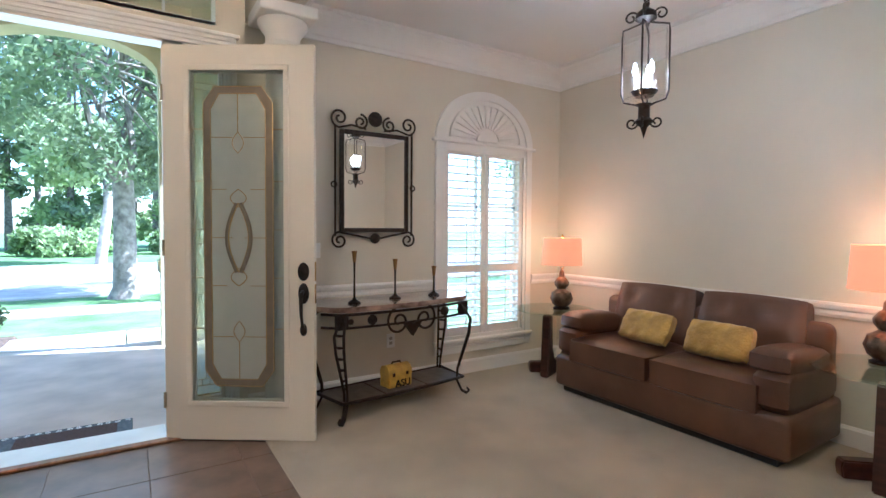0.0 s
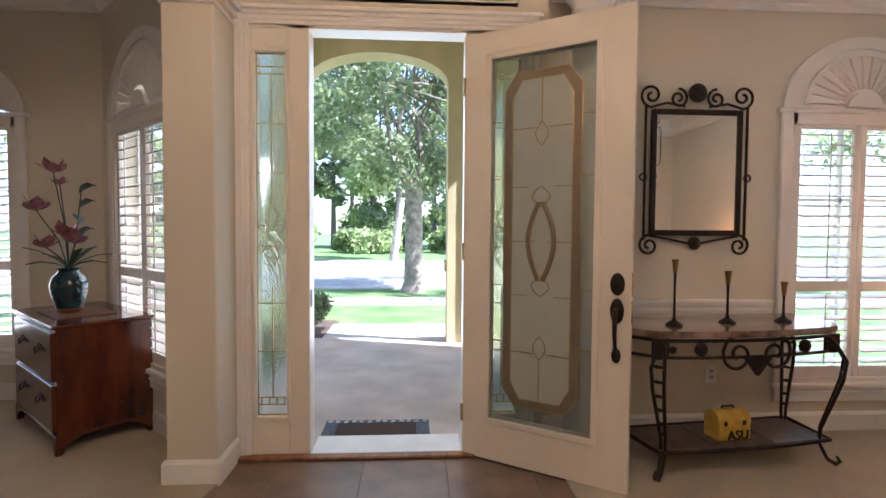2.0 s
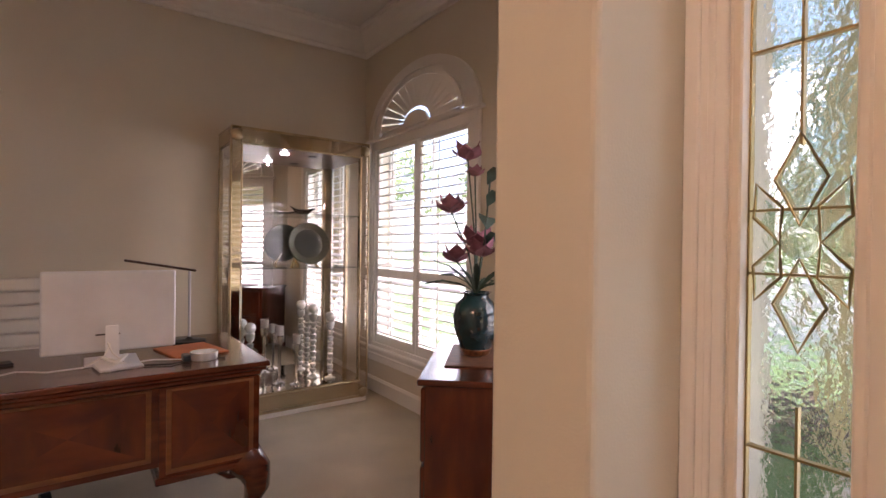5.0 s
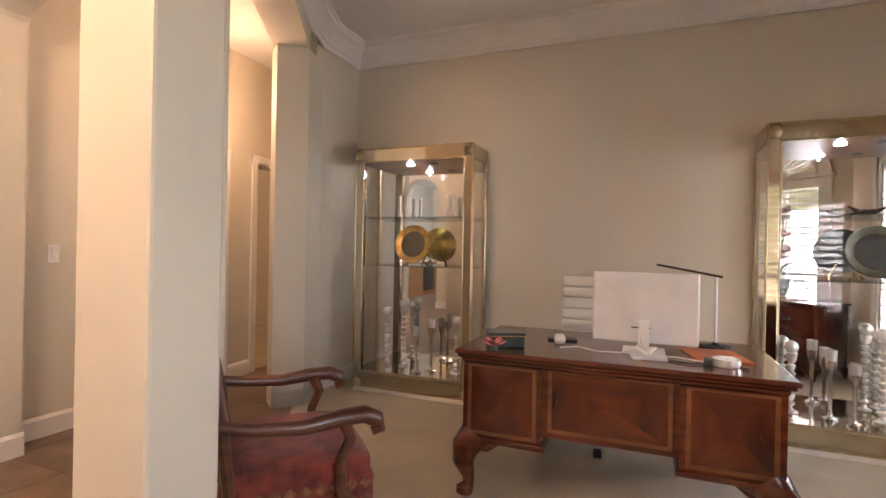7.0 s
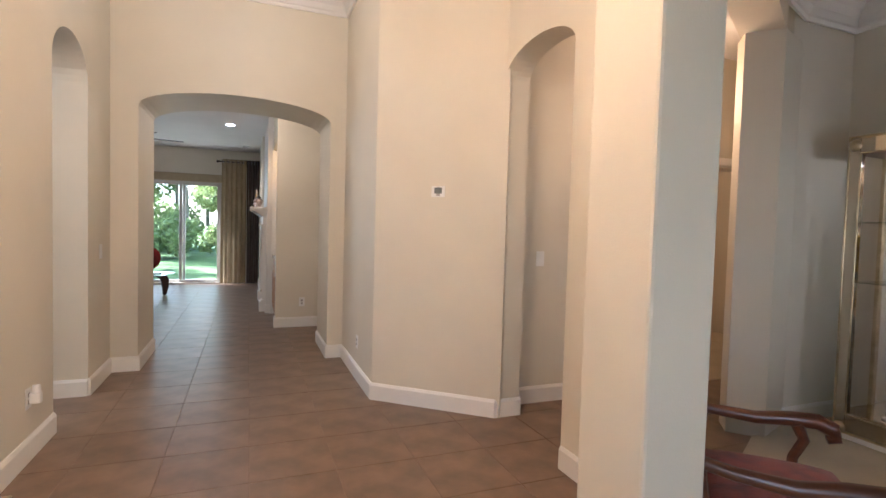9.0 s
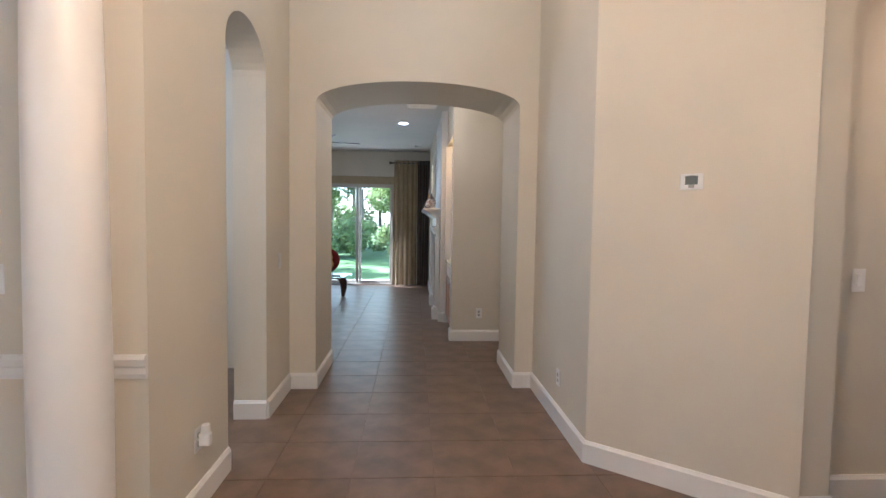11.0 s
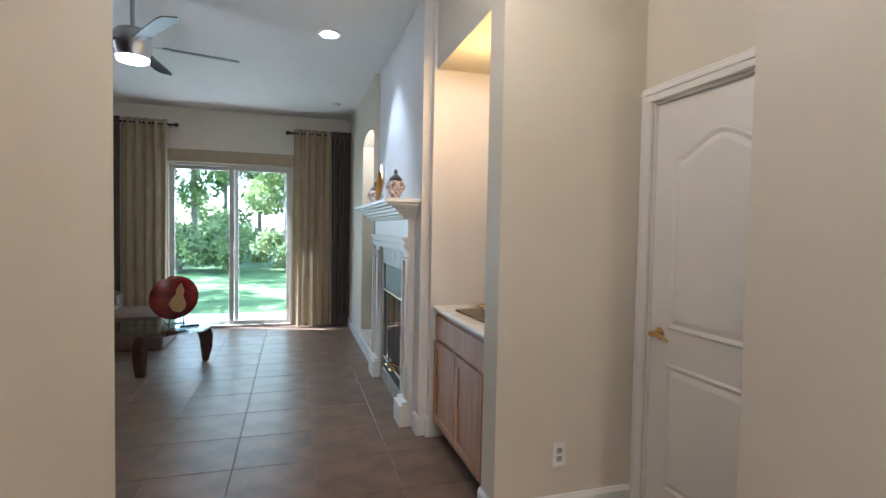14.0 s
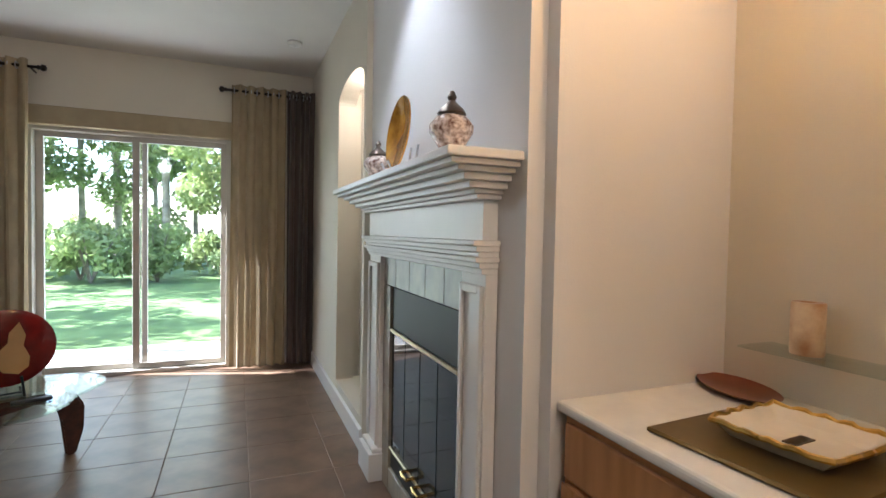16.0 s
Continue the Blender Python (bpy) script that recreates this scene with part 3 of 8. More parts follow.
single("ceiling_kitchen", B(1.28, 5.7, -7.0, -4.2, FAM, FAM + 0.12), CEIL, "white painted ceiling", "ceiling", kind="structure")

# floors: a grout bed with the tiles on it, and the two carpets
single("floor", B(-6.6, 5.7, -13.65, 0.2, -0.12, -0.004), GROUT, "grouted bed of a brown tiled floor", "floor", kind="structure")
FLOOR = bpy.data.objects["floor"]
single("carpet_living", B(0.965, 4.04, -4.05, 0.22, -0.003, 0.011, bevel=0.004), CARPET, "beige cut-pile carpet", "carpet", kind="structure")
single("carpet_study", sheet([(-4.4, 1.05), (-4.4, -3.5), (-3.75, -3.5), (-3.40, -3.42), (-1.30, -2.25), (-0.86, -0.32), (-0.86, 0.0), (-1.10, 0.0), (-2.22, 1.05)], -0.003, 0.011), CARPET, "beige cut-pile carpet", "carpet", kind="structure")
single("carpet_bedroom", B(-6.4, -2.5, -7.2, -4.5, -0.003, 0.011), CARPET, "beige carpet", "carpet", kind="structure")

# baseboards, chair rail and crowns
BASE = [(0, 0), (0.018, 0), (0.018, 0.115), (0.012, 0.125), (0.007, 0.135), (0, 0.135)]
moulding("baseboard", [(0.95, 0.22), (4.04, 0.22), (4.04, -4.05), (1.05, -4.05), (1.05, -4.89)][::-1], BASE, TRIM, "white painted baseboard")
moulding("baseboard", [(1.05, -5.64), (1.05, -6.3), (0.83, -6.3), (0.83, -7.1)][::-1], BASE, TRIM, "white painted baseboard")
moulding("baseboard", [(1.05, -4.89), (1.28, -4.89)][::-1], BASE, TRIM, "white painted baseboard")
moulding("baseboard", [(1.28, -5.64), (1.05, -5.64)][::-1], BASE, TRIM, "white painted baseboard")
moulding("baseboard", [(-0.89, -7.1), (-0.89, -6.3), (-1.05, -6.3), (-1.05, -4.93), (-1.82, -4.28), (-2.04, -4.28)][::-1], BASE, TRIM, "white painted baseboard")
moulding("baseboard", [(-2.03, -4.48), (-2.84, -4.48)][::-1], BASE, TRIM, "white painted baseboard")
moulding("baseboard", [(-3.77, -4.48), (-4.04, -4.48)][::-1], BASE, TRIM, "white painted baseboard")
moulding("baseboard", [(-1.84, -3.45), (-1.84, -2.85)][::-1], BASE, TRIM, "white painted baseboard")
moulding("baseboard", [(-3.80, -3.5), (-4.4, -3.5), (-4.4, 1.05), (-2.22, 1.05), (-1.13, 0.03)][::-1], BASE, TRIM, "white painted baseboard")
for x0, x1, y0, y1 in ((-1.13, -0.868, -0.31, 0.0), (-1.375, -1.135, -2.375, -2.085)):
    moulding("baseboard", [(x0, y0), (x1, y0), (x1, y1), (x0, y1)][::-1], BASE, TRIM, "white baseboard round the pier", closed=True)
moulding("baseboard", P3[:3], BASE, TRIM, "white baseboard round the pier")
moulding("baseboard", [(-1.24, -8.04), (-0.46, -8.04), (-0.46, -8.21)], BASE, TRIM, "white painted baseboard")
moulding("baseboard", [(-0.44, -9.165), (-0.44, -9.22), (-0.38, -9.22), (-0.38, -9.33)], BASE, TRIM, "white painted baseboard")
moulding("baseboard", [(5.4, -13.45), (2.2, -13.45)][::-1], BASE, TRIM, "white painted baseboard")
moulding("baseboard", [(0.40, -13.45), (-0.34, -13.45), (-0.34, -11.06)][::-1], [(0, 0), (0.018, 0), (0.018, 0.13), (0, 0.14)], TRIM, "white painted baseboard")
CROWN = [(0, -0.205), (0.018, -0.205), (0.022, -0.175), (0.035, -0.165), (0.055, -0.12), (0.095, -0.075), (0.13, -0.05), (0.14, -0.03), (0.155, -0.03), (0.155, 0), (0, 0)]


def crown(path, top):
    moulding("crown_moulding", path, [(o, top + z) for o, z in CROWN], TRIM, "white crown moulding")


crown([(1.18, 0.22), (4.04, 0.22), (4.04, -4.05), (1.18, -4.05)][::-1], LIV)
crown([(1.235, -4.0), (1.235, 0.2)][::-1], LIV)
crown([(-1.15, 0.03), (-1.39, -2.18), (-3.455, -3.37), (-3.82, -3.5), (-4.4, -3.5), (-4.4, 1.05), (-2.22, 1.05), (-1.15, 0.05)][::-1], STU)
crown([(-1.05, -4.93), (-1.05, -6.3), (1.05, -6.3), (1.05, -4.0), (0.97, -4.0), (0.97, 0.0), (-0.87, 0.0), (-1.14, -2.3)], HI)
RAIL = [(0, 0.80), (0.012, 0.80), (0.018, 0.82), (0.018, 0.845), (0.026, 0.855), (0.03, 0.88), (0.022, 0.895), (0, 0.895)]
moulding("chair_rail", [(0.95, 0.22), (2.51, 0.22)][::-1], RAIL, TRIM, "white moulded chair rail")
moulding("chair_rail", [(3.67, 0.22), (4.04, 0.22), (4.04, -4.05), (1.05, -4.05)][::-1], RAIL, TRIM, "white moulded chair rail")

# ---- the front door ----
unit = thing("door_frame", "white front door frame with leaded sidelights", "door", kind="structure")
bm = bmesh.new()
for x0, x1 in ((-0.795, -0.775), (-0.575, -0.455), (0.445, 0.565), (0.775, 0.795)):
    box(bm, x0, x1, -0.005, 0.13, 0.0, 2.51, bevel=0.004)
box(bm, -0.795, 0.795, -0.005, 0.13, 2.478, 2.51)
for s in (-1, 1):
    xs = (-0.775, -0.575) if s < 0 else (0.565, 0.775)
    box(bm, xs[0], xs[1], 0.0, 0.05, 0.0, 0.22)
    box(bm, xs[0], xs[1], 0.0, 0.05, 2.355, 2.485)
part("jamb", bm, DOORP, unit)
bm = bmesh.new()
for o, w, d in ((0.0, 0.085, 0.018), (0.005, 0.03, 0.028), (0.05, 0.014, 0.024)):
    for s in (-1, 1):
        a = 0.872 - o
        box(bm, s * (a - w), s * a, -d, 0.0, 0.0, 2.58 - o, bevel=0.003)
    box(bm, -0.872 + o, 0.872 - o, -d - 0.001, 0.0, 2.58 - o - w, 2.58 - o, bevel=0.003)
box(bm, -0.89, 0.89, -0.045, 0.0, 2.57, 2.595, bevel=0.005)
part("casing", bm, TRIM, unit)
bm = B(-0.455, 0.445, -0.02, 0.24, -0.03, 0.022, bevel=0.008)
part("threshold", bm, WHITEP, unit)
part("oak_sill", B(-0.87, 0.87, -0.07, -0.003, 0.0, 0.02, bevel=0.006), wood("oak_sill_wood", (0.16, 0.06, 0.02), (0.26, 0.11, 0.04)), unit, "stained oak threshold strip")


def leaded_panel(parent, x0, x1, z0, z1, y, flower=True):
    """A rippled pane with brass cames and a bevelled flower."""
    part("pane", B(x0, x1, y, y + 0.008, z0, z1), SIDEGLASS, parent, "rippled leaded glass").visible_shadow = False
    bm = bmesh.new()
    xm, h, t = (x0 + x1) / 2, z1 - z0, 0.0045
    rows = [0.205, 0.325, 0.68, 0.80, 0.81 + 0.045]
    for f in (0.035, 0.055, 0.19, 0.325, 0.685, 0.82, 0.95, 0.97):
        z = z1 - f * h
        box(bm, x0, x1, y - 0.004, y + 0.012, z - t / 2, z + t / 2)
    for a, b in ((0.055, 0.415), (0.64, 0.95)):
        box(bm, xm - t / 2, xm + t / 2, y - 0.004, y + 0.012, z1 - b * h, z1 - a * h)
    zc = z0 + 0.502 * h
    for dz in (0.06, -0.06):
        box(bm, x0, x1, y - 0.004, y + 0.012, zc + dz - t / 2, zc + dz + t / 2)
    for k in range(4):
        box(bm, x0 + (x1 - x0) * (k + 0.5) / 4 - t / 2, x0 + (x1 - x0) * (k + 0.5) / 4 + t / 2, y - 0.004, y + 0.012, z0 + 0.03 * h, z0 + 0.05 * h)
    for x in (x0, x1):
        box(bm, x - 0.004, x + 0.004, y - 0.004, y + 0.012, z0, z1)
    box(bm, x0, x1, y - 0.004, y + 0.012, z0, z0 + 0.006)
    box(bm, x0, x1, y - 0.004, y + 0.012, z1 - 0.006, z1)
    part("came", bm, LEAD, parent, "brass came")
    if flower:
        w = (x1 - x0) / 2
        for k, (dx, dz, a, b, rot) in enumerate(((0, 0.115, 0.042, 0.085, 0), (0, -0.115, 0.042, 0.085, 0), (-0.6 * w, 0.055, 0.026, 0.06, 0.35), (0.6 * w, 0.055, 0.026, 0.06, -0.35), (-0.6 * w, -0.055, 0.026, 0.06, -0.35), (0.6 * w, -0.055, 0.026, 0.06, 0.35))):
            c, s = math.cos(rot), math.sin(rot)
            out = [(0, b), (a * 0.62, b * 0.35), (a, 0), (a * 0.62, -b * 0.35), (0, -b), (-a * 0.62, -b * 0.35), (-a, 0), (-a * 0.62, b * 0.35)]
            bm = bmesh.new()
            outer = [bm.verts.new((xm + dx + c * p - s * q, y - 0.002, zc + dz + s * p + c * q)) for p, q in out]
            inner = [bm.verts.new((xm + dx + 0.7 * (c * p - s * q), y - 0.012, zc + dz + 0.7 * (s * p + c * q))) for p, q in out]
            for i in range(8):
                bm.faces.new((outer[i], outer[(i + 1) % 8], inner[(i + 1) % 8], inner[i]))
            bm.faces.new(inner)
            part("bevelled_petal", bm, BEVEL, parent).visible_shadow = False
            edge = [(xm + dx + c * p - s * q, y - 0.004, zc + dz + s * p + c * q) for p, q in out]
            part("petal_came", tube(edge, 0.003, 5, closed=True), LEAD, parent)
        part("glass_jewel", lathe([(0.03, 0), (0.03, 0.006), (0.02, 0.016), (0, 0.018)], 20, m=Matrix.Translation((xm, y - 0.002, zc)) @ Matrix.Rotation(radians(90), 4, "X")), BEVEL, parent, smooth=True)


for s in (-1, 1):
    x0, x1 = (-0.762, -0.588) if s < 0 else (0.588, 0.762)
    side = thing("sidelight", "narrow leaded glass sidelight beside the door", "window", kind="structure")
    bm = bmesh.new()
    for a, b in ((x0 - 0.02, x0), (x1, x1 + 0.02)):
        box(bm, a, b, -0.012, 0.045, 0.215, 2.368, bevel=0.004)
    for a, b in ((0.215, 0.24), (2.343, 2.368)):
        box(bm, x0 - 0.02, x1 + 0.02, -0.012, 0.045, a, b, bevel=0.004)
    part("sash", bm, DOORP, side)
    leaded_panel(side, x0, x1, 0.24, 2.343, 0.025)

# transom over the door
tr = thing("transom_window", "arched transom window with white glazing bars", "window", kind="structure")
pts = arch_points(-0.78, 0.75, 2.90, 3.22)
bm = bmesh.new()
for q, r in zip(pts, pts[1:]):
    prism([(q[0], 2.66), (r[0], 2.66), r, q], 0.006, bm, pose(0, 0.06, 0))
part("pane", bm, GLASS, tr).visible_shadow = False
bm = bmesh.new()
for x in (-0.46, -0.12, 0.16, 0.46):
    box(bm, x - 0.008, x + 0.008, 0.045, 0.075, 2.66, 2.90 + 0.32 * math.sqrt(max(0, 1 - ((x + 0.015) / 0.765) ** 2)))
tube([(p[0], 0.06, p[1]) for p in pts], 0.02, 8, bm)
box(bm, -0.78, 0.75, 0.0, 0.12, 2.64, 2.665)
part("glazing_bar", bm, TRIM, tr)

# the open leaf
hinge, tip = Vector((0.440, -0.02)), Vector((1.222, -0.535))
ang = math.degrees(math.atan2(tip.y - hinge.y, tip.x - hinge.x))
LEN = (tip - hinge).length
door = tagged(thing("door_1", "open cream front door with oval leaded glass", "door", hinge.x, hinge.y, 0.012, ang), kind="structure")
W, H = LEN, 2.44
bm = bmesh.new()
gx0, gx1, gz0, gz1 = 0.16, 0.762, 0.235, 2.295
for x0, x1, z0, z1 in ((0, gx0, 0, H), (gx1, W, 0, H), (gx0, gx1, 0, gz0), (gx0, gx1, gz1, H)):
    box(bm, x0, x1, 0.0, 0.045, z0, z1)
part("stile", bm, DOORP, door, "cream painted door stiles and rails")
bm = bmesh.new()
for y in (-0.012, 0.045):
    for x0, x1, z0, z1 in ((gx0 - 0.022, gx0 + 0.012, gz0 - 0.022, gz1 + 0.022), (gx1 - 0.012, gx1 + 0.022, gz0 - 0.022, gz1 + 0.022)):
        box(bm, x0, x1, y, y + 0.012, z0, z1, bevel=0.004)
    for z0, z1 in ((gz0 - 0.022, gz0 + 0.012), (gz1 - 0.012, gz1 + 0.022)):
        box(bm, gx0 - 0.022, gx1 + 0.022, y, y + 0.012, z0, z1, bevel=0.004)
part("glass_stop", bm, DOORP, door)
part("pane", B(gx0, gx1, 0.02, 0.026, gz0, gz1), glass("door_glass", (0.80, 0.83, 0.80), 0.05), door, "clear and rippled leaded glass").visible_shadow = False
# bevelled border and the oval
bm = bmesh.new()
cx, cz = (gx0 + gx1) / 2, (gz0 + gz1) / 2
ix0, ix1, iz0, iz1 = gx0 + 0.085, gx1 - 0.085, gz0 + 0.10, gz1 - 0.10
band = [(ix0 + 0.07, iz0), (ix1 - 0.07, iz0), (ix1, iz0 + 0.10), (ix1, iz1 - 0.10), (ix1 - 0.07, iz1), (ix0 + 0.07, iz1), (ix0, iz1 - 0.10), (ix0, iz0 + 0.10)]
g = 0.045
bandi = [(cx + (x - cx) * (1 - g / 0.21), cz + (z - cz) * (1 - g / 0.93)) for x, z in band]
bm = bmesh.new()
for i in range(8):
    j = (i + 1) % 8
    prism([band[i], band[j], bandi[j], bandi[i]], 0.010, bm, pose(0, 0.018, 0))
part("bevelled_border", bm, GREYBAND, door, "grey bevelled glass border")
part("frosted_field", prism(bandi, 0.004, None, pose(0, 0.021, 0)), FROST, door, "frosted glass field").visible_shadow = False
bm = bmesh.new()
for loop in (band, bandi):
    tube([(x, 0.017, z) for x, z in loop], 0.003, 5, bm, closed=True)
for f in (0.2, 0.355, 0.5, 0.645, 0.8):
    z = gz0 + f * (gz1 - gz0)
    for x0, x1 in ((gx0, ix0), (ix1, gx1)):
        box(bm, x0, x1, 0.014, 0.030, z + 0.05 - 0.002, z + 0.05 + 0.002)
    k = 0.075 if f in (0.355, 0.645) else 0.035
    for x0, x1 in ((bandi[0][0] - 0.06, cx - k), (cx + k, bandi[1][0] + 0.06)):
        box(bm, x0, x1, 0.014, 0.030, z - 0.002, z + 0.002)
for s in (-1, 1):
    tube([(cx + s * 0.062 * math.sin(math.pi * i / 20), 0.016, cz - 0.215 + 0.43 * i / 20) for i in range(21)], 0.004, 6, bm)
    tube([(cx + s * 0.05 * math.sin(math.pi * i / 12) , 0.016, cz + s * 0 + 0.19 + 0.11 * i / 12) for i in range(13)], 0.003, 5, bm)
    tube([(cx + s * 0.05 * math.sin(math.pi * i / 12), 0.016, cz - 0.30 + 0.11 * i / 12) for i in range(13)], 0.003, 5, bm)
    tube([(cx + s * 0.035 * math.sin(math.pi * i / 12), 0.016, cz + 0.52 + 0.13 * i / 12) for i in range(13)], 0.003, 5, bm)
    tube([(cx + s * 0.035 * math.sin(math.pi * i / 12), 0.016, cz - 0.65 + 0.13 * i / 12) for i in range(13)], 0.003, 5, bm)
tube([(cx, 0.016, bandi[0][1]), (cx, 0.016, cz - 0.65)], 0.003, 5, bm)
tube([(cx, 0.016, bandi[4][1]), (cx, 0.016, cz + 0.65)], 0.003, 5, bm)
part("came", bm, LEAD, door, "brass came")
bm = bmesh.new()
for s in (-1, 1):
    tube([(cx + s * (0.062 * math.sin(math.pi * i / 20) + 0.012), 0.022, cz - 0.215 + 0.43 * i / 20) for i in range(21)], 0.014, 6, bm)
part("bevelled_oval", bm, GREYBAND, door, "bevelled glass oval")
# lock set
lock = part("lock_plate", lathe([(0.033, 0), (0.036, 0.006), (0.033, 0.016), (0.02, 0.02), (0, 0.022)], 20, m=Matrix.Translation((W - 0.065, 0, 1.06)) @ Matrix.Rotation(radians(90), 4, "X") @ Matrix.Diagonal((1, 1.6, 1, 1))), BRONZE, door, "oil-rubbed bronze deadbolt", smooth=True)
part("latch_plate", lathe([(0.03, 0), (0.034, 0.006), (0.030, 0.014), (0.015, 0.018), (0, 0.02)], 20, m=Matrix.Translation((W - 0.065, 0, 0.925)) @ Matrix.Rotation(radians(90), 4, "X") @ Matrix.Diagonal((1, 1.9, 1, 1))), BRONZE, door, smooth=True)
part("door_handle", tube([(W - 0.065, -0.015, 0.94), (W - 0.065, -0.05, 0.93), (W - 0.065, -0.062, 0.88), (W - 0.065, -0.055, 0.80), (W - 0.065, -0.035, 0.74), (W - 0.065, -0.012, 0.71)], [0.010, 0.013, 0.012, 0.010, 0.009, 0.012], 10), BRONZE, door, "curved bronze pull handle", smooth=True)
part("foot_rosette", lathe([(0.02, 0), (0.023, 0.008), (0.012, 0.016), (0, 0.018)], 16, m=Matrix.Translation((W - 0.065, 0, 0.70)) @ Matrix.Rotation(radians(90), 4, "X") @ Matrix.Diagonal((1, 1.7, 1, 1))), BRONZE, door, smooth=True)
part("edge_plate", B(W - 0.001, W + 0.003, 0.01, 0.035, 1.0, 1.12), BRASS, door)
part("edge_plate", B(W - 0.001, W + 0.003, 0.01, 0.035, 0.86, 0.98), BRASS, door)
for z in (0.25, 1.2, 2.15):
    part("hinge", lathe([(0.009, z - 0.05), (0.009, z + 0.05)], 10, centre=(0.0, -0.008, 0)), PEWTER, door)
part("door_sweep", B(0, W, 0.004, 0.041, -0.010, 0.0), BLACK, door)
part("strike_plate", B(-0.4555, -0.452, 0.02, 0.06, 0.88, 0.98), BRONZE, unit)

# ---- windows with shutters ----


def shutter_window(name, m, x0, x1, sill, spring, top, tilt, slits=False):
    """An arched window seen from inside: casing, sunburst arch panel and two plantation shutters. Local y points into the wall."""
    w = tagged(thing(name, "white arched window with plantation shutters and sunburst", "window"), kind="structure")
    w.matrix_world = m
    c, hw = (x0 + x1) / 2, (x1 - x0) / 2
    bm = bmesh.new()
    for a, b in ((x0 - 0.075, x0), (x1, x1 + 0.075)):
        box(bm, a, b, -0.03, 0.0, sill - 0.09, spring, bevel=0.006)
    box(bm, x0 - 0.11, x1 + 0.11, -0.045, 0.0, spring - 0.005, spring + 0.022, bevel=0.006)
    box(bm, x0 - 0.09, x1 + 0.09, -0.05, 0.0, sill - 0.035, sill, bevel=0.008)
    box(bm, x0 - 0.075, x1 + 0.075, -0.025, 0.0, sill - 0.13, sill - 0.035, bevel=0.006)
    box(bm, x0 - 0.075, x1 + 0.075, -0.034, 0.0, sill - 0.075, sill - 0.06, bevel=0.003)
    outer, inner = arch_points(x0 - 0.075, x1 + 0.075, spring + 0.02, top, 28), arch_points(x0, x1, spring + 0.02, top - 0.075, 28)
    for i in range(28):
        prism([inner[i], outer[i], outer[i + 1], inner[i + 1]], 0.03, bm, pose(0, -0.03, 0))
    part("casing", bm, TRIM, w)
    # sunburst panel: a fan of thin wedges with slits between
    if not slits:
        part("arch_backing", prism([(x0, spring + 0.02)] + inner[1:-1] + [(x1, spring + 0.02)], 0.012, None, pose(0, -0.012, 0)), TRIM, w)
    n, r0, r1 = 15, 0.28 * hw, 0.80 * hw
    kz = (top - 0.075 - spring - 0.02) / hw
    for i in range(n):
        a = math.pi * (i + 0.5) / n
        h = math.pi / n * 0.40
        q = [(c + r * math.cos(a + e), spring + 0.05 + kz * r * math.sin(a + e)) for r, e in ((r0, -h), (r1, -h), (r1, h), (r0, h))]
        b = bmesh.new()
        ys = (-0.016, -0.016, -0.030, -0.030)
        v = [b.verts.new((p[0], y, p[1])) for p, y in zip(q, ys)] + [b.verts.new((p[0], -0.012, p[1])) for p in q]
        for f in ((0, 1, 2, 3), (0, 4, 5, 1), (1, 5, 6, 2), (2, 6, 7, 3), (3, 7, 4, 0)):
            b.faces.new([v[k] for k in f])
        part("sunburst_blade", b, TRIM, w)
    hub = arch_points(c - r0 * 0.9, c + r0 * 0.9, spring + 0.035, spring + 0.035 + kz * r0 * 0.9, 14)
    part("sunburst_hub", prism(hub, 0.022, None, pose(0, -0.034, 0)), TRIM, w)
    rim_o, rim_i = arch_points(c - r1 * 1.07, c + r1 * 1.07, spring + 0.05, spring + 0.05 + kz * r1 * 1.07, 24), arch_points(c - r1, c + r1, spring + 0.05, spring + 0.05 + kz * r1, 24)
    b = bmesh.new()
    for i in range(24):
        prism([rim_i[i], rim_o[i], rim_o[i + 1], rim_i[i + 1]], 0.022, b, pose(0, -0.034, 0))
    part("sunburst_rim", b, TRIM, w)
    if slits:
        b = bmesh.new()
        edge = arch_points(x0, x1, spring + 0.02, top - 0.075, 24)
        for i in range(24):
            prism([rim_i[i], edge[i], edge[i + 1], rim_i[i + 1]], 0.012, b, pose(0, -0.012, 0))
        box(b, c - r1, c + r1, -0.012, 0.0, spring + 0.02, spring + 0.055)
        part("arch_backing", b, TRIM, w)
        part("arch_pane", prism(edge, 0.006, None, pose(0, 0.152, 0)), GLASS, w).visible_shadow = False
    # shutter frame and panels
    b = bmesh.new()
    for q in (x0, x1 - 0.03):
        box(b, q, q + 0.03, -0.02, 0.06, sill, spring)
    box(b, x0, x1, -0.02, 0.06, spring - 0.075, spring)
    box(b, x0, x1, -0.02, 0.06, sill, sill + 0.03)
    part("shutter_frame", b, TRIM, w)
    rail_z = sill + 0.36 * (spring - sill)
    blade = None
    for k in range(2):
        a0, a1 = (x0 + 0.03, c - 0.003) if k == 0 else (c + 0.003, x1 - 0.03)
        z0, z1 = sill + 0.03, spring - 0.075
        b = bmesh.new()
        st = 0.042
        for q in (a0, a1 - st):
            box(b, q, q + st, -0.005, 0.025, z0, z1, bevel=0.004)
        for p, q in ((z0, z0 + 0.075), (z1 - 0.03, z1), (rail_z - 0.035, rail_z + 0.035)):
            box(b, a0 + st, a1 - st, -0.004, 0.024, p, q, bevel=0.004)
        panel = part("shutter_panel", b, TRIM, w)
        bl = (a1 - a0) - 2 * st - 0.006
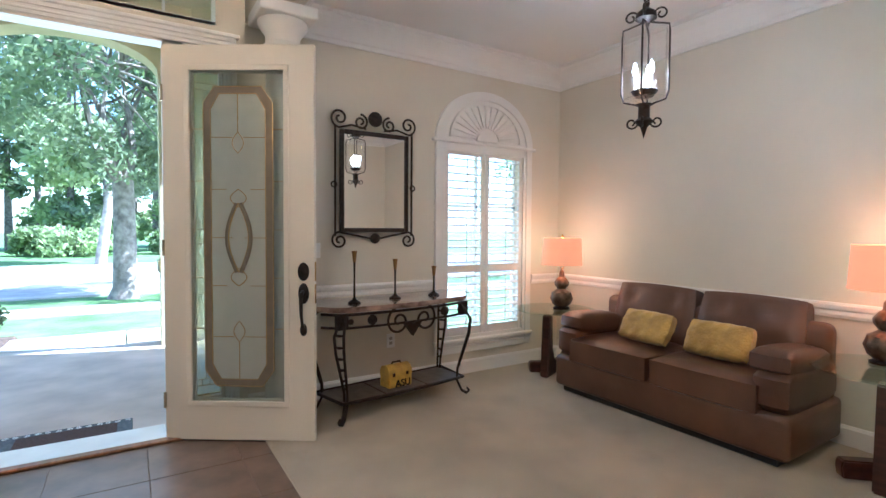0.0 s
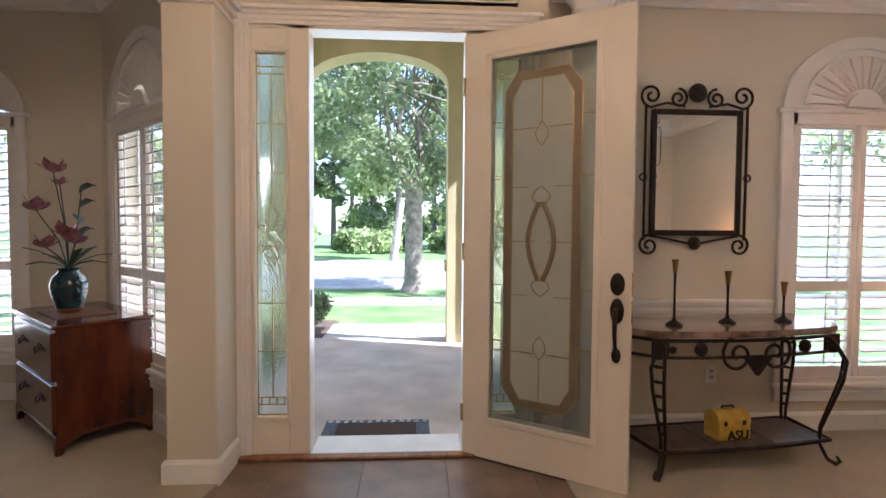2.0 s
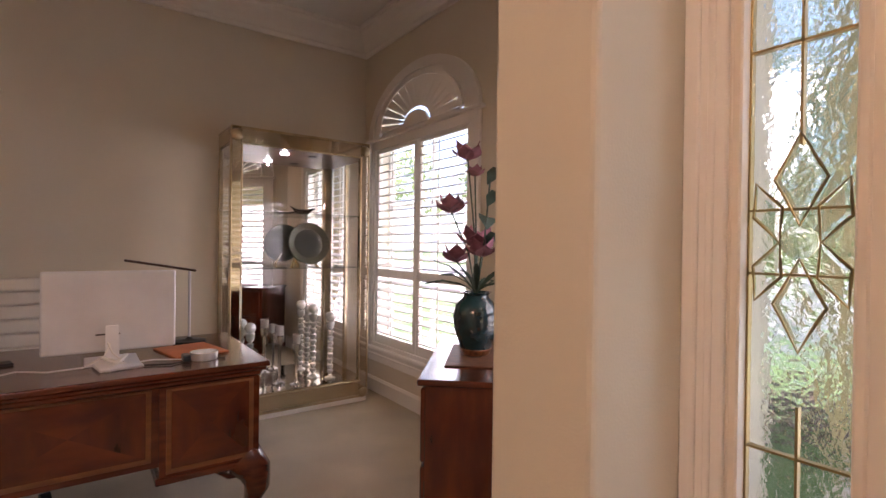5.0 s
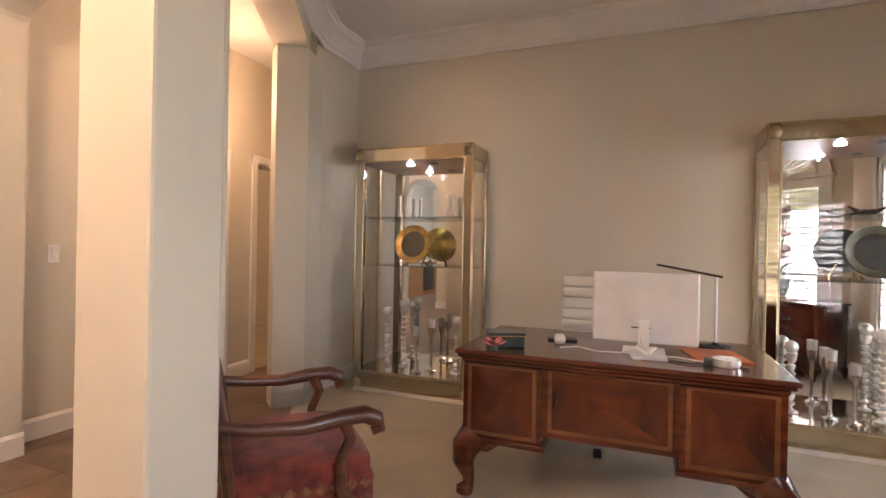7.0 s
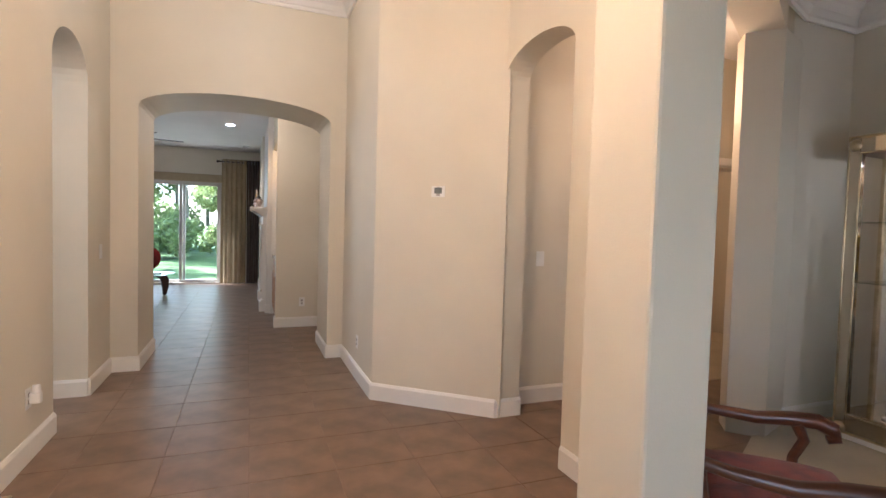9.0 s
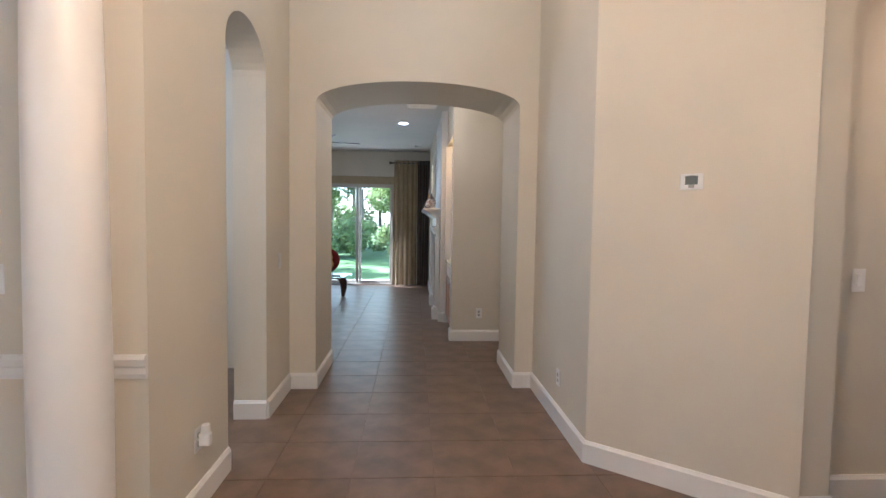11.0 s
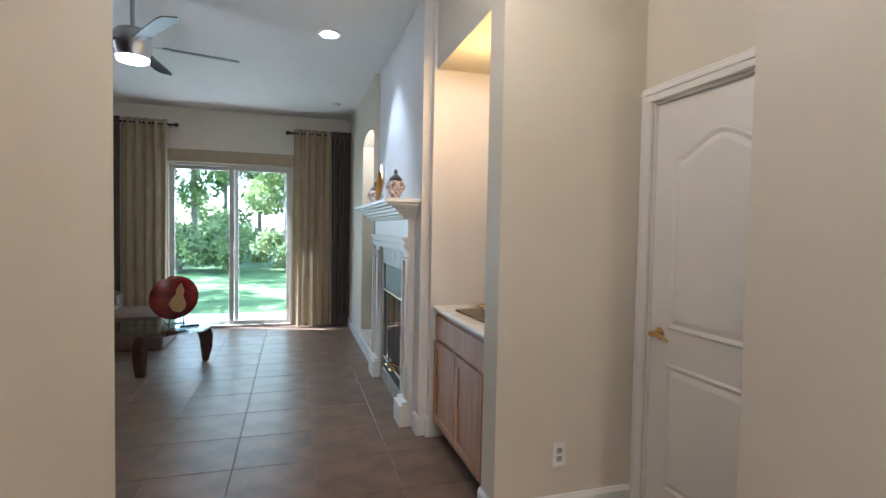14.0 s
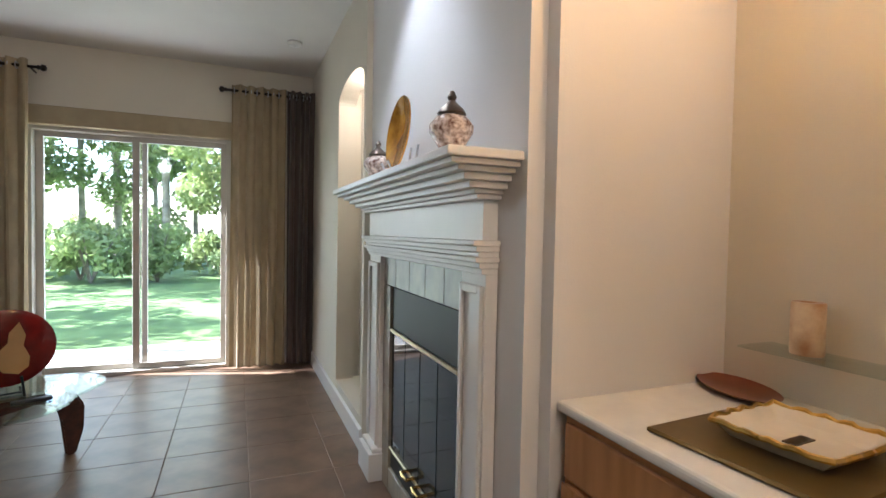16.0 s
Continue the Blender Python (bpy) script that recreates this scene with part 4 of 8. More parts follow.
        for lo, hi in ((z0 + 0.075, rail_z - 0.035), (rail_z + 0.035, z1 - 0.03)):
            cnt = round((hi - lo) / 0.068)
            for i in range(cnt):
                z = lo + (i + 0.5) * (hi - lo) / cnt
                mm = pose((a0 + a1) / 2, 0.010, z, tilt, 0, 0)
                if blade is None:
                    blade = part("louver", B(-bl / 2, bl / 2, -0.034, 0.034, -0.0045, 0.0045, bevel=0.003), TRIM, panel)
                    blade.matrix_basis = mm
                else:
                    again("louver", blade, panel, mm)
            part("tilt_rod", tube([((a0 + a1) / 2, -0.032, lo + 0.02), ((a0 + a1) / 2, -0.032, hi - 0.02)], 0.005, 6), TRIM, panel)
    # the sash outside
    b = bmesh.new()
    for q in (x0, c - 0.012, x1 - 0.024):
        box(b, q, q + 0.024, 0.14, 0.17, sill, spring)
    for q in (sill, rail_z, spring - 0.03, (rail_z + spring) / 2):
        box(b, x0, x1, 0.14, 0.17, q, q + 0.024)
    part("window_frame", b, WHITEP, w)
    part("pane", B(x0, x1, 0.152, 0.158, sill, spring), GLASS, w).visible_shadow = False
    return w


shutter_window("window_1", pose(0, 0.22, 0), 2.61, 3.575, 0.34, 2.12, 2.61, 14)
shutter_window("window_2", pose(0, 1.05, 0), -4.21, -2.85, 0.41, 2.17, 2.69, 20, True)
shutter_window("window_3", pose(-2.22, 1.05, 0, 0, 0, math.degrees(math.atan2(DIAG.y, DIAG.x))), 0.26, 1.30, 0.42, 2.10, 2.64, 20, True)

# ---- living room ----


def console_table():
    t = thing("console_table", "wrought iron console table with a brown marble top", "console table", 1.965, -0.105, 0.011, 6.5)
    out = [(-0.66, 0.20), (-0.66, -0.10), (-0.56, -0.225)] + [(-0.56 + 1.12 * i / 14, -0.235 - 0.055 * math.sin(math.pi * i / 14)) for i in range(1, 14)] + [(0.56, -0.225), (0.66, -0.10), (0.66, 0.20)]
    bm = bmesh.new()
    for o, z0, z1 in ((0.0, 0.775, 0.80), (-0.012, 0.762, 0.776)):
        sheet([(x * (1 + o), y * (1 + o)) for x, y in out], z0, z1, bm)
    part("tabletop", bm, MARBLE, t, "brown marble top with clipped corners")
    # iron apron
    for z, r in ((0.745, 0.010), (0.655, 0.009)):
        part("apron_bar", tube([(x * 0.95, y * 0.93, z) for x, y in out[1:-1]], r, 8), IRON, t, smooth=True)
    for s in (-1, 1):
        part("corner_plate", B(s * 0.535 - 0.05, s * 0.535 + 0.05, -0.225, -0.205, 0.645, 0.755, bevel=0.006), IRON, t)
        part("rosette", lathe([(0.036, 0), (0.036, 0.012), (0.018, 0.022), (0, 0.026)], 16, m=Matrix.Translation((s * 0.32, -0.245, 0.70)) @ Matrix.Rotation(radians(90), 4, "X")), IRON, t, smooth=True)
        pts = scroll(s * 0.115, 0.67, 0.105, 1.45, math.pi / 2 if s > 0 else math.pi / 2, -s, 34, -0.272, 0.018)
        part("apron_scroll", tube(pts, 0.009, 8), IRON, t, smooth=True)
        part("rosette", lathe([(0.02, 0), (0.02, 0.01), (0, 0.014)], 12, m=Matrix.Translation((s * 0.48, -0.235, 0.70)) @ Matrix.Rotation(radians(90), 4, "X")), IRON, t, smooth=True)
    part("shell", prism([(0, 0.555)] + [(0.075 * math.cos(a), 0.65 + 0.04 * math.sin(a) - 0.05 * (1 - abs(math.cos(a)))) for a in [math.pi * i / 10 for i in range(11)]], 0.03, None, pose(0, -0.292, 0)), IRON, t)
    # four lattice legs, each bowed in the plane of its corner, with a scrolled toe
    bow = [(0.0, 0.745, 0.012), (0.045, 0.70, 0.020), (0.092, 0.61, 0.034), (0.080, 0.50, 0.030), (0.034, 0.35, 0.020), (-0.010, 0.21, 0.012), (-0.014, 0.12, 0.010), (0.026, 0.035, 0.009), (0.066, 0.013, 0.009), (0.086, 0.034, 0.008), (0.068, 0.056, 0.006)]
    for sx in (-1, 1):
        for ax, ay, sy in ((0.505, -0.205, -1), (0.545, 0.10, 1)):
            o = Vector((sx * 0.80, sy * 0.60, 0))
            side = Vector((-o.y, o.x, 0))
            base = Vector((sx * ax, ay, 0))
            for d in (-1, 1):
                part("leg_bar", tube([base + o * r + side * (d * w) + Vector((0, 0, z)) for r, z, w in bow], [0.010] * 5 + [0.009] * 4 + [0.008, 0.006], 7), IRON, t, smooth=True)
            for f in (0.62, 0.54, 0.46, 0.38, 0.30, 0.24):
                k = [i for i in range(len(bow) - 1) if bow[i][1] >= f >= bow[i + 1][1]][0]
                u = (bow[k][1] - f) / (bow[k][1] - bow[k + 1][1])
                r, w = bow[k][0] + u * (bow[k + 1][0] - bow[k][0]), bow[k][2] + u * (bow[k + 1][2] - bow[k][2])
                c = base + o * r + Vector((0, 0, f))
                part("leg_rung", tube([c - side * w, c + o * 0.006, c + side * w], [0.006, 0.011, 0.006], 6), IRON, t)
    so = [(-0.58, 0.12), (-0.535, -0.225)] + [(-0.535 + 1.07 * i / 10, -0.225 - 0.03 * math.sin(math.pi * i / 10)) for i in range(1, 10)] + [(0.535, -0.225), (0.58, 0.12)]
    part("shelf_rim", tube([(x, y, 0.145) for x, y in so], 0.012, 8, closed=True), IRON, t, smooth=True)
    for i in range(3):
        x0, x1 = -0.55 + i * 0.367, -0.55 + (i + 1) * 0.367 - 0.006
        part("shelf_tile", B(x0, x1, -0.215, 0.115, 0.135, 0.148, bevel=0.003), SLATE, t)


console_table()


def candle_holder(x, y, z, h):
    c = thing("candle_holder", "dark iron candlestick with a gold cup, %s" % ("tall" if h > 0.33 else "mid height" if h > 0.27 else "short"), "candlestick", x, y, z, group="candlesticks on the console")
    part("base", lathe([(0.045, 0), (0.045, 0.008), (0.03, 0.018), (0.014, 0.028), (0.008, 0.045)], 20), BRONZE, c, smooth=True)
    part("stem", lathe([(0.008, 0.04), (0.006, h * 0.5), (0.008, h - 0.075)], 12), BRONZE, c, smooth=True)
    part("cup", lathe([(0.008, h - 0.08), (0.012, h - 0.07), (0.016, h - 0.02), (0.021, h), (0.017, h), (0.012, h - 0.02)], 16), mat("gold_cup", (0.30, 0.17, 0.06), 0.35, 0.8), c, smooth=True)


candle_holder(1.604, -0.24, 0.812, 0.37)
candle_holder(1.965, -0.16, 0.812, 0.30)
candle_holder(2.32, -0.14, 0.812, 0.235)

# the yellow tin box on the lower shelf
t = thing("tin_box", "yellow lunch box with a dark handle and letters", "box", 1.955, -0.20, 0.160, 8)
part("body", B(-0.105, 0.105, -0.06, 0.06, 0, 0.115, bevel=0.008, seg=2), mat("yellow_tin", (0.55, 0.35, 0.05), 0.35, vary=0.12, scale=18), t)
part("lid", lathe([(0.06, -0.105), (0.06, 0.105)], 24, m=Matrix.Translation((0, 0, 0.105)) @ Matrix.Rotation(radians(90), 4, "Y")), mat("yellow_lid", (0.50, 0.32, 0.05), 0.35, vary=0.12, scale=18), t)
part("carry_handle", tube([(-0.04, 0, 0.165), (-0.035, 0, 0.178), (0.035, 0, 0.178), (0.04, 0, 0.165)], 0.006, 6), BRONZE, t)
for x in (-0.06, 0.06):
    part("clasp", B(x - 0.01, x + 0.01, -0.064, -0.058, 0.085, 0.11), BRONZE, t)
curve = bpy.data.curves.new("letters", "FONT")
curve.body, curve.size, curve.extrude, curve.align_x = "ASU", 0.075, 0.004, "CENTER"
lt = new("letters", curve)
lt.data.materials.append(BLACKMETAL)
lt.parent = t
lt.matrix_basis = pose(0.02, -0.064, 0.005, 90, 0, 0)


def wall_mirror():
    cx, z0, z1, hw, y = 1.951, 1.312, 2.115, 0.30, 0.0
    t = thing("wall_mirror", "dark iron framed wall mirror with scrolled crest", "mirror", cx, 0.195, 0)
    part("looking_glass", B(-hw + 0.03, hw - 0.03, -0.018, -0.008, z0 + 0.03, z1 - 0.03), MIRROR, t, "mirror glass")
    for a, b, c, d in ((-hw, -hw + 0.035, z0, z1), (hw - 0.035, hw, z0, z1)):
        part("frame_stile", B(a, b, -0.03, 0.0, c, d, bevel=0.006), IRON, t)
        x = a if a < 0 else b
        s = -1 if a < 0 else 1
        part("outer_rod", tube([(x + s * 0.035, -0.012, z0 - 0.03), (x + s * 0.035, -0.012, z1 + 0.02)], 0.009, 8), IRON, t, smooth=True)
        part("side_ring", tube([(x + s * (0.045 + 0.022 * math.cos(k * math.pi / 6)), -0.012, (z0 + z1) / 2 - 0.03 + 0.022 * math.sin(k * math.pi / 6)) for k in range(12)], 0.006, 6, closed=True), IRON, t, smooth=True)
        # crest scrolls
        part("crest_scroll", tube(scroll(s * 0.30, z1 + 0.085, 0.075, 1.5, -math.pi / 2, s, 34, -0.014, 0.014), 0.0085, 8), IRON, t, smooth=True)
        part("crest_scroll", tube(scroll(s * 0.125, z1 + 0.07, 0.062, 1.5, math.pi / 2, s, 34, -0.014, 0.014), 0.0085, 8), IRON, t, smooth=True)
        part("crest_bar", tube([(s * 0.08, -0.014, z1 + 0.02), (s * 0.20, -0.014, z1 + 0.04), (s * 0.30, -0.014, z1 + 0.012)], 0.008, 8), IRON, t, smooth=True)
        part("foot_scroll", tube(scroll(s * 0.30, z0 - 0.065, 0.068, 1.5, math.pi / 2, -s, 34, -0.014, 0.014), 0.0085, 8), IRON, t, smooth=True)
        part("foot_bar", tube([(s * 0.04, -0.014, z0 - 0.05), (s * 0.16, -0.014, z0 - 0.025), (s * 0.30, -0.014, z0 - 0.13 + 0.13)], 0.008, 8), IRON, t, smooth=True)
    for c, d in ((z0, z0 + 0.035), (z1 - 0.035, z1)):
        part("frame_rail", B(-hw + 0.035, hw - 0.035, -0.03, 0.0, c, d, bevel=0.006), IRON, t)
    part("crest_medallion", lathe([(0.06, 0), (0.06, 0.012), (0.04, 0.024), (0, 0.028)], 24, m=Matrix.Translation((0, -0.01, z1 + 0.105)) @ Matrix.Rotation(radians(90), 4, "X")), IRON, t, smooth=True)
    part("foot_medallion", lathe([(0.042, 0), (0.042, 0.012), (0.02, 0.024), (0, 0.028)], 20, m=Matrix.Translation((0, -0.01, z0 - 0.05)) @ Matrix.Rotation(radians(90), 4, "X")), IRON, t, smooth=True)


wall_mirror()


def sofa():
    """Two-seat leather sofa; local x along its length, back towards +y."""
    t = thing("sofa", "brown leather two-seat sofa with tufted back", "sofa", 3.645, -1.41, 0.011, -89)
    L, D = 1.74, 0.74
    part("plinth", B(-L / 2 + 0.06, L / 2 - 0.06, -D / 2 + 0.04, D / 2 - 0.03, 0.0, 0.055, bevel=0.01), BLACK, t)
    part("base", B(-L / 2, L / 2, -D / 2, D / 2, 0.045, 0.30, bevel=0.035, seg=3), LEATHER, t, smooth=True)
    for s in (-1, 1):
        part("seat_cushion", cushion(0.71, D - 0.10, 0.24, 0.32, 14, m=Matrix.Translation((s * 0.36, -0.07, 0.365))), LEATHER, t, smooth=True)
        bm = cushion(0.70, 0.54, 0.20, 0.45, 16)
        for v in bm.verts:
            for px in (-0.18, 0.18):
                for py in (-0.05, 0.16):
                    d = (v.co.x - px) ** 2 + (v.co.y - py) ** 2
                    if v.co.z > 0:
                        v.co.z -= 0.035 * math.exp(-d / 0.004)
        bmesh.ops.transform(bm, matrix=Matrix.Translation((s * 0.365, 0.25, 0.62)) @ Matrix.Rotation(radians(74), 4, "X"), verts=bm.verts)
        part("back_cushion", bm, LEATHER, t, smooth=True)
        bm = cushion(0.20, D - 0.06, 0.30, 0.5, 12, m=Matrix.Translation((s * (L / 2 - 0.11), -0.02, 0.42)))
        part("arm_body", bm, LEATHER, t, smooth=True)
        part("arm_pad", cushion(0.23, D - 0.18, 0.17, 0.55, 12, m=Matrix.Translation((s * (L / 2 - 0.13), -0.06, 0.565)) @ Matrix.Rotation(radians(-4), 4, "X")), LEATHER, t, smooth=True)
    part("back_frame", B(-L / 2 + 0.03, L / 2 - 0.03, D / 2 - 0.14, D / 2, 0.10, 0.76, bevel=0.06, seg=4), LEATHER, t, smooth=True)


sofa()


def knit_pillow(x, y, rz, lean):
    bm = cushion(0.42, 0.24, 0.12, 0.55, 14)
    for v in bm.verts:
        v.co.z += 0.006 * math.sin(v.co.x * 60 + 3 * math.sin(v.co.y * 30)) * (1 if v.co.z > 0 else -1)
    ob = single("throw_pillow", bm, YELLOW, "mustard cable-knit pillow leaning on the sofa", "pillow", group="pillows on the sofa", smooth=True)
    ob.matrix_world = pose(x, y, 0.615, 0, 0, rz) @ pose(0, 0, 0, lean, 0, 0)


knit_pillow(3.56, -1.20, -93, 58)
knit_pillow(3.56, -1.745, -88, 58)


def end_table(x, y, rz):
    t = thing("end_table", "glass-topped end table with a curved espresso wood base", "end table", x, y, 0.011, rz, group="end tables beside the sofa")
    part("tabletop", lathe([(0.36, 0.585), (0.363, 0.591), (0.36, 0.597)], 48), TABLEGLASS, t, "round clear glass top", smooth=True)
    for k in range(2):
        out = [(-0.24, 0), (-0.20, 0.55), (-0.155, 0.57), (-0.135, 0.55), (-0.115, 0.25), (-0.06, 0.135), (0.04, 0.105), (0.235, 0.10), (0.245, 0.06), (0.235, 0.0)]
        bm = prism(out, 0.075, None, pose(0, -0.0375, 0))
        bmesh.ops.bevel(bm, geom=bm.edges[:], offset=0.008, segments=2, affect="EDGES")
        if k:
            bmesh.ops.transform(bm, matrix=Matrix.Rotation(radians(125), 4, "Z"), verts=bm.verts)
            bmesh.ops.scale(bm, vec=(0.96, 0.96, 1.0), verts=bm.verts)
        part("curved_leg", bm, DARKWOOD, t, smooth=True)
    return t


end_table(3.62, -0.17, 25)
end_table(3.68, -2.60, 10)


def table_lamp(x, y):
    t = thing("table_lamp", "lit table lamp with double gourd base and orange shade", "lamp", x, y, 0.609, group="pair of table lamps")
    part("foot", lathe([(0.075, 0), (0.078, 0.012), (0.055, 0.022)], 24), BRONZE, t, smooth=True)
    bm = lathe([(0.05, 0.02), (0.085, 0.05), (0.103, 0.10), (0.09, 0.155), (0.045, 0.185), (0.04, 0.19), (0.062, 0.22), (0.066, 0.25), (0.045, 0.285), (0.026, 0.30), (0.022, 0.34), (0.012, 0.36)], 40)
    for v in bm.verts:
        a, r = math.atan2(v.co.y, v.co.x), math.hypot(v.co.x, v.co.y)
        k = 1 + 0.035 * math.sin(9 * a + v.co.z * 42)
        v.co.x, v.co.y = v.co.x * k, v.co.y * k
    part("gourd_base", bm, mat("bronze_gourd", (0.16, 0.105, 0.065), 0.35, 0.55, vary=0.3, scale=20), t, smooth=True)
    sh = bmesh.new()
    n = 40
    a = [sh.verts.new((0.185 * math.cos(2 * math.pi * i / n), 0.185 * math.sin(2 * math.pi * i / n), 0.41)) for i in range(n)]
    b = [sh.verts.new((0.172 * math.cos(2 * math.pi * i / n), 0.172 * math.sin(2 * math.pi * i / n), 0.66)) for i in range(n)]
    for i in range(n):
        sh.faces.new((a[i], a[(i + 1) % n], b[(i + 1) % n], b[i]))
    part("shade", sh, SHADE, t, "glowing orange drum shade", smooth=True).visible_shadow = False
    part("harp", tube([(0, 0, 0.36), (0.06, 0, 0.45), (0.05, 0, 0.62), (0, 0, 0.665), (-0.05, 0, 0.62), (-0.06, 0, 0.45), (0, 0, 0.36)], 0.004, 6), BRASS, t)
    part("finial", lathe([(0.006, 0.66), (0.012, 0.675), (0.006, 0.69), (0, 0.70)], 12), BRASS, t, smooth=True)


table_lamp(3.66, -0.22)
table_lamp(3.80, -2.54)


def pendant():
    t = thing("pendant_lantern", "black iron lantern pendant with three lit candle bulbs", "pendant lamp", 2.60, -1.84, 0)
    zt, zb = 2.55, 1.83
    part("canopy", lathe([(0.06, LIV), (0.06, LIV - 0.015), (0.02, LIV - 0.04), (0.008, LIV - 0.06)], 20), IRON, t, smooth=True)
    z = LIV - 0.05
    k = 0
    while z > zt + 0.03:
        pts = [(0.011 * math.cos(a), 0, z - 0.02 + 0.02 * math.sin(a)) for a in [2 * math.pi * i / 10 for i in range(10)]]
        if k % 2:
            pts = [(0, p[0], p[2]) for p in pts]
        part("chain_link", tube(pts, 0.003, 5, closed=True), IRON, t)
        z, k = z - 0.033, k + 1
    part("top_ring", tube([(0.02 * math.cos(2 * math.pi * i / 12), 0, zt + 0.01 + 0.02 * math.sin(2 * math.pi * i / 12)) for i in range(12)], 0.004, 6, closed=True), IRON, t)
    part("crown_hub", lathe([(0.018, zt - 0.01), (0.012, zt - 0.03), (0.05, zt - 0.06), (0.055, zt - 0.09), (0.02, zt - 0.11)], 16), IRON, t, smooth=True)
    for i in range(4):
        a = math.pi / 2 * i + 0.5
        r = Matrix.Rotation(a, 4, "Z")
        for pts, rad in ((scroll(0.075, zt - 0.075, 0.036, 1.2, math.pi, -1, 20, 0, 0.01), 0.005),
                         ([(0.02, 0, zt - 0.11), (0.115, 0, zt - 0.135), (0.118, 0, zt - 0.17), (0.118, 0, zb + 0.24), (0.105, 0, zb + 0.20), (0.02, 0, zb + 0.175)], 0.005),
                         (scroll(0.062, zb + 0.085, 0.032, 1.2, math.pi, 1, 20, 0, 0.01), 0.005)):
            part("scroll_arm" if len(pts) > 10 else "cage_bar", tube([r @ Vector(p) for p in pts], rad, 6), IRON, t, smooth=True)
    part("glass_cylinder", lathe([(0.108, zb + 0.21), (0.108, zt - 0.15)], 32), GLASS, t, "clear glass cylinder").visible_shadow = False
    bm = lathe([(0.0, zb + 0.215), (0.045, zb + 0.22), (0.07, zb + 0.25), (0.02, zb + 0.235)], 20)
    part("bulb_tray", bm, IRON, t, smooth=True)
    part("tail_drop", lathe([(0.05, zb + 0.18), (0.03, zb + 0.17), (0.03, zb + 0.11), (0.05, zb + 0.09), (0.018, zb + 0.06), (0.012, zb + 0.04), (0, zb)], 16), IRON, t, smooth=True)
    for i in range(3):
        a = 2 * math.pi * i / 3 + 0.3
        x, y = 0.05 * math.cos(a), 0.05 * math.sin(a)
        part("candle_sleeve", lathe([(0.008, zb + 0.24), (0.008, zb + 0.33)], 12, centre=(x, y, 0)), WHITEP, t)
        part("bulb", lathe([(0.006, zb + 0.33), (0.014, zb + 0.35), (0.012, zb + 0.37), (0.004, zb + 0.40), (0, zb + 0.405)], 12, centre=(x, y, 0)), BULB, t, "glowing flame bulb", smooth=True).visible_shadow = False


pendant()


def plate_on_wall(name, label, m, w, h, rocker=True, category="switch"):
    t = thing(name, label, category)
    t.matrix_world = m
    part("cover_plate", B(-w / 2, w / 2, -0.006, 0, -h / 2, h / 2, bevel=0.003), WHITEP, t)
    if rocker:
        part("rocker", B(-0.016, 0.016, -0.011, -0.006, -0.033, 0.033, bevel=0.003), WHITEP, t)
    else:
        for z in (-0.02, 0.02):
            part("socket", B(-0.014, 0.014, -0.008, -0.006, z - 0.013, z + 0.013, bevel=0.002), mat("socket_shadow", (0.35, 0.33, 0.30), 0.5), t)
    return t


plate_on_wall("light_switch", "white double light switch on the wall", pose(1.45, 0.216, 1.17), 0.115, 0.115)
plate_on_wall("light_switch", "white light switch on the dining wall", pose(1.62, -4.054, 1.19, 0, 0, 180), 0.075, 0.12)
plate_on_wall("light_switch", "white light switch in the hall", pose(1.046, -5.97, 1.12, 0, 0, -90), 0.075, 0.12)
plate_on_wall("light_switch", "white light switch in the hall", pose(-2.30, -4.476, 1.17, 0, 0, 180), 0.075, 0.12)
plate_on_wall("wall_outlet", "white electrical outlet above the baseboard", pose(1.046, -4.48, 0.36, 0, 0, -90), 0.075, 0.12, False, "outlet")
plate_on_wall("wall_outlet", "white electrical outlet above the baseboard", pose(-0.80, -8.036, 0.34, 0, 0, 180), 0.075, 0.12, False, "outlet")
plate_on_wall("wall_outlet", "white outlet under the console", pose(2.11, 0.216, 0.40), 0.075, 0.12, False, "outlet")
plate_on_wall("wall_outlet", "white electrical outlet above the baseboard", pose(-1.046, -5.5, 0.34, 0, 0, 90), 0.075, 0.12, False, "outlet")
tt = thing("plug_in_freshener", "white plug-in air freshener in the outlet", "air freshener", 1.035, -4.48, 0.36, -90)
part("body", B(-0.022, 0.022, -0.055, 0.0, -0.03, 0.035, bevel=0.01, seg=2), WHITEP, tt)
part("bottle", lathe([(0.02, 0.03), (0.022, 0.05), (0.018, 0.075), (0, 0.078)], 16, centre=(0, -0.03, 0)), WHITEP, tt, smooth=True)
th = plate_on_wall("thermostat", "white thermostat with a small grey screen", pose(-1.452, -4.586, 1.67, 0, 0, 139.9), 0.11, 0.085, False, "thermostat")
part("screen", B(-0.03, 0.03, -0.010, -0.006, -0.015, 0.03), mat("lcd_grey", (0.12, 0.13, 0.12), 0.3), th)

# ---- outside the front door ----
single("ground", B(-160, 160, -160, 160, -0.6, -0.15), GRASS, "green lawn with patches of shade", "lawn", kind="structure")
slab = bmesh.new()
slab.faces.new([slab.verts.new((x, y, -0.16)) for x, y in ((-1.20, 0.24), (2.14, 0.24), (2.14, 2.32), (1.06, 3.16), (0.80, 3.35), (-1.20, 3.35))])
top = bmesh.ops.extrude_face_region(slab, geom=slab.faces[:])
bmesh.ops.translate(slab, verts=[v for v in top["geom"] if isinstance(v, bmesh.types.BMVert)], vec=(0, 0, 0.13))
bmesh.ops.recalc_face_normals(slab, faces=slab.faces[:])
single("porch_floor", slab, PORCH, "pale brown concrete porch slab", "porch", kind="structure")
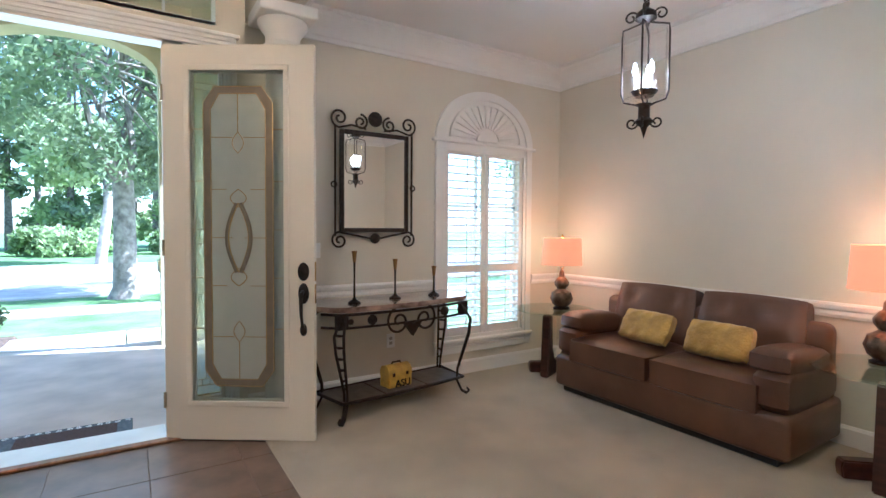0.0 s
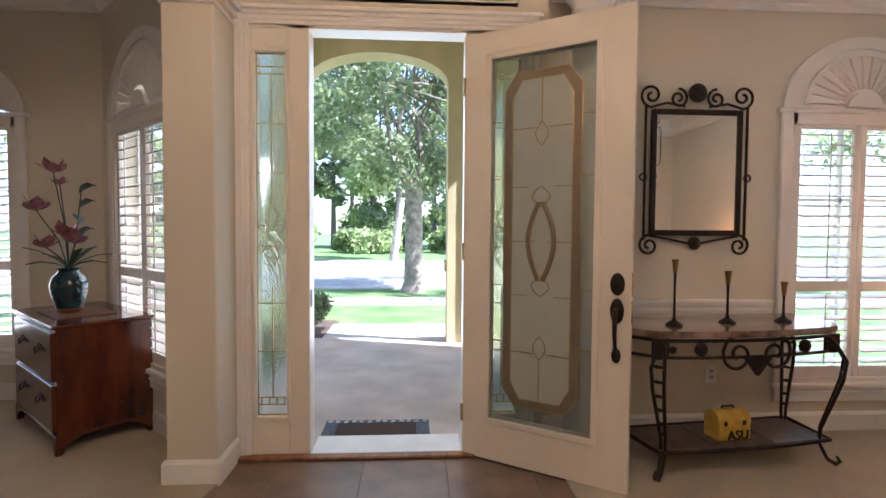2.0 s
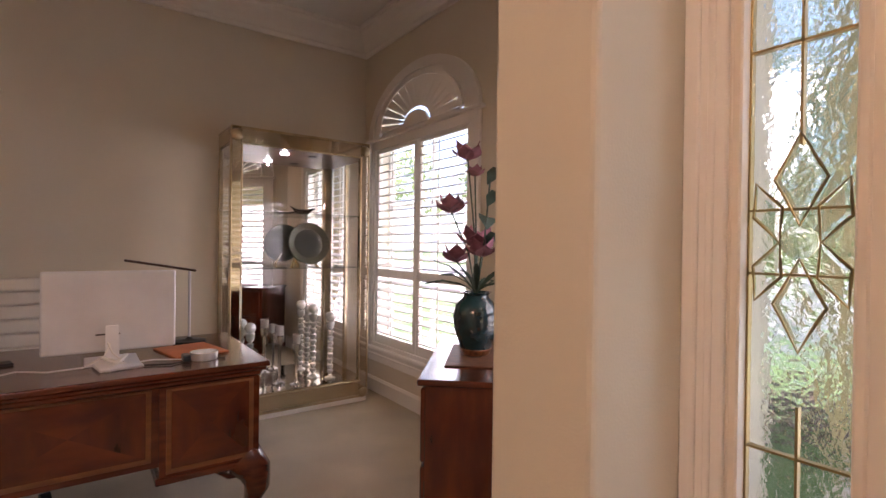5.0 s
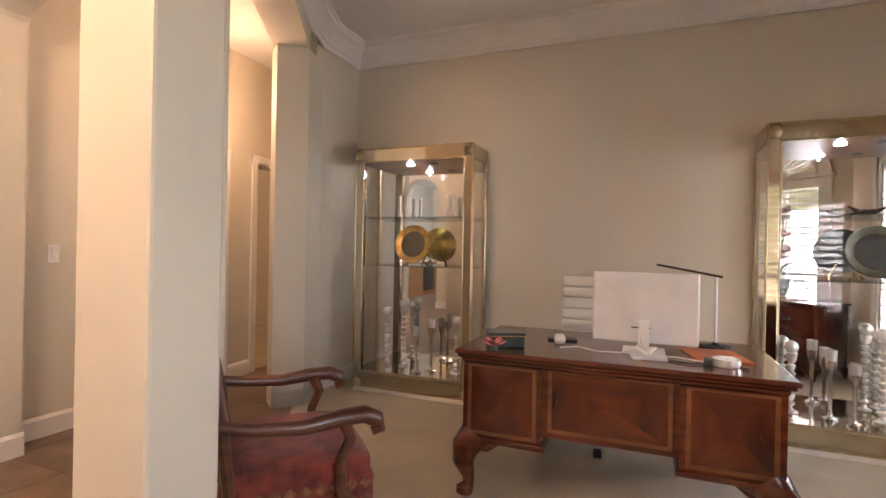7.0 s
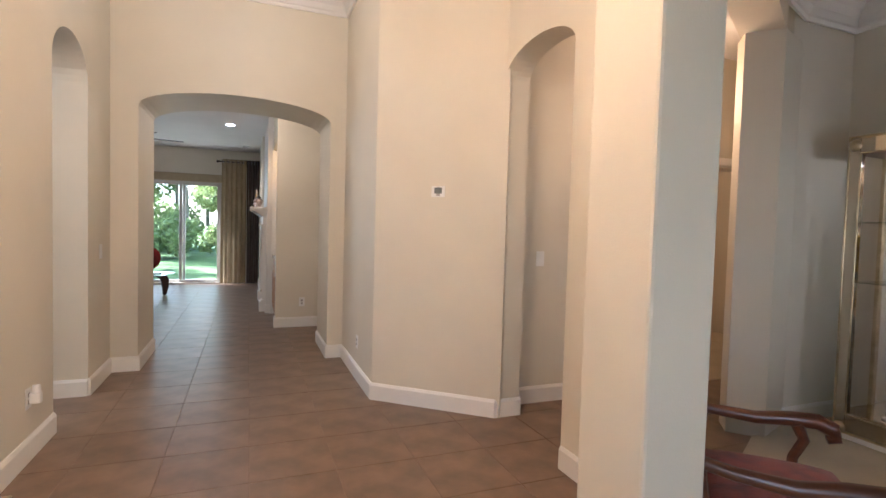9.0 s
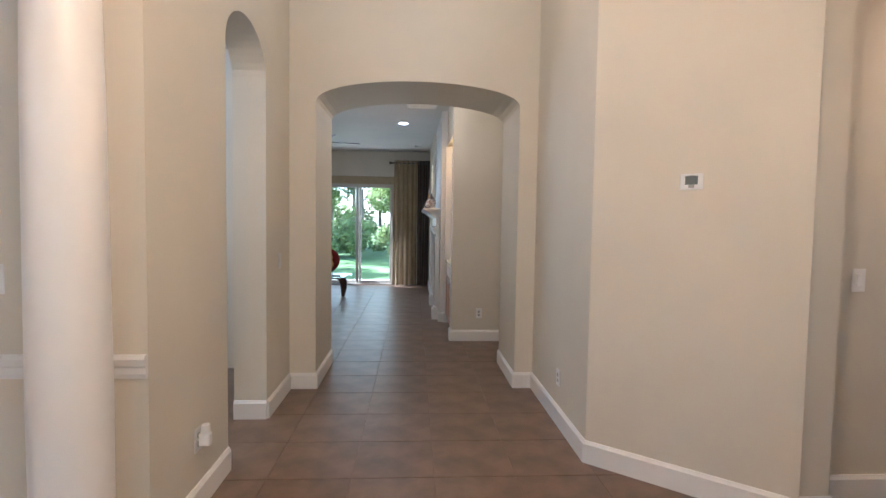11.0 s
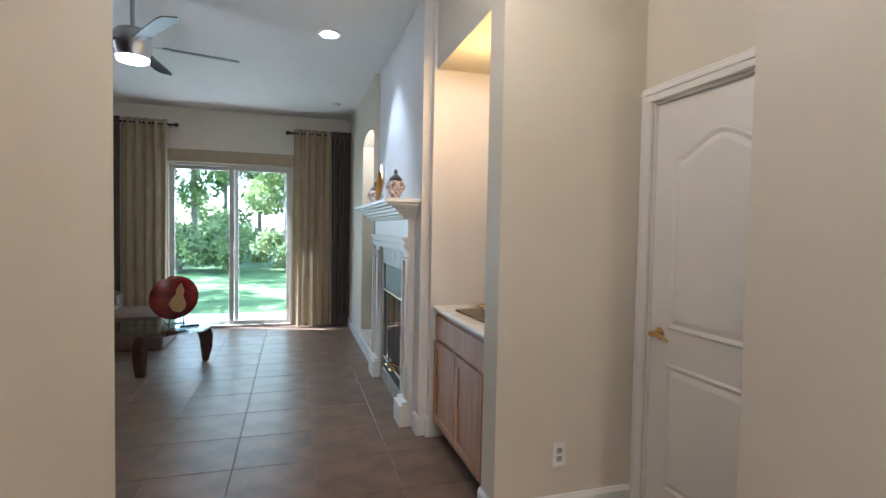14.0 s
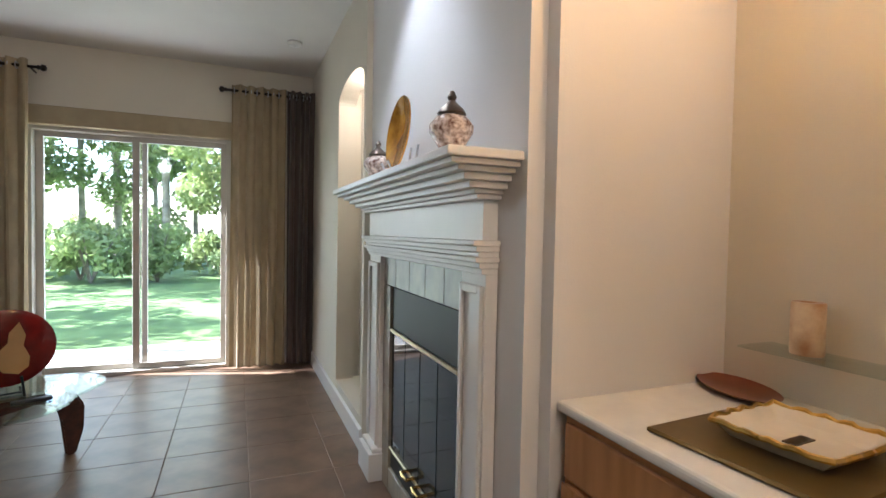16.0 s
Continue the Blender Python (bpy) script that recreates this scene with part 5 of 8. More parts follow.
wall("porch_wall_front", (0.92, 3.05), (-1.50, 3.05), -0.15, 3.9, -0.32, STUCCO, [(0.365, 2.02, -0.15, 3.08, 3.42)], "yellow stucco porch wall with an arch")
wall("porch_wall_angled", (0.905, 3.05), (2.0, 2.20), -0.15, 3.9, 0.2, STUCCO, [(0.20, 1.22, -0.15, 2.80, 3.14)], "yellow stucco porch wall with an arch")
wall("porch_wall_east", (2.0, 2.20), (2.0, 0.25), -0.15, 3.9, 0.15, STUCCO, [], "yellow stucco porch wall")
wall("porch_wall_west", (-1.05, 0.21), (-1.05, 3.05), -0.15, 3.9, 0.12, STUCCO, [(0.55, 2.74, -0.15, 2.95, 3.38)], "yellow stucco porch wall with an arch")
single("porch_ceiling", B(-1.5, 2.4, 0.22, 3.37, 3.9, 4.0), STUCCO, "yellow stucco porch ceiling", "ceiling", kind="structure")
bm = bmesh.new()
for x0, x1 in ((-1.46, -1.09), (0.53, 0.84)):
    box(bm, x0, x1, 3.06, 3.40, 0.82, 0.96, bevel=0.01)
single("porch_trim", bm, STUCCO, "stucco band round the arch piers", "trim", kind="structure")
# an unseen flat slab over the house, added to keep the sun out
single("roof", B(-6.9, 6.0, -13.95, 1.6, 4.1, 4.3), ROOF, "unseen flat roof slab that keeps the sun out", "roof", kind="structure")
# thin unseen panels block light between the windows and the slab
bm = bmesh.new()
for x0, x1 in ((-6.9, -1.5), (1.45, 6.0)):
    box(bm, x0, x1, 1.25, 1.26, 3.2, 4.1)
single("wall_gable", bm, STUCCO, "unseen thin stucco panel closing the gap under the roof slab", "wall", kind="structure")
for x0, x1, y0 in ((-1.05, 0.19, 3.36), (0.205, 0.95, 3.75)):
    single("walkway", B(x0, x1, y0, 4.6, -0.2, -0.09, bevel=0.01), CONCRETE, "pale concrete walkway slab", "walkway", kind="structure")
single("sidewalk", B(-60, 60, 6.8, 7.75, -0.2, -0.115, bevel=0.01), CONCRETE, "pale concrete sidewalk", "sidewalk", kind="structure")
single("road", B(-150, 150, 9.65, 21.0, -0.3, -0.135), ROAD, "sunlit pale residential street", "road", kind="structure")
single("kerb", B(-150, 150, 9.45, 9.67, -0.3, -0.10, bevel=0.02), CONCRETE, "pale concrete kerb", "kerb", kind="structure")
for x0, x1, y0, y1 in ((-2.6, -1.02, 3.4, 5.0), (0.21, 1.9, 3.38, 3.74), (1.0, 3.2, 2.25, 3.376)):
    single("mulch_bed", B(x0, x1, y0, y1, -0.2, -0.10, bevel=0.03), MULCH, "dark bark mulch bed", "mulch", kind="structure")

mat_thing = thing("door_mat", "dark patterned door mat with a brown coir field", "door mat", -0.10, 0.43, -0.03)
part("border", B(-0.36, 0.36, -0.165, 0.165, 0, 0.012, bevel=0.004), MATRUBBER, mat_thing, "grey and black scrolled rubber border")
part("coir_field", B(-0.27, 0.27, -0.10, 0.10, 0.010, 0.018, bevel=0.003), MATCOIR, mat_thing, "brown coir field")
for k in range(26):
    side = -1 if k % 2 else 1
    cx0 = -0.33 + 0.66 * (k // 2) / 12
    part("border_scroll", tube([(cx0 + p[0], side * 0.132 + p[2], 0.013) for p in scroll(0, 0, 0.019, 1.1, k, 1, 10, 0, 0.004)], 0.0035, 4), SILVER, mat_thing)


def leaves(n, blobs, size, seed, flat=0.0):
    """Many small leaf blades, gathered in clumps: blobs are (x, y, z, radius)."""
    rng = np.random.default_rng(seed)
    vs, fs = [], []
    weights = np.array([b[3] ** 2 for b in blobs])
    counts = (n * weights / weights.sum()).astype(int)
    for (bx, by, bz, br), c in zip(blobs, counts):
        d = rng.normal(size=(c, 3))
        d /= np.linalg.norm(d, axis=1)[:, None]
        p = d * (br * rng.uniform(0.25, 1.0, c) ** 0.6)[:, None] * np.array([1, 1, 1 - flat]) + np.array([bx, by, bz])
        u = rng.normal(size=(c, 3))
        u /= np.linalg.norm(u, axis=1)[:, None]
        w = np.cross(u, rng.normal(size=(c, 3)))
        w /= np.linalg.norm(w, axis=1)[:, None]
        s = (size * rng.uniform(0.6, 1.4, c))[:, None]
        quad = np.stack([p - u * s, p + w * s * 0.45, p + u * s, p - w * s * 0.45], 1).reshape(-1, 3)
        base = sum(len(q) for q in vs)
        vs.append(quad)
        fs += [(base + 4 * i, base + 4 * i + 1, base + 4 * i + 2, base + 4 * i + 3) for i in range(c)]
    me = bpy.data.meshes.new("crown")
    me.from_pydata(np.concatenate(vs).tolist(), [], fs)
    return me


def leafy(name, me, material, parent, label=""):
    me.materials.append(material)
    ob = new(name, me)
    ob.parent = parent
    if label:
        tagged(ob, label)
    return ob


def limbs(rng, base, tips, r0):
    bm = bmesh.new()
    for tip in tips:
        a, b = Vector(base), Vector(tip)
        side = Vector((rng.uniform(-1, 1), rng.uniform(-1, 1), rng.uniform(-0.2, 0.5))) * (b - a).length * 0.14
        pts = [a, a.lerp(b, 0.3) + side, a.lerp(b, 0.65) + side * 0.6, b]
        tube(pts, [r0, r0 * 0.75, r0 * 0.5, r0 * 0.15], 7, bm)
    return bm


def oak(x, y, r, fork, height, spread, seed, n, size, label, material=LEAF):
    rng = random.Random(seed)
    t = thing("oak_tree", label, "tree", x, y, -0.16)
    part("trunk", tube([(0, 0, 0), (0.01, 0, 0.25), (0.02, 0, fork * 0.6), (0, 0, fork)], [r * 1.5, r * 1.08, r * 0.95, r * 0.9], 14), BARK, t, "grey furrowed oak trunk", smooth=True)
    tips, blobs = [], []
    for i in range(40):
        a, d = rng.uniform(0, 6.28), spread * rng.uniform(0.15, 1.0)
        z = fork + (height - fork) * rng.uniform(0.06, 1.0) * (1 - 0.45 * (d / spread) ** 2)
        tips.append((d * math.cos(a), d * math.sin(a), z))
        for k in range(4):
            blobs.append((tips[-1][0] + rng.uniform(-0.9, 0.9), tips[-1][1] + rng.uniform(-0.9, 0.9), z + rng.uniform(-0.6, 0.5), rng.uniform(0.35, 0.85)))
    for k in range(5):
        main = (rng.uniform(-0.9, 0.9), rng.uniform(-0.9, 0.9), fork + (height - fork) * 0.32)
        bm = limbs(rng, (0, 0, fork * 0.93), [main], r * 0.5)
        for tip in tips[k::5]:
            limb = limbs(rng, main, [tip], r * 0.17)
            me = bpy.data.meshes.new("tmp")
            limb.to_mesh(me)
            bm.from_mesh(me)
            limb.free()
        part("limb", bm, BARK, t, smooth=True)
    leafy("crown", leaves(n, blobs, size, seed, 0.25), material, t, "crown of small dark green leaves")
    return t


oak(0.14, 8.95, 0.215, 2.5, 9.6, 4.7, 5, 31000, 0.08, "oak tree with a grey trunk by the street")
oak(-15.5, 13.5, 0.26, 3.0, 11, 5.0, 9, 9000, 0.13, "oak tree by the street", LEAF2)
oak(17.5, 11.5, 0.26, 3.0, 11, 5.0, 12, 9000, 0.13, "oak tree by the street", LEAF2)


def bush(name, x, y, z, r, h, n, size, seed, label, material=LEAF2, group=""):
    rng = random.Random(seed)
    t = thing(name, label, "bush", x, y, z, group=group)
    bm = bmesh.new()
    for k in range(6):
        a = rng.uniform(0, 6.28)
        part("stem", tube([(0, 0, 0), (r * 0.3 * math.cos(a), r * 0.3 * math.sin(a), h * 0.4), (r * 0.6 * math.cos(a), r * 0.6 * math.sin(a), h * 0.8)], [0.02 * h, 0.015 * h, 0.006 * h], 5), BARK, t)
    blobs = [(r * 0.7 * rng.uniform(-1, 1), r * 0.7 * rng.uniform(-1, 1), h * rng.uniform(0.25, 0.8), r * rng.uniform(0.35, 0.55)) for _ in range(14)]
    leafy("foliage", leaves(n, blobs, size, seed), material, t)
    return t


bush("shrub", -1.30, 3.85, -0.11, 0.33, 0.62, 2600, 0.035, 3, "small dark green shrub beside the walkway", LEAF)
bush("shrub", 1.95, 1.9, -0.11, 0.30, 0.75, 1500, 0.05, 4, "light green shrub in the mulch bed")
bush("shrub", 2.5, 3.0, -0.11, 0.35, 0.6, 1500, 0.05, 5, "light green shrub in the mulch bed")
# far side of the street: low shrubs, understorey and slim trunks
rng = random.Random(21)
for k in range(16):
    bush("roadside_bush", -16 + 2.3 * k + rng.uniform(-0.8, 0.8), 27.5 + rng.uniform(0, 3.0), -0.15, rng.uniform(1.0, 1.7), rng.uniform(1.0, 2.4), 1300, 0.16, 30 + k, "bright green roadside bush", LEAF2, "roadside bushes")


def slim_tree(x, y, h, r, seed, n, size, low, label, group, lean=0.0, material=LEAF2, spread=2.0, bark=None):
    rng = random.Random(seed)
    t = thing("woodland_tree", label, "tree", x, y, -0.16, group=group)
    pts = [(lean * f * h, 0.15 * math.sin(3 * f + seed), f * h) for f in (0, 0.2, 0.5, 0.8, 1.0)]
    part("trunk", tube(pts, [r * 1.2, r, r * 0.85, r * 0.6, r * 0.2], 9), bark or BARK, t, smooth=True)
    blobs, tips = [], []
    for k in range(16):
        z = h * rng.uniform(low, 1.0)
        a, d = rng.uniform(0, 6.28), spread * rng.uniform(0.2, 1.0)
        tip = (lean * z + d * math.cos(a), d * math.sin(a), z)
        tips.append(((lean * z * 0.9, 0, z * 0.88), tip))
        blobs.append((*tip, rng.uniform(0.5, 1.1)))
    for a, b in tips:
        part("branch", tube([a, Vector(a).lerp(Vector(b), 0.5) + Vector((0, 0, 0.15)), b], [r * 0.25, r * 0.16, r * 0.05], 5), bark or BARK, t)
    leafy("crown", leaves(n, blobs, size, seed), material, t)
    return t


PALEBARK = mat("pale_bark", (0.46, 0.40, 0.33), 0.9, vary=0.25, scale=3, bump=0.6, bump_scale=14)
slim_tree(-0.8, 20.8, 8, 0.18, 4, 3500, 0.20, 0.45, "pale leaning tree across the street", "", lean=0.13, bark=PALEBARK, spread=3)
for k in range(26):
    slim_tree(-22 + 1.75 * k + rng.uniform(-0.8, 0.8), 31 + rng.uniform(0, 9), rng.uniform(8, 14), rng.uniform(0.12, 0.24), 60 + k, 2600, 0.24, 0.12, "tall tree of the roadside wood", "trees across the street", rng.uniform(-0.04, 0.04), LEAF2 if k % 3 else LEAF, 2.6)

# the neighbour's house beyond the street
nb = thing("neighbour_house", "tan neighbour house with a slate-blue hipped roof", "house", 9.5, 42, -0.15)
part("wall", B(-7, 7, -3, 3, 0, 3.2), STUCCO, nb)
bm = bmesh.new()
v = [bm.verts.new(p) for p in ((-7.6, -3.6, 3.1), (7.6, -3.6, 3.1), (7.6, 3.6, 3.1), (-7.6, 3.6, 3.1), (-4.2, 0, 7.0), (4.2, 0, 7.0))]
for f in ((0, 1, 5, 4), (1, 2, 5), (2, 3, 4, 5), (3, 0, 4), (3, 2, 1, 0)):
    bm.faces.new([v[i] for i in f])
part("roof", bm, ROOF, nb, "slate-blue hipped roof")
for x in (-5, -2, 1, 4):
    w = part("window", B(x, x + 1.3, -3.03, -2.98, 0.9, 2.3), WHITEP, nb)
    part("pane", B(x + 0.08, x + 1.22, -3.045, -3.028, 0.98, 2.22), FIREGLASS, w)

# ---- behind the house: patio, lawn and wood ----
single("patio", B(-3.0, 6.0, -15.0, -13.66, -0.2, -0.05, bevel=0.01), CONCRETE, "pale concrete patio", "patio", kind="structure")
rng = random.Random(77)
for k in range(16):
    bush("woodland_bush", -5.5 + 1.15 * k + rng.uniform(-0.4, 0.4), -24.0 + rng.uniform(-2.5, 0.6), -0.15, rng.uniform(0.8, 1.3), rng.uniform(0.8, 1.9), 1500, 0.11, 130 + k, "sunlit undergrowth at the edge of the wood", LEAF2, "undergrowth behind the house")
for k in range(24):
    slim_tree(-9 + 1.0 * k + rng.uniform(-0.4, 0.4), -25.5 - rng.uniform(0, 10), rng.uniform(11, 17), rng.uniform(0.08, 0.17), 160 + k, 5200, 0.14, 0.04 if k % 2 else 0.22, "tall slim tree of the wood behind the house", "trees behind the house", rng.uniform(-0.02, 0.02), LEAF2, 2.4, PALEBARK)
oak(-5.0, -20.5, 0.25, 3.2, 10, 4.5, 31, 7000, 0.12, "oak tree shading the back lawn", LEAF2)
oak(9.0, -20.0, 0.25, 3.2, 10, 4.5, 33, 7000, 0.12, "oak tree shading the back lawn", LEAF2)

# ---- back hall door ----
d = thing("door_2", "white two-panel interior door with an arched top panel", "door", -1.24, -7.97, 0, 90, kind="structure")
DW, DH = 0.79, 2.07
bm = B(0.008, DW - 0.008, 0.02, 0.055, 0.008, DH)
part("leaf", bm, TRIM, d, "white moulded door leaf")


def panel_ring(x0, x1, z0, z1, rise, parent):
    n = 12
    top = [(x1 - (x1 - x0) * i / n, z1 - rise + rise * 0.5 * (1 - math.cos(2 * math.pi * i / n))) for i in range(n + 1)]
    loop = [(x0, z0), (x1, z0)] + top
    c = Vector(((x0 + x1) / 2, (z0 + z1) / 2))
    bm = bmesh.new()
    rings = []
    for inset, y in ((0.0, 0.0195), (0.012, 0.010), (0.030, 0.0195), (0.055, 0.012)):
        rings.append([bm.verts.new((c.x + (x - c.x) * (1 - inset / ((x1 - x0) / 2)), y, c.y + (z - c.y) * (1 - inset / ((z1 - z0) / 2)))) for x, z in loop])
    for a, b in zip(rings, rings[1:]):
        for i in range(len(a)):
            j = (i + 1) % len(a)
            bm.faces.new((a[i], a[j], b[j], b[i]))
    bm.faces.new(rings[-1])
    return part("raised_panel", bm, TRIM, parent)


panel_ring(0.12, DW - 0.12, 0.98, 1.90, 0.10, d)
panel_ring(0.12, DW - 0.12, 0.20, 0.82, 0.0, d)
bm = bmesh.new()
for x0, x1 in ((-0.075, -0.005), (DW + 0.005, DW + 0.075)):
    box(bm, x0, x1, -0.018, 0.0, 0.0, 2.085 + 0.075, bevel=0.004)
    box(bm, x0 + 0.012, x0 + 0.03, -0.024, -0.015, 0.0, 2.14, bevel=0.003)
box(bm, -0.075, DW + 0.075, -0.019, 0.0, 2.085, 2.16, bevel=0.004)
box(bm, -0.075, DW + 0.075, -0.025, -0.015, 2.12, 2.14, bevel=0.003)
part("casing", bm, TRIM, d)
bm = bmesh.new()
for x0, x1 in ((0.0015, 0.006), (DW - 0.006, DW - 0.0015)):
    box(bm, x0, x1, 0.0015, 0.12, 0, 2.085)
box(bm, 0.006, DW - 0.006, 0.0015, 0.12, 2.073, 2.0785)
part("jamb", bm, TRIM, d)
h = part("rosette", lathe([(0.03, 0), (0.032, 0.006), (0.022, 0.014), (0.012, 0.02), (0.012, 0.035)], 20, m=Matrix.Translation((0.07, 0.02, 0.95)) @ Matrix.Rotation(radians(90), 4, "X")), BRASS, d, "polished brass lever set", smooth=True)
part("door_handle", tube([(0.07, -0.012, 0.95), (0.07, -0.028, 0.95), (0.10, -0.034, 0.955), (0.14, -0.03, 0.95), (0.175, -0.026, 0.935)], [0.012, 0.017, 0.013, 0.009, 0.007], 10), BRASS, d, "polished brass lever", smooth=True)
part("latch_plate", B(-0.004, 0.004, 0.012, 0.022, 0.91, 1.0), BRASS, d)

# ---- bar alcove ----
cab = thing("bar_cabinet", "honey maple base cabinet with drawer and two doors", "cabinet", -0.49, -8.685, 0)
part("body", B(-0.62, 0.0, -0.465, 0.465, 0.10, 0.885), MAPLE, cab)
part("toe_kick", B(-0.62, -0.05, -0.465, 0.465, 0.0, 0.10), BLACK, cab)


def shaker(name, y0, y1, z0, z1, parent):
    dd = part(name, B(0.0, 0.018, y0, y1, z0, z1, bevel=0.004), MAPLE, parent)
    if z1 - z0 > 0.3:
        bm = bmesh.new()
        for a, b, c, e in ((y0, y0 + 0.055, z0, z1), (y1 - 0.055, y1, z0, z1), (y0 + 0.055, y1 - 0.055, z0, z0 + 0.055), (y0 + 0.055, y1 - 0.055, z1 - 0.055, z1)):
            box(bm, 0.018, 0.026, a, b, c, e, bevel=0.002)
        part("door_frame_rail", bm, MAPLE, dd)


shaker("drawer", -0.45, 0.45, 0.70, 0.86, cab)
shaker("cabinet_door", -0.45, -0.004, 0.13, 0.685, cab)
shaker("cabinet_door", 0.004, 0.45, 0.13, 0.685, cab)
single("countertop", B(-1.148, -0.455, -9.158, -8.212, 0.887, 0.92, bevel=0.012, seg=3), COUNTER, "white solid countertop with rounded edge", "countertop", smooth=False)
single("copper_dish", lathe([(0.0, 0), (0.06, 0.0), (0.12, 0.018), (0.125, 0.022), (0.118, 0.020), (0.06, 0.006), (0, 0.006)], 40, m=Matrix.Diagonal((1.25, 0.75, 1, 1))), COPPERD, "oval copper-red dish on the bar counter", "dish", smooth=True, m=pose(-1.03, -9.02, 0.921, 0, 0, 70))
single("gold_charger", B(-0.21, 0.21, -0.21, 0.21, 0, 0.012, bevel=0.005), OLIVE, "square dull gold charger on the counter", "plate", m=pose(-0.75, -8.69, 0.921, 0, 0, 4))
tr2 = thing("serving_tray", "cream ceramic tray with a scalloped gold edge", "tray", -0.78, -8.68, 0.933, 4)
tr2.scale = (0.86, 0.86, 0.86)
bm = bmesh.new()
rings = []
n = 64
for f, z in ((0.0, 0.008), (0.72, 0.008), (0.80, 0.016), (0.95, 0.040), (1.0, 0.042), (0.95, 0.034), (0.75, 0.0)):
    ring = []
    for i in range(n):
        a = 2 * math.pi * i / n
        c, s = math.cos(a), math.sin(a)
        q = 0.16 / max(abs(c), abs(s)) ** 0.85 * (1 + (0.025 * math.sin(18 * a) if f > 0.9 else 0))
        ring.append(bm.verts.new((q * c * f, q * s * f, z)))
    rings.append(ring)
for a, b in zip(rings, rings[1:]):
    for i in range(n):
        if a is rings[0]:
            continue
        bm.faces.new((a[i], a[(i + 1) % n], b[(i + 1) % n], b[i]))
bm.faces.new(rings[1])
bm.faces.new(rings[-1])
part("dish", bm, CREAM, tr2, smooth=True)
gold = []
for i in range(n):
    a = 2 * math.pi * i / n
    c, s = math.cos(a), math.sin(a)
    q = 0.16 / max(abs(c), abs(s)) ** 0.85 * (1 + 0.025 * math.sin(18 * a))
    gold.append((q * c, q * s, 0.042 + 0.004 * math.sin(18 * a)))
part("gold_edge", tube(gold, 0.008, 6, closed=True), GOLD, tr2, "rippled gold edge", smooth=True)
part("plaque", B(-0.045, 0.045, -0.018, 0.018, 0.008, 0.011), PEWT, tr2, "small dull metal plaque")
gs = thing("glass_shelf", "small clear glass shelf on the bar wall", "shelf", -1.148, -8.72, 1.072)
part("shelf_board", B(0, 0.15, -0.28, 0.28, 0, 0.006), SHELFGLASS, gs).visible_shadow = False
for y in (-0.18, 0.18):
    part("bracket", B(0, 0.04, y - 0.01, y + 0.01, -0.012, 0.014, bevel=0.003), CHROME, gs)
single("onyx_cylinder", lathe([(0.0, 0), (0.040, 0), (0.042, 0.004), (0.042, 0.143), (0.040, 0.147), (0.022, 0.147), (0.022, 0.125), (0, 0.125)], 28), ONYX, "cream and rust banded onyx cylinder", "vase", smooth=True, m=pose(-1.07, -8.845, 1.079))

# ---- fireplace ----
fp = thing("fireplace_mantel", "white painted wooden fireplace mantel with stepped mouldings", "fireplace", -0.378, -10.1, 0)
fp.scale = (1.0, 0.80, 0.992)
YN, YF = 0.90, -0.96


def band_box(bm, d, y0, y1, z0, z1, bev=0.004):
    box(bm, 0.0, d, y0, y1, z0, z1, bevel=bev, seg=2)


bm = bmesh.new()
band_box(bm, 0.25, -1.125, 1.085, 1.632, 1.66, 0.006)
part("mantel_shelf", bm, TRIM, fp)
for dd, z0, z1 in ((0.228, 1.615, 1.632), (0.195, 1.598, 1.615), (0.165, 1.575, 1.598), (0.135, 1.553, 1.575), (0.105, 1.538, 1.553), (0.09, 1.522, 1.538)):
    bm = bmesh.new()
    band_box(bm, dd, -0.87 - dd * 1.0, 0.83 + dd * 1.0, z0, z1)
    part("cornice_moulding", bm, TRIM, fp)
bm = bmesh.new()
band_box(bm, 0.055, -0.95, 0.89, 1.37, 1.522, 0.002)
part("frieze", bm, TRIM, fp)
for dd, z0, z1 in ((0.10, 1.372, 1.39), (0.085, 1.352, 1.372), (0.075, 1.335, 1.352), (0.088, 1.318, 1.335), (0.07, 1.298, 1.318), (0.06, 1.278, 1.298)):
    bm = bmesh.new()
    band_box(bm, dd, -0.93 - dd * 0.4, 0.87 + dd * 0.5, z0, z1)
    part("architrave_moulding", bm, TRIM, fp)
for y0, y1 in ((0.67, 0.90), (-0.96, -0.68)):
    bm = bmesh.new()
    band_box(bm, 0.045, y0, y1, 0.17, 1.28)
    for a, b in ((y0 + 0.012, y0 + 0.04), (y1 - 0.04, y1 - 0.012)):
        box(bm, 0.045, 0.06, a, b, 0.20, 1.24, bevel=0.004)
    box(bm, 0.045, 0.06, y0 + 0.04, y1 - 0.04, 1.21, 1.24, bevel=0.004)
    leg = part("pilaster", bm, TRIM, fp)
    bm = bmesh.new()
    band_box(bm, 0.10, y0 - 0.015, y1 + 0.015, 0.0, 0.16, 0.006)
    band_box(bm, 0.08, y0 - 0.008, y1 + 0.008, 0.16, 0.185, 0.008)
    part("plinth_block", bm, TRIM, leg)
surround = thing("fireplace_surround", "greenish stone tile surround of the firebox", "tile surround", -0.378, -10.1, 0, kind="structure")
surround.scale = (1.0, 0.80, 0.992)
ys = np.linspace(-0.68, 0.67, 6)
for a, b in zip(ys, ys[1:]):
    part("tile", B(0.0, 0.022, a + 0.002, b - 0.002, 1.122, 1.277, bevel=0.003), STONETILE, surround)
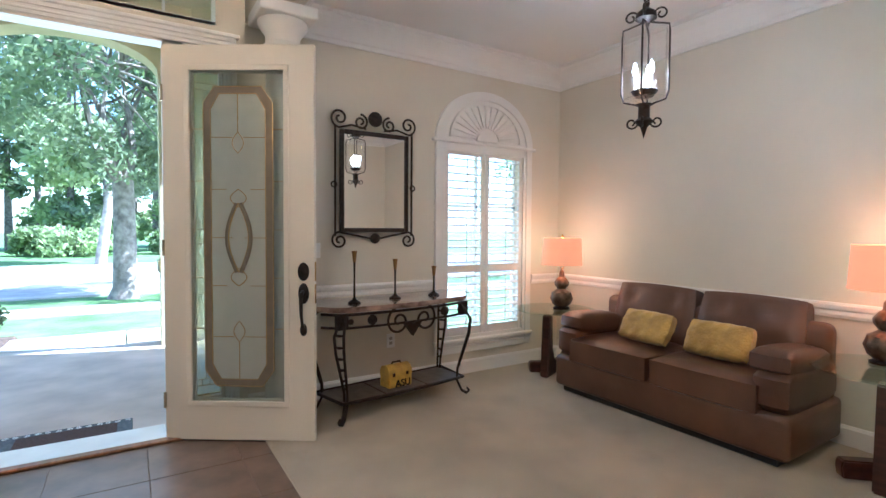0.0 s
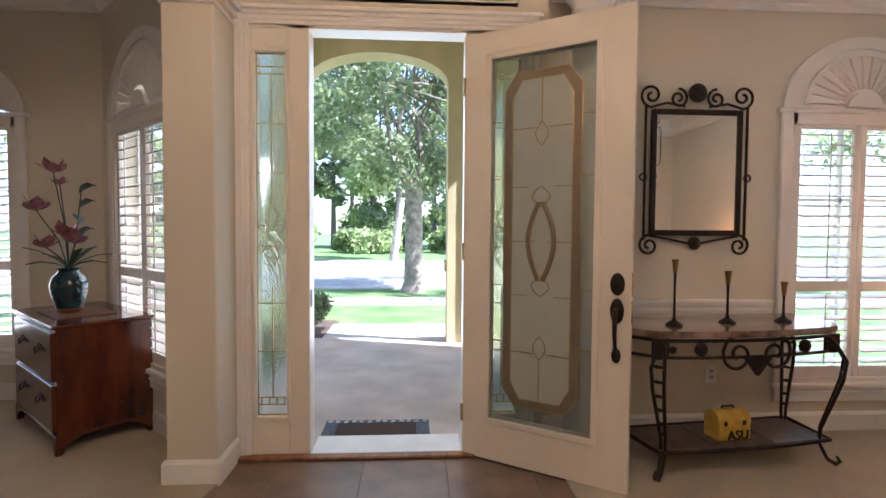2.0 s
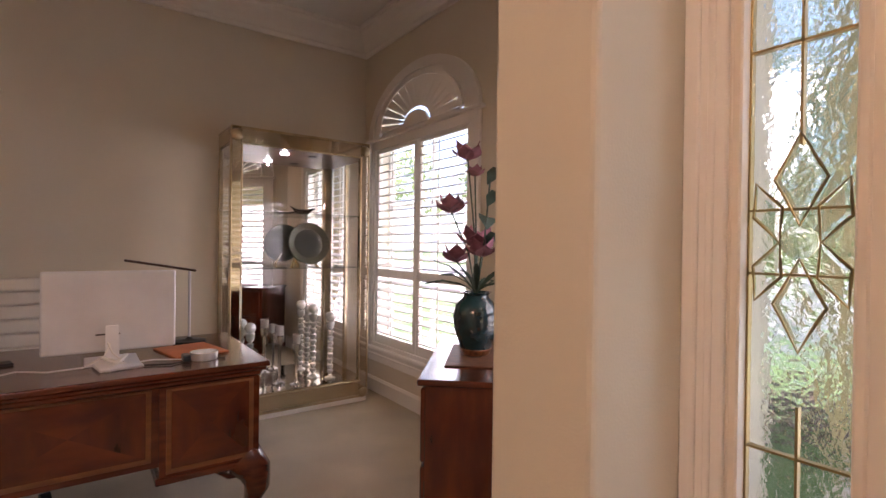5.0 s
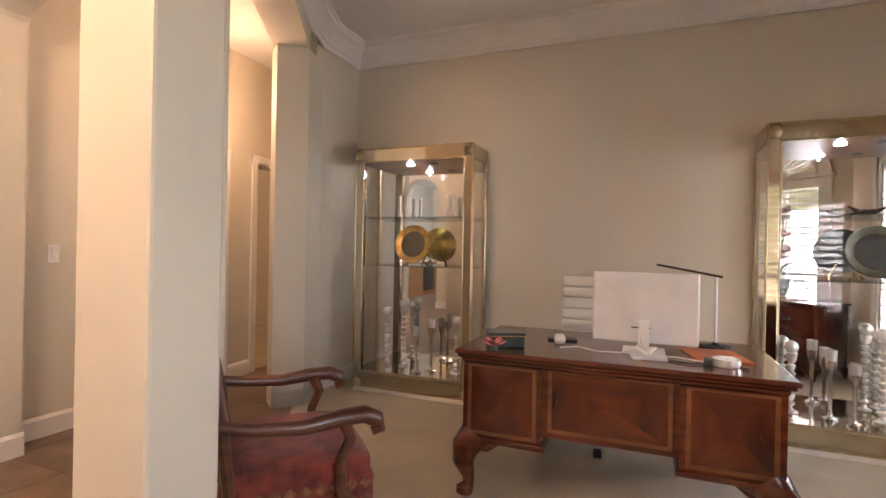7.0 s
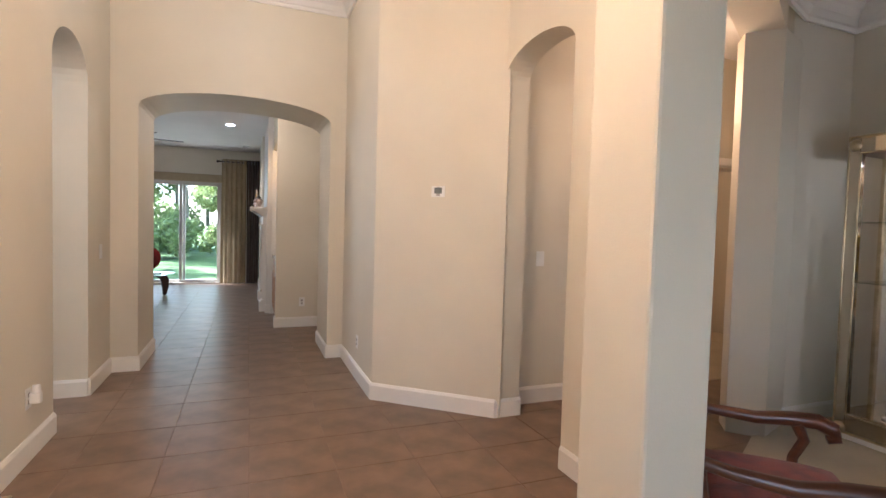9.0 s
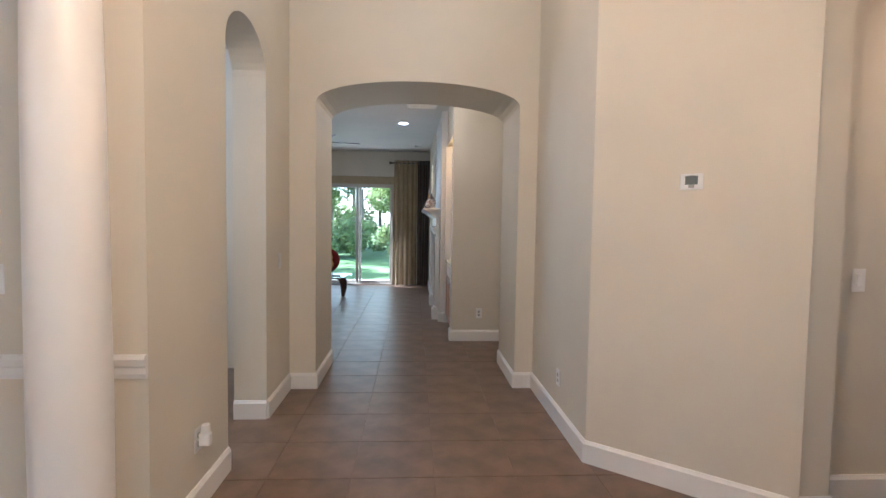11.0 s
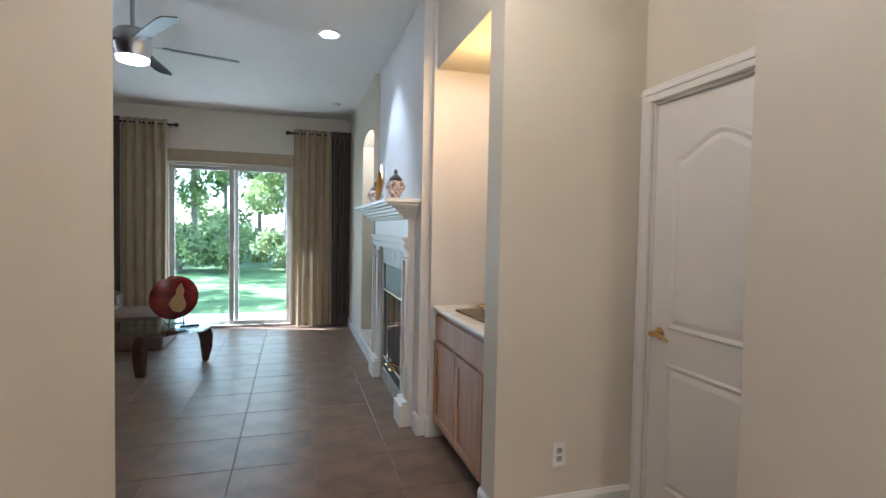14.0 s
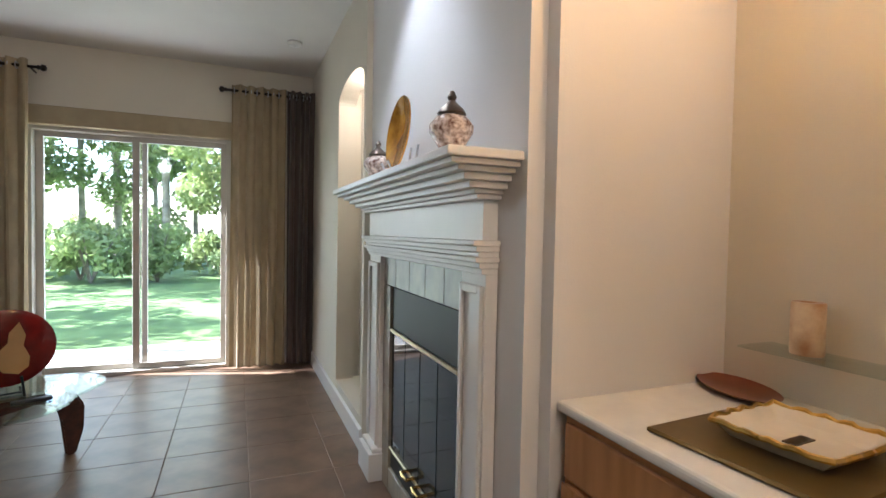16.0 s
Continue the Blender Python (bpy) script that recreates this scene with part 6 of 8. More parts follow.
for y0, y1 in ((-0.68, -0.525), (0.58, 0.67)):
    for k in range(4):
        part("tile", B(0.0, 0.022, y0 + 0.002, y1 - 0.002, k * 0.28 + 0.002, (k + 1) * 0.28 - 0.001, bevel=0.003), STONETILE, surround)
fb = thing("firebox", "black firebox with smoked glass doors and brass trim", "fireplace insert", -0.378, -10.1, 0)
fb.scale = (1.0, 0.80, 0.992)
part("hood_panel", B(-0.02, 0.008, -0.525, 0.578, 0.89, 1.118, bevel=0.004), BLACKMETAL, fb)
part("lower_panel", B(-0.02, 0.008, -0.525, 0.578, 0.13, 0.235, bevel=0.004), BLACKMETAL, fb)
part("liner", B(-0.5, -0.05, -0.525, 0.578, 0.02, 0.04), BLACK, fb)
part("top_trim", B(0.008, 0.022, -0.52, 0.573, 0.872, 0.892, bevel=0.004), PEWTER, fb, "polished metal trim strip")
for k, (y0, y1) in enumerate(((-0.515, -0.245), (-0.24, 0.026), (0.030, 0.296), (0.30, 0.57))):
    gd = part("glass_door", B(0.0, 0.008, y0, y1, 0.24, 0.87), FIREGLASS, fb)
    part("door_edge", B(0.002, 0.010, y1 - 0.002, y1, 0.24, 0.87), BLACKMETAL, gd)
part("bottom_trim", B(0.008, 0.020, -0.52, 0.573, 0.232, 0.246, bevel=0.003), PEWTER, fb)
for y in (-0.08, 0.12):
    part("pull_handle", tube([(0.01, y - 0.05, 0.25), (0.05, y - 0.05, 0.25), (0.055, y, 0.25), (0.05, y + 0.05, 0.25), (0.01, y + 0.05, 0.25)], 0.009, 8), BRASS, fb, "brass and ivory pull handle", smooth=True)
for k in range(4):
    part("tile", B(0.0, 0.022, -0.523 + k * 0.275, -0.523 + (k + 1) * 0.275 - 0.003, 0.002, 0.128, bevel=0.003), STONETILE, surround)


def jar(x, y, s):
    t = thing("lidded_jar", "mottled brown and white urn with a pewter lid", "jar", x, y, 1.6475, group="pair of urns on the mantel")
    part("vessel", lathe([(0.0, 0), (0.042 * s, 0), (0.045 * s, 0.012 * s), (0.034 * s, 0.022 * s), (0.05 * s, 0.045 * s), (0.082 * s, 0.095 * s), (0.083 * s, 0.12 * s), (0.06 * s, 0.15 * s), (0.045 * s, 0.158 * s)], 32), JAR, t, smooth=True)
    part("lid", lathe([(0.052 * s, 0.157 * s), (0.055 * s, 0.165 * s), (0.046 * s, 0.18 * s), (0.024 * s, 0.20 * s), (0.012 * s, 0.212 * s), (0.018 * s, 0.225 * s), (0.01 * s, 0.245 * s), (0, 0.252 * s)], 28), PEWT, t, "pewter lid with a finial", smooth=True)


jar(-0.25, -9.49, 0.90)
jar(-0.25, -10.42, 0.85)
pl = thing("display_plate", "amber glass plate on a small scrolled stand", "plate", -0.25, -9.98, 1.6475)
mm = Matrix.Translation((0, 0, 0.165)) @ Matrix.Rotation(radians(84), 4, "Y")
part("plate_dish", lathe([(0, 0.0), (0.06, 0.002), (0.11, 0.016), (0.155, 0.032), (0.155, 0.038), (0.11, 0.022), (0.06, 0.008), (0, 0.006)], 40, m=mm), AMBER, pl, "swirled amber glass plate", smooth=True)
for y in (-0.045, 0.045):
    part("stand_scroll", tube([(0.09, y, 0.045), (0.075, y, 0.012), (0.02, y, 0.008), (-0.03, y, 0.03), (-0.04, y, 0.12)], 0.006, 8), SILVER, pl, "clear scrolled stand", smooth=True)
sp = thing("floor_speaker", "black floor speaker in the wall recess", "speaker", -0.60, -11.35, 0.201)
part("cabinet_box", B(-0.12, 0.12, -0.11, 0.11, 0, 0.55, bevel=0.01), BLACK, sp)
part("grille", B(0.12, 0.13, -0.10, 0.10, 0.02, 0.53, bevel=0.004), mat("speaker_cloth", (0.012, 0.012, 0.012), 0.9, bump=0.4, bump_scale=300), sp)

# ---- family room ----
sl = thing("sliding_door", "white framed sliding glass door to the patio", "door", 1.295, -13.45, 0, kind="structure")
bm = bmesh.new()
for x0, x1 in ((-0.845, -0.79), (0.79, 0.845)):
    box(bm, x0, x1, -0.14, 0.01, 0.0, 2.32, bevel=0.004)
box(bm, -0.79, 0.79, -0.14, 0.01, 2.26, 2.32, bevel=0.004)
box(bm, -0.79, 0.79, -0.14, 0.02, 0.0, 0.035, bevel=0.004)
part("frame", bm, SASHTAN, sl)
for x0, x1, y in ((-0.79, 0.03, -0.05), (-0.09, 0.79, -0.10)):
    bm = bmesh.new()
    for a, b in ((x0, x0 + 0.05), (x1 - 0.06, x1)):
        box(bm, a, b, y - 0.018, y + 0.018, 0.035, 2.26, bevel=0.003)
    for a, b in ((0.035, 0.09), (2.21, 2.26)):
        box(bm, x0 + 0.05, x1 - 0.06, y - 0.017, y + 0.017, a, b, bevel=0.003)
    s2 = part("sash", bm, SASHTAN, sl)
    part("pane", B(x0 + 0.05, x1 - 0.06, y - 0.003, y + 0.003, 0.09, 2.21), GLASS, s2).visible_shadow = False
single("window_cornice", B(0.25, 2.45, -13.448, -13.36, 2.29, 2.46, bevel=0.012, seg=2), CORNICE, "tan fabric shade box over the sliding door", "cornice")


def curtain(name, x0, x1, y, folds, material, label, amp=0.035):
    n = folds * 10
    bm = bmesh.new()
    rows = []
    for z in (0.02, 0.5, 1.2, 2.0, 2.6, 2.82):
        k = 1.0 + 0.25 * (1 - z / 2.8)
        rows.append([bm.verts.new((x0 + (x1 - x0) * i / n + 0.008 * math.sin(i * 0.9 + z), y + amp * k * math.sin(2 * math.pi * folds * i / n) + 0.008 * math.sin(i * 0.37 + z * 2), z)) for i in range(n + 1)])
    for a, b in zip(rows, rows[1:]):
        for i in range(n):
            bm.faces.new((a[i], a[i + 1], b[i + 1], b[i]))
    t = thing(name, label, "curtain")
    part("cloth", bm, material, t, smooth=True)
    for i in range(folds * 2):
        x = x0 + (x1 - x0) * (i + 0.5) / (folds * 2)
        part("grommet", tube([(x, y + 0.028 * math.cos(2 * math.pi * k / 12), 2.76 + 0.028 * math.sin(2 * math.pi * k / 12)) for k in range(12)], 0.005, 6, closed=True), STEEL, t)
    return t


curtain("sheer_curtain", -0.06, 0.46, -13.30, 5, SHEER, "sheer tan grommet curtain beside the sliding door")
curtain("dark_curtain", -0.34, -0.07, -13.30, 4, DRAPE, "dark brown grommet curtain gathered at the wall")
curtain("sheer_curtain", 2.06, 2.60, -13.30, 5, SHEER, "sheer tan grommet curtain behind the leather sofa")
curtain("dark_curtain", 2.61, 3.25, -13.30, 6, DRAPE, "dark brown grommet curtain behind the leather sofa")
for x0, x1, e in ((-0.40, 0.50, 1), (2.0, 3.4, -1)):
    rod = thing("curtain_rod", "black metal curtain rod with ball finial", "curtain rod")
    part("rod", tube([(x0, -13.30, 2.76), (x1, -13.30, 2.76)], 0.013, 8), BRONZE, rod, smooth=True)
    fx = x1 if e > 0 else x0
    part("finial", lathe([(0.013, 0), (0.022, 0.01), (0.014, 0.02), (0.03, 0.04), (0.026, 0.062), (0, 0.075)], 14, m=Matrix.Translation((fx, -13.30, 2.76)) @ Matrix.Rotation(radians(90 * e), 4, "Y")), BRONZE, rod, smooth=True)
    part("bracket", tube([(fx - 0.05 * e, -13.30, 2.76), (fx - 0.05 * e, -13.40, 2.75), (fx - 0.05 * e, -13.448, 2.75)], 0.008, 6), BRONZE, rod)

fan = thing("ceiling_fan", "brushed nickel ceiling fan with dark blades and a lit bowl", "ceiling fan", 1.50, -9.73, 0)
part("downrod", lathe([(0.06, FAM), (0.05, FAM - 0.05), (0.014, FAM - 0.06), (0.014, FAM - 0.30), (0.03, FAM - 0.31)], 20), STEEL, fan, smooth=True)
part("motor_housing", lathe([(0.03, 2.74), (0.09, 2.73), (0.115, 2.70), (0.115, 2.60), (0.10, 2.57), (0.10, 2.545)], 32), STEEL, fan, smooth=True)
part("light_bowl", lathe([(0.098, 2.545), (0.095, 2.525), (0.06, 2.515), (0, 2.512)], 32), CANLIGHT, fan, "frosted lit bowl", smooth=True).visible_shadow = False
for k in range(5):
    a = 2 * math.pi * k / 5 + 0.873
    m = Matrix.Rotation(a, 4, "Z") @ Matrix.Rotation(radians(12), 4, "X")
    bm = prism([(0.17, -0.055), (0.60, -0.07), (0.66, -0.055), (0.67, 0.03), (0.62, 0.06), (0.17, 0.045)], 0.008, None, Matrix.Rotation(radians(-90), 4, "X"))
    bmesh.ops.transform(bm, matrix=Matrix.Translation((0, 0, 2.645)) @ m, verts=bm.verts)
    part("fan_blade", bm, GREENBLADE, fan, "dark glossy fan blade")
    bm = B(0.10, 0.22, -0.02, 0.02, -0.012, -0.004, bevel=0.003)
    bmesh.ops.transform(bm, matrix=Matrix.Translation((0, 0, 2.645)) @ m, verts=bm.verts)
    part("blade_arm", bm, STEEL, fan)


def can_light(x, y, z):
    t = thing("recessed_light", "round recessed ceiling light with a white trim", "ceiling light", x, y, z)
    part("trim_ring", lathe([(0.07, -0.001), (0.095, -0.001), (0.093, -0.010), (0.075, -0.008)], 32), WHITEP, t, smooth=True)
    part("lens", lathe([(0, -0.014), (0.068, -0.013), (0.070, -0.009)], 28), CANLIGHT, t, "lit lens").visible_shadow = False


can_light(0.19, -10.15, FAM)
can_light(-0.80, -8.65, 2.52)


def vent(x, y, z, w, dd):
    t = thing("ceiling_vent", "white louvred air vent in the ceiling", "vent", x, y, z)
    # black sheet stands in for the shade of the duct behind the slats
    part("backing", B(-w / 2 + 0.02, w / 2 - 0.02, -dd / 2 + 0.02, dd / 2 - 0.02, -0.004, -0.001), BLACK, t)
    bm = bmesh.new()
    for a, b, c, e in ((-w / 2, w / 2, -dd / 2, -dd / 2 + 0.025), (-w / 2, w / 2, dd / 2 - 0.025, dd / 2), (-w / 2, -w / 2 + 0.025, -dd / 2 + 0.025, dd / 2 - 0.025), (w / 2 - 0.025, w / 2, -dd / 2 + 0.025, dd / 2 - 0.025)):
        box(bm, a, b, c, e, -0.014, 0, bevel=0.003)
    part("frame", bm, WHITEP, t)
    n = int((dd - 0.05) / 0.02)
    for i in range(n):
        y2 = -dd / 2 + 0.025 + (i + 0.5) * (dd - 0.05) / n
        part("slat", B(-w / 2 + 0.025, w / 2 - 0.025, -0.0085, 0.0085, -0.0008, 0.0008, m=pose(0, y2, -0.009, 35)), WHITEP, t)


vent(-0.09, -8.95, FAM, 0.42, 0.22)
vent(-2.6, -3.62, 3.05, 0.55, 0.40)
sd = thing("smoke_detector", "round white smoke detector on the ceiling", "smoke detector", -0.05, -12.5, FAM)
part("casing", lathe([(0.06, 0), (0.062, -0.015), (0.05, -0.03), (0, -0.034)], 24), WHITEP, sd, smooth=True)
part("test_button", lathe([(0.012, -0.03), (0.012, -0.038), (0, -0.039)], 12), WHITEP, sd)

# taupe sofa by the back wall
fs = thing("leather_sofa", "taupe leather corner sofa by the curtains", "sofa", 3.05, -11.9, 0)
part("base", B(-0.58, 0.62, -1.05, 1.25, 0.0, 0.30, bevel=0.04, seg=3), GREYLEATHER, fs, smooth=True)
for k in range(3):
    part("seat_cushion", cushion(0.86, 0.74, 0.20, 0.35, 12, m=Matrix.Translation((-0.15, -0.64 + 0.75 * k, 0.38))), GREYLEATHER, fs, smooth=True)
    part("back_cushion", cushion(0.5, 0.74, 0.22, 0.4, 12, m=Matrix.Translation((0.36, -0.64 + 0.75 * k, 0.62)) @ Matrix.Rotation(radians(72), 4, "Y")), GREYLEATHER, fs, smooth=True)
part("arm", cushion(1.1, 0.24, 0.36, 0.4, 12, m=Matrix.Translation((0.02, -1.12, 0.44))), GREYLEATHER, fs, smooth=True)
part("back_frame", B(0.45, 0.66, -1.05, 1.25, 0.1, 0.78, bevel=0.06, seg=3), GREYLEATHER, fs, smooth=True)
ot = thing("leather_ottoman", "taupe leather ottoman seat beside the coffee table", "ottoman", 2.30, -12.60, 0)
part("base", B(-0.42, 0.34, -0.40, 0.40, 0.0, 0.26, bevel=0.03, seg=3), GREYLEATHER, ot, smooth=True)
part("seat_cushion", cushion(0.76, 0.80, 0.18, 0.35, 12, m=Matrix.Translation((-0.04, 0, 0.33))), GREYLEATHER, ot, smooth=True)
single("throw_pillow", cushion(0.46, 0.42, 0.16, 0.7, 14), REDFAB, "bright red square pillow on the leather sofa", "pillow", smooth=True, m=pose(2.66, -12.25, 0.63, 62, 0, 130))

# biomorphic glass coffee table
ct = thing("coffee_table", "glass coffee table with curved dark wood legs", "coffee table", 1.72, -11.50, 0)
outl = []
for i in range(48):
    a = 2 * math.pi * i / 48
    r = 0.50 + 0.09 * math.cos(3 * a + 0.5)
    outl.append((1.15 * r * math.cos(a), 0.85 * r * math.sin(a)))
bm = sheet(outl, 0.405, 0.421)
part("tabletop", bm, TABLEGLASS, ct, "thick clear glass top with a rounded triangle outline")
for k, (rot, mx) in enumerate(((200, 1), (75, -1))):
    out = [(0.0, 0.0), (0.05, 0.0), (0.075, 0.22), (0.10, 0.31), (0.18, 0.345), (0.40, 0.30), (0.52, 0.31), (0.55, 0.36), (0.50, 0.40), (0.10, 0.402), (0.0, 0.38), (-0.045, 0.30), (-0.04, 0.15)]
    bm = prism([(0.42 - x, z) for x, z in out], 0.085, None, pose(0, -0.042, 0))
    bmesh.ops.bevel(bm, geom=bm.edges[:], offset=0.010, segments=2, affect="EDGES")
    bmesh.ops.transform(bm, matrix=Matrix.Rotation(radians(rot), 4, "Z"), verts=bm.verts)
    part("curved_leg", bm, DARKWOOD, ct, smooth=True)
gd = thing("art_glass_disc", "round red and amber art glass disc on a stand", "art glass", 1.61, -11.5, 0.421, 25)
mm = Matrix.Translation((0, 0, 0.27)) @ Matrix.Rotation(radians(82), 4, "X")
part("disc", lathe([(0, -0.02), (0.10, -0.014), (0.20, 0.0), (0.23, 0.014), (0.225, 0.022), (0.19, 0.010), (0.10, -0.004), (0, -0.010)], 48, m=mm), REDGLASS, gd, "dark red swirled glass", smooth=True)
flame = [(0.0, -0.15), (0.07, -0.13), (0.11, -0.06), (0.085, 0.0), (0.05, 0.04), (0.045, 0.10), (0.0, 0.16), (-0.03, 0.08), (-0.02, 0.02), (-0.05, -0.05), (-0.045, -0.11)]
for s in (1, -1):
    bm = prism(flame, 0.004, None, Matrix.Translation((-0.05, 0.022 * s, 0.27)) @ Matrix.Rotation(radians(-8), 4, "X"))
    part("flame_inlay", bm, SAND, gd, "sandy amber flame inlay")
for x in (-0.07, 0.07):
    part("stand_prong", tube([(x, -0.10, 0.02), (x, -0.07, 0.006), (x, 0.06, 0.006), (x * 0.8, 0.06, 0.12)], 0.007, 8), BLACKMETAL, gd, smooth=True)
part("stand_bar", tube([(-0.07, -0.02, 0.008), (0.07, -0.02, 0.008)], 0.006, 8), BLACKMETAL, gd)
single("remote_control", B(-0.09, 0.09, -0.022, 0.022, 0, 0.018, bevel=0.006), BLACK, "black remote control on the glass table", "remote control", m=pose(1.45, -11.35, 0.4215, 0, 0, 20))

# kitchen beyond the small arch
kc = thing("kitchen_cabinet", "wooden kitchen cabinet run with a dark oven", "cabinet", 4.0, -6.55, 0)
part("body", B(-1.5, 1.4, -0.33, 0.30, 0.0, 0.88, bevel=0.006), MAPLE, kc)
part("worktop", B(-1.52, 1.42, -0.34, 0.33, 0.88, 0.92, bevel=0.006), COUNTER, kc)
part("oven_front", B(-0.6, 0.1, 0.30, 0.325, 0.12, 0.84, bevel=0.006), BLACK, kc)

# ---- study ----


def file_chest():
    """Two-drawer cherry chest; local -y is its front."""
    t = thing("file_chest", "cherry two-drawer chest with bracket feet and dark pulls", "chest", -2.075, 0.53, 0.011, -42)
    W2, D2 = 0.465, 0.265
    part("carcass", B(-W2 + 0.015, W2 - 0.015, -D2 + 0.015, D2, 0.10, 0.735, bevel=0.004), CHERRYV, t)
    bm = B(-W2 - 0.012, W2 + 0.012, -D2 - 0.012, D2 + 0.01, 0.735, 0.762, bevel=0.009, seg=3)
    part("top", bm, CHERRY, t, "polished cherry top with a moulded edge")
    bm = bmesh.new()
    for s in (-1, 1):
        for f in (-1, 1):
            x0, y0 = s * W2, f * D2
            out = [(0, 0), (0.035, 0), (0.05, 0.045), (0.10, 0.075), (0.14, 0.10), (0.0, 0.10)]
            prism([(x0 - s * a, z) for a, z in out], 0.025 * -f, bm, pose(0, y0, 0))
            prism([(a, z) for a, z in out], 0.025, bm, Matrix.Translation((x0 - (0.025 if s > 0 else 0), y0, 0)) @ Matrix.Rotation(radians(-90 * f), 4, "Z") if f > 0 else Matrix.Translation((x0 + (0 if s > 0 else 0.025), y0, 0)) @ Matrix.Rotation(radians(90), 4, "Z"))
    box(bm, -W2, W2, -D2, D2, 0.09, 0.115, bevel=0.004)
    part("bracket_foot", bm, CHERRY, t)
    for z0, z1 in ((0.125, 0.405), (0.425, 0.715)):
        dr = part("drawer", B(-W2 + 0.04, W2 - 0.04, -D2 - 0.004, -D2 + 0.02, z0, z1, bevel=0.005), CHERRYV, t)
        for x in (-0.19, 0.19):
            zc = (z0 + z1) / 2 + 0.03
            part("pull_plate", prism([(x - 0.05, zc), (x - 0.03, zc + 0.02), (x, zc + 0.026), (x + 0.03, zc + 0.02), (x + 0.05, zc), (x + 0.025, zc - 0.016), (x, zc - 0.024), (x - 0.025, zc - 0.016)], 0.003, None, pose(0, -D2 - 0.007, 0)), BRONZE, dr)
            part("pull", tube([(x - 0.035, -D2 - 0.010, zc), (x - 0.035, -D2 - 0.022, zc - 0.01), (x, -D2 - 0.026, zc - 0.032), (x + 0.035, -D2 - 0.022, zc - 0.01), (x + 0.035, -D2 - 0.010, zc)], 0.005, 6), BRONZE, dr, smooth=True)
    return t


file_chest()
single("placemat", B(-0.23, 0.23, -0.16, 0.16, 0, 0.006, bevel=0.002), mat("brown_mat", (0.16, 0.075, 0.04), 0.6, vary=0.15, scale=30), "brown leather mat on the chest", "placemat", m=pose(-2.07, 0.48, 0.774, 0, 0, -42))
vase = thing("flower_vase", "teal glazed vase with a copper band and pink flowers", "vase", -2.095, 0.45, 0.781)
part("vessel", lathe([(0, 0), (0.055, 0), (0.06, 0.008), (0.07, 0.03), (0.10, 0.12), (0.107, 0.18), (0.095, 0.23), (0.062, 0.262), (0.058, 0.275), (0.072, 0.29), (0.062, 0.29), (0.05, 0.27)], 36), TEAL, vase, smooth=True)
part("foot_band", lathe([(0.058, 0.002), (0.064, 0.006), (0.074, 0.03), (0.070, 0.034)], 36), COPPERG, vase, "copper foot band", smooth=True)
rngf = random.Random(8)
for k, (dx, dy, dz, sc) in enumerate(((-0.10, 0.02, 0.92, 0.085), (-0.20, 0.0, 0.67, 0.085), (-0.02, 0.02, 0.50, 0.10), (-0.13, -0.02, 0.43, 0.08), (0.06, -0.02, 0.46, 0.08), (-0.08, 0.05, 0.84, 0.05))):
    part("flower_stem", tube([(0, 0, 0.27), (dx * 0.3, dy * 0.3, 0.27 + (dz - 0.27) * 0.5), (dx, dy, dz)], 0.004, 6), LEAFD, vase)
    sc *= 1.05
    bm = bmesh.new()
    for i in range(7):
        a, up = 2 * math.pi * i / 7 + k, 0.35 + 0.5 * (i % 2)
        c, s = math.cos(a), math.sin(a)
        rows = []
        for f, w in ((0.0, 0.10), (0.35, 0.42), (0.7, 0.45), (1.0, 0.06)):
            r, z = sc * f * math.cos(up), sc * f * math.sin(up) + sc * 0.25 * f * f
            rows.append([bm.verts.new((dx + r * c - e * w * sc * s, dy + r * s + e * w * sc * c, dz + z - 0.10 * sc * abs(e))) for e in (-1, 0, 1)])
        for p, q in zip(rows, rows[1:]):
            for j in range(2):
                bm.faces.new((p[j], p[j + 1], q[j + 1], q[j]))
    part("flower", bm, PETAL, vase, "dusty pink silk flower", smooth=True)


def leaf_blade(parent, base, tip, width):
    a, b = Vector(base), Vector(tip)
    side = (b - a).cross(Vector((0.3, 0.2, 1))).normalized()
    bm = bmesh.new()
    rows = []
    for f, w in ((0, 0.1), (0.3, 0.85), (0.65, 0.9), (1, 0.05)):
        p = a.lerp(b, f) + Vector((0, 0, 0.03 * math.sin(math.pi * f)))
        rows.append([bm.verts.new(p - side * width * w), bm.verts.new(p - Vector((0, 0, 0.006))), bm.verts.new(p + side * width * w)])
    for p, q in zip(rows, rows[1:]):
        for j in range(2):
            bm.faces.new((p[j], p[j + 1], q[j + 1], q[j]))
    part("leaf", bm, LEAFD, parent, smooth=True)


part("leaf_stem", tube([(0, 0, 0.27), (0.05, 0.0, 0.5), (0.09, 0.0, 0.82)], 0.004, 6), LEAFD, vase)
for z, s in ((0.80, 0.10), (0.70, 0.09), (0.60, -0.02), (0.52, 0.08)):
    leaf_blade(vase, (0.07, 0, z - 0.02), (0.07 + s, 0.02, z + 0.03), 0.05)
for k in range(9):
    a = k * 0.7
    leaf_blade(vase, (0, 0, 0.29), (0.24 * math.cos(a), 0.24 * math.sin(a), 0.33 + 0.05 * (k % 3)), 0.018)


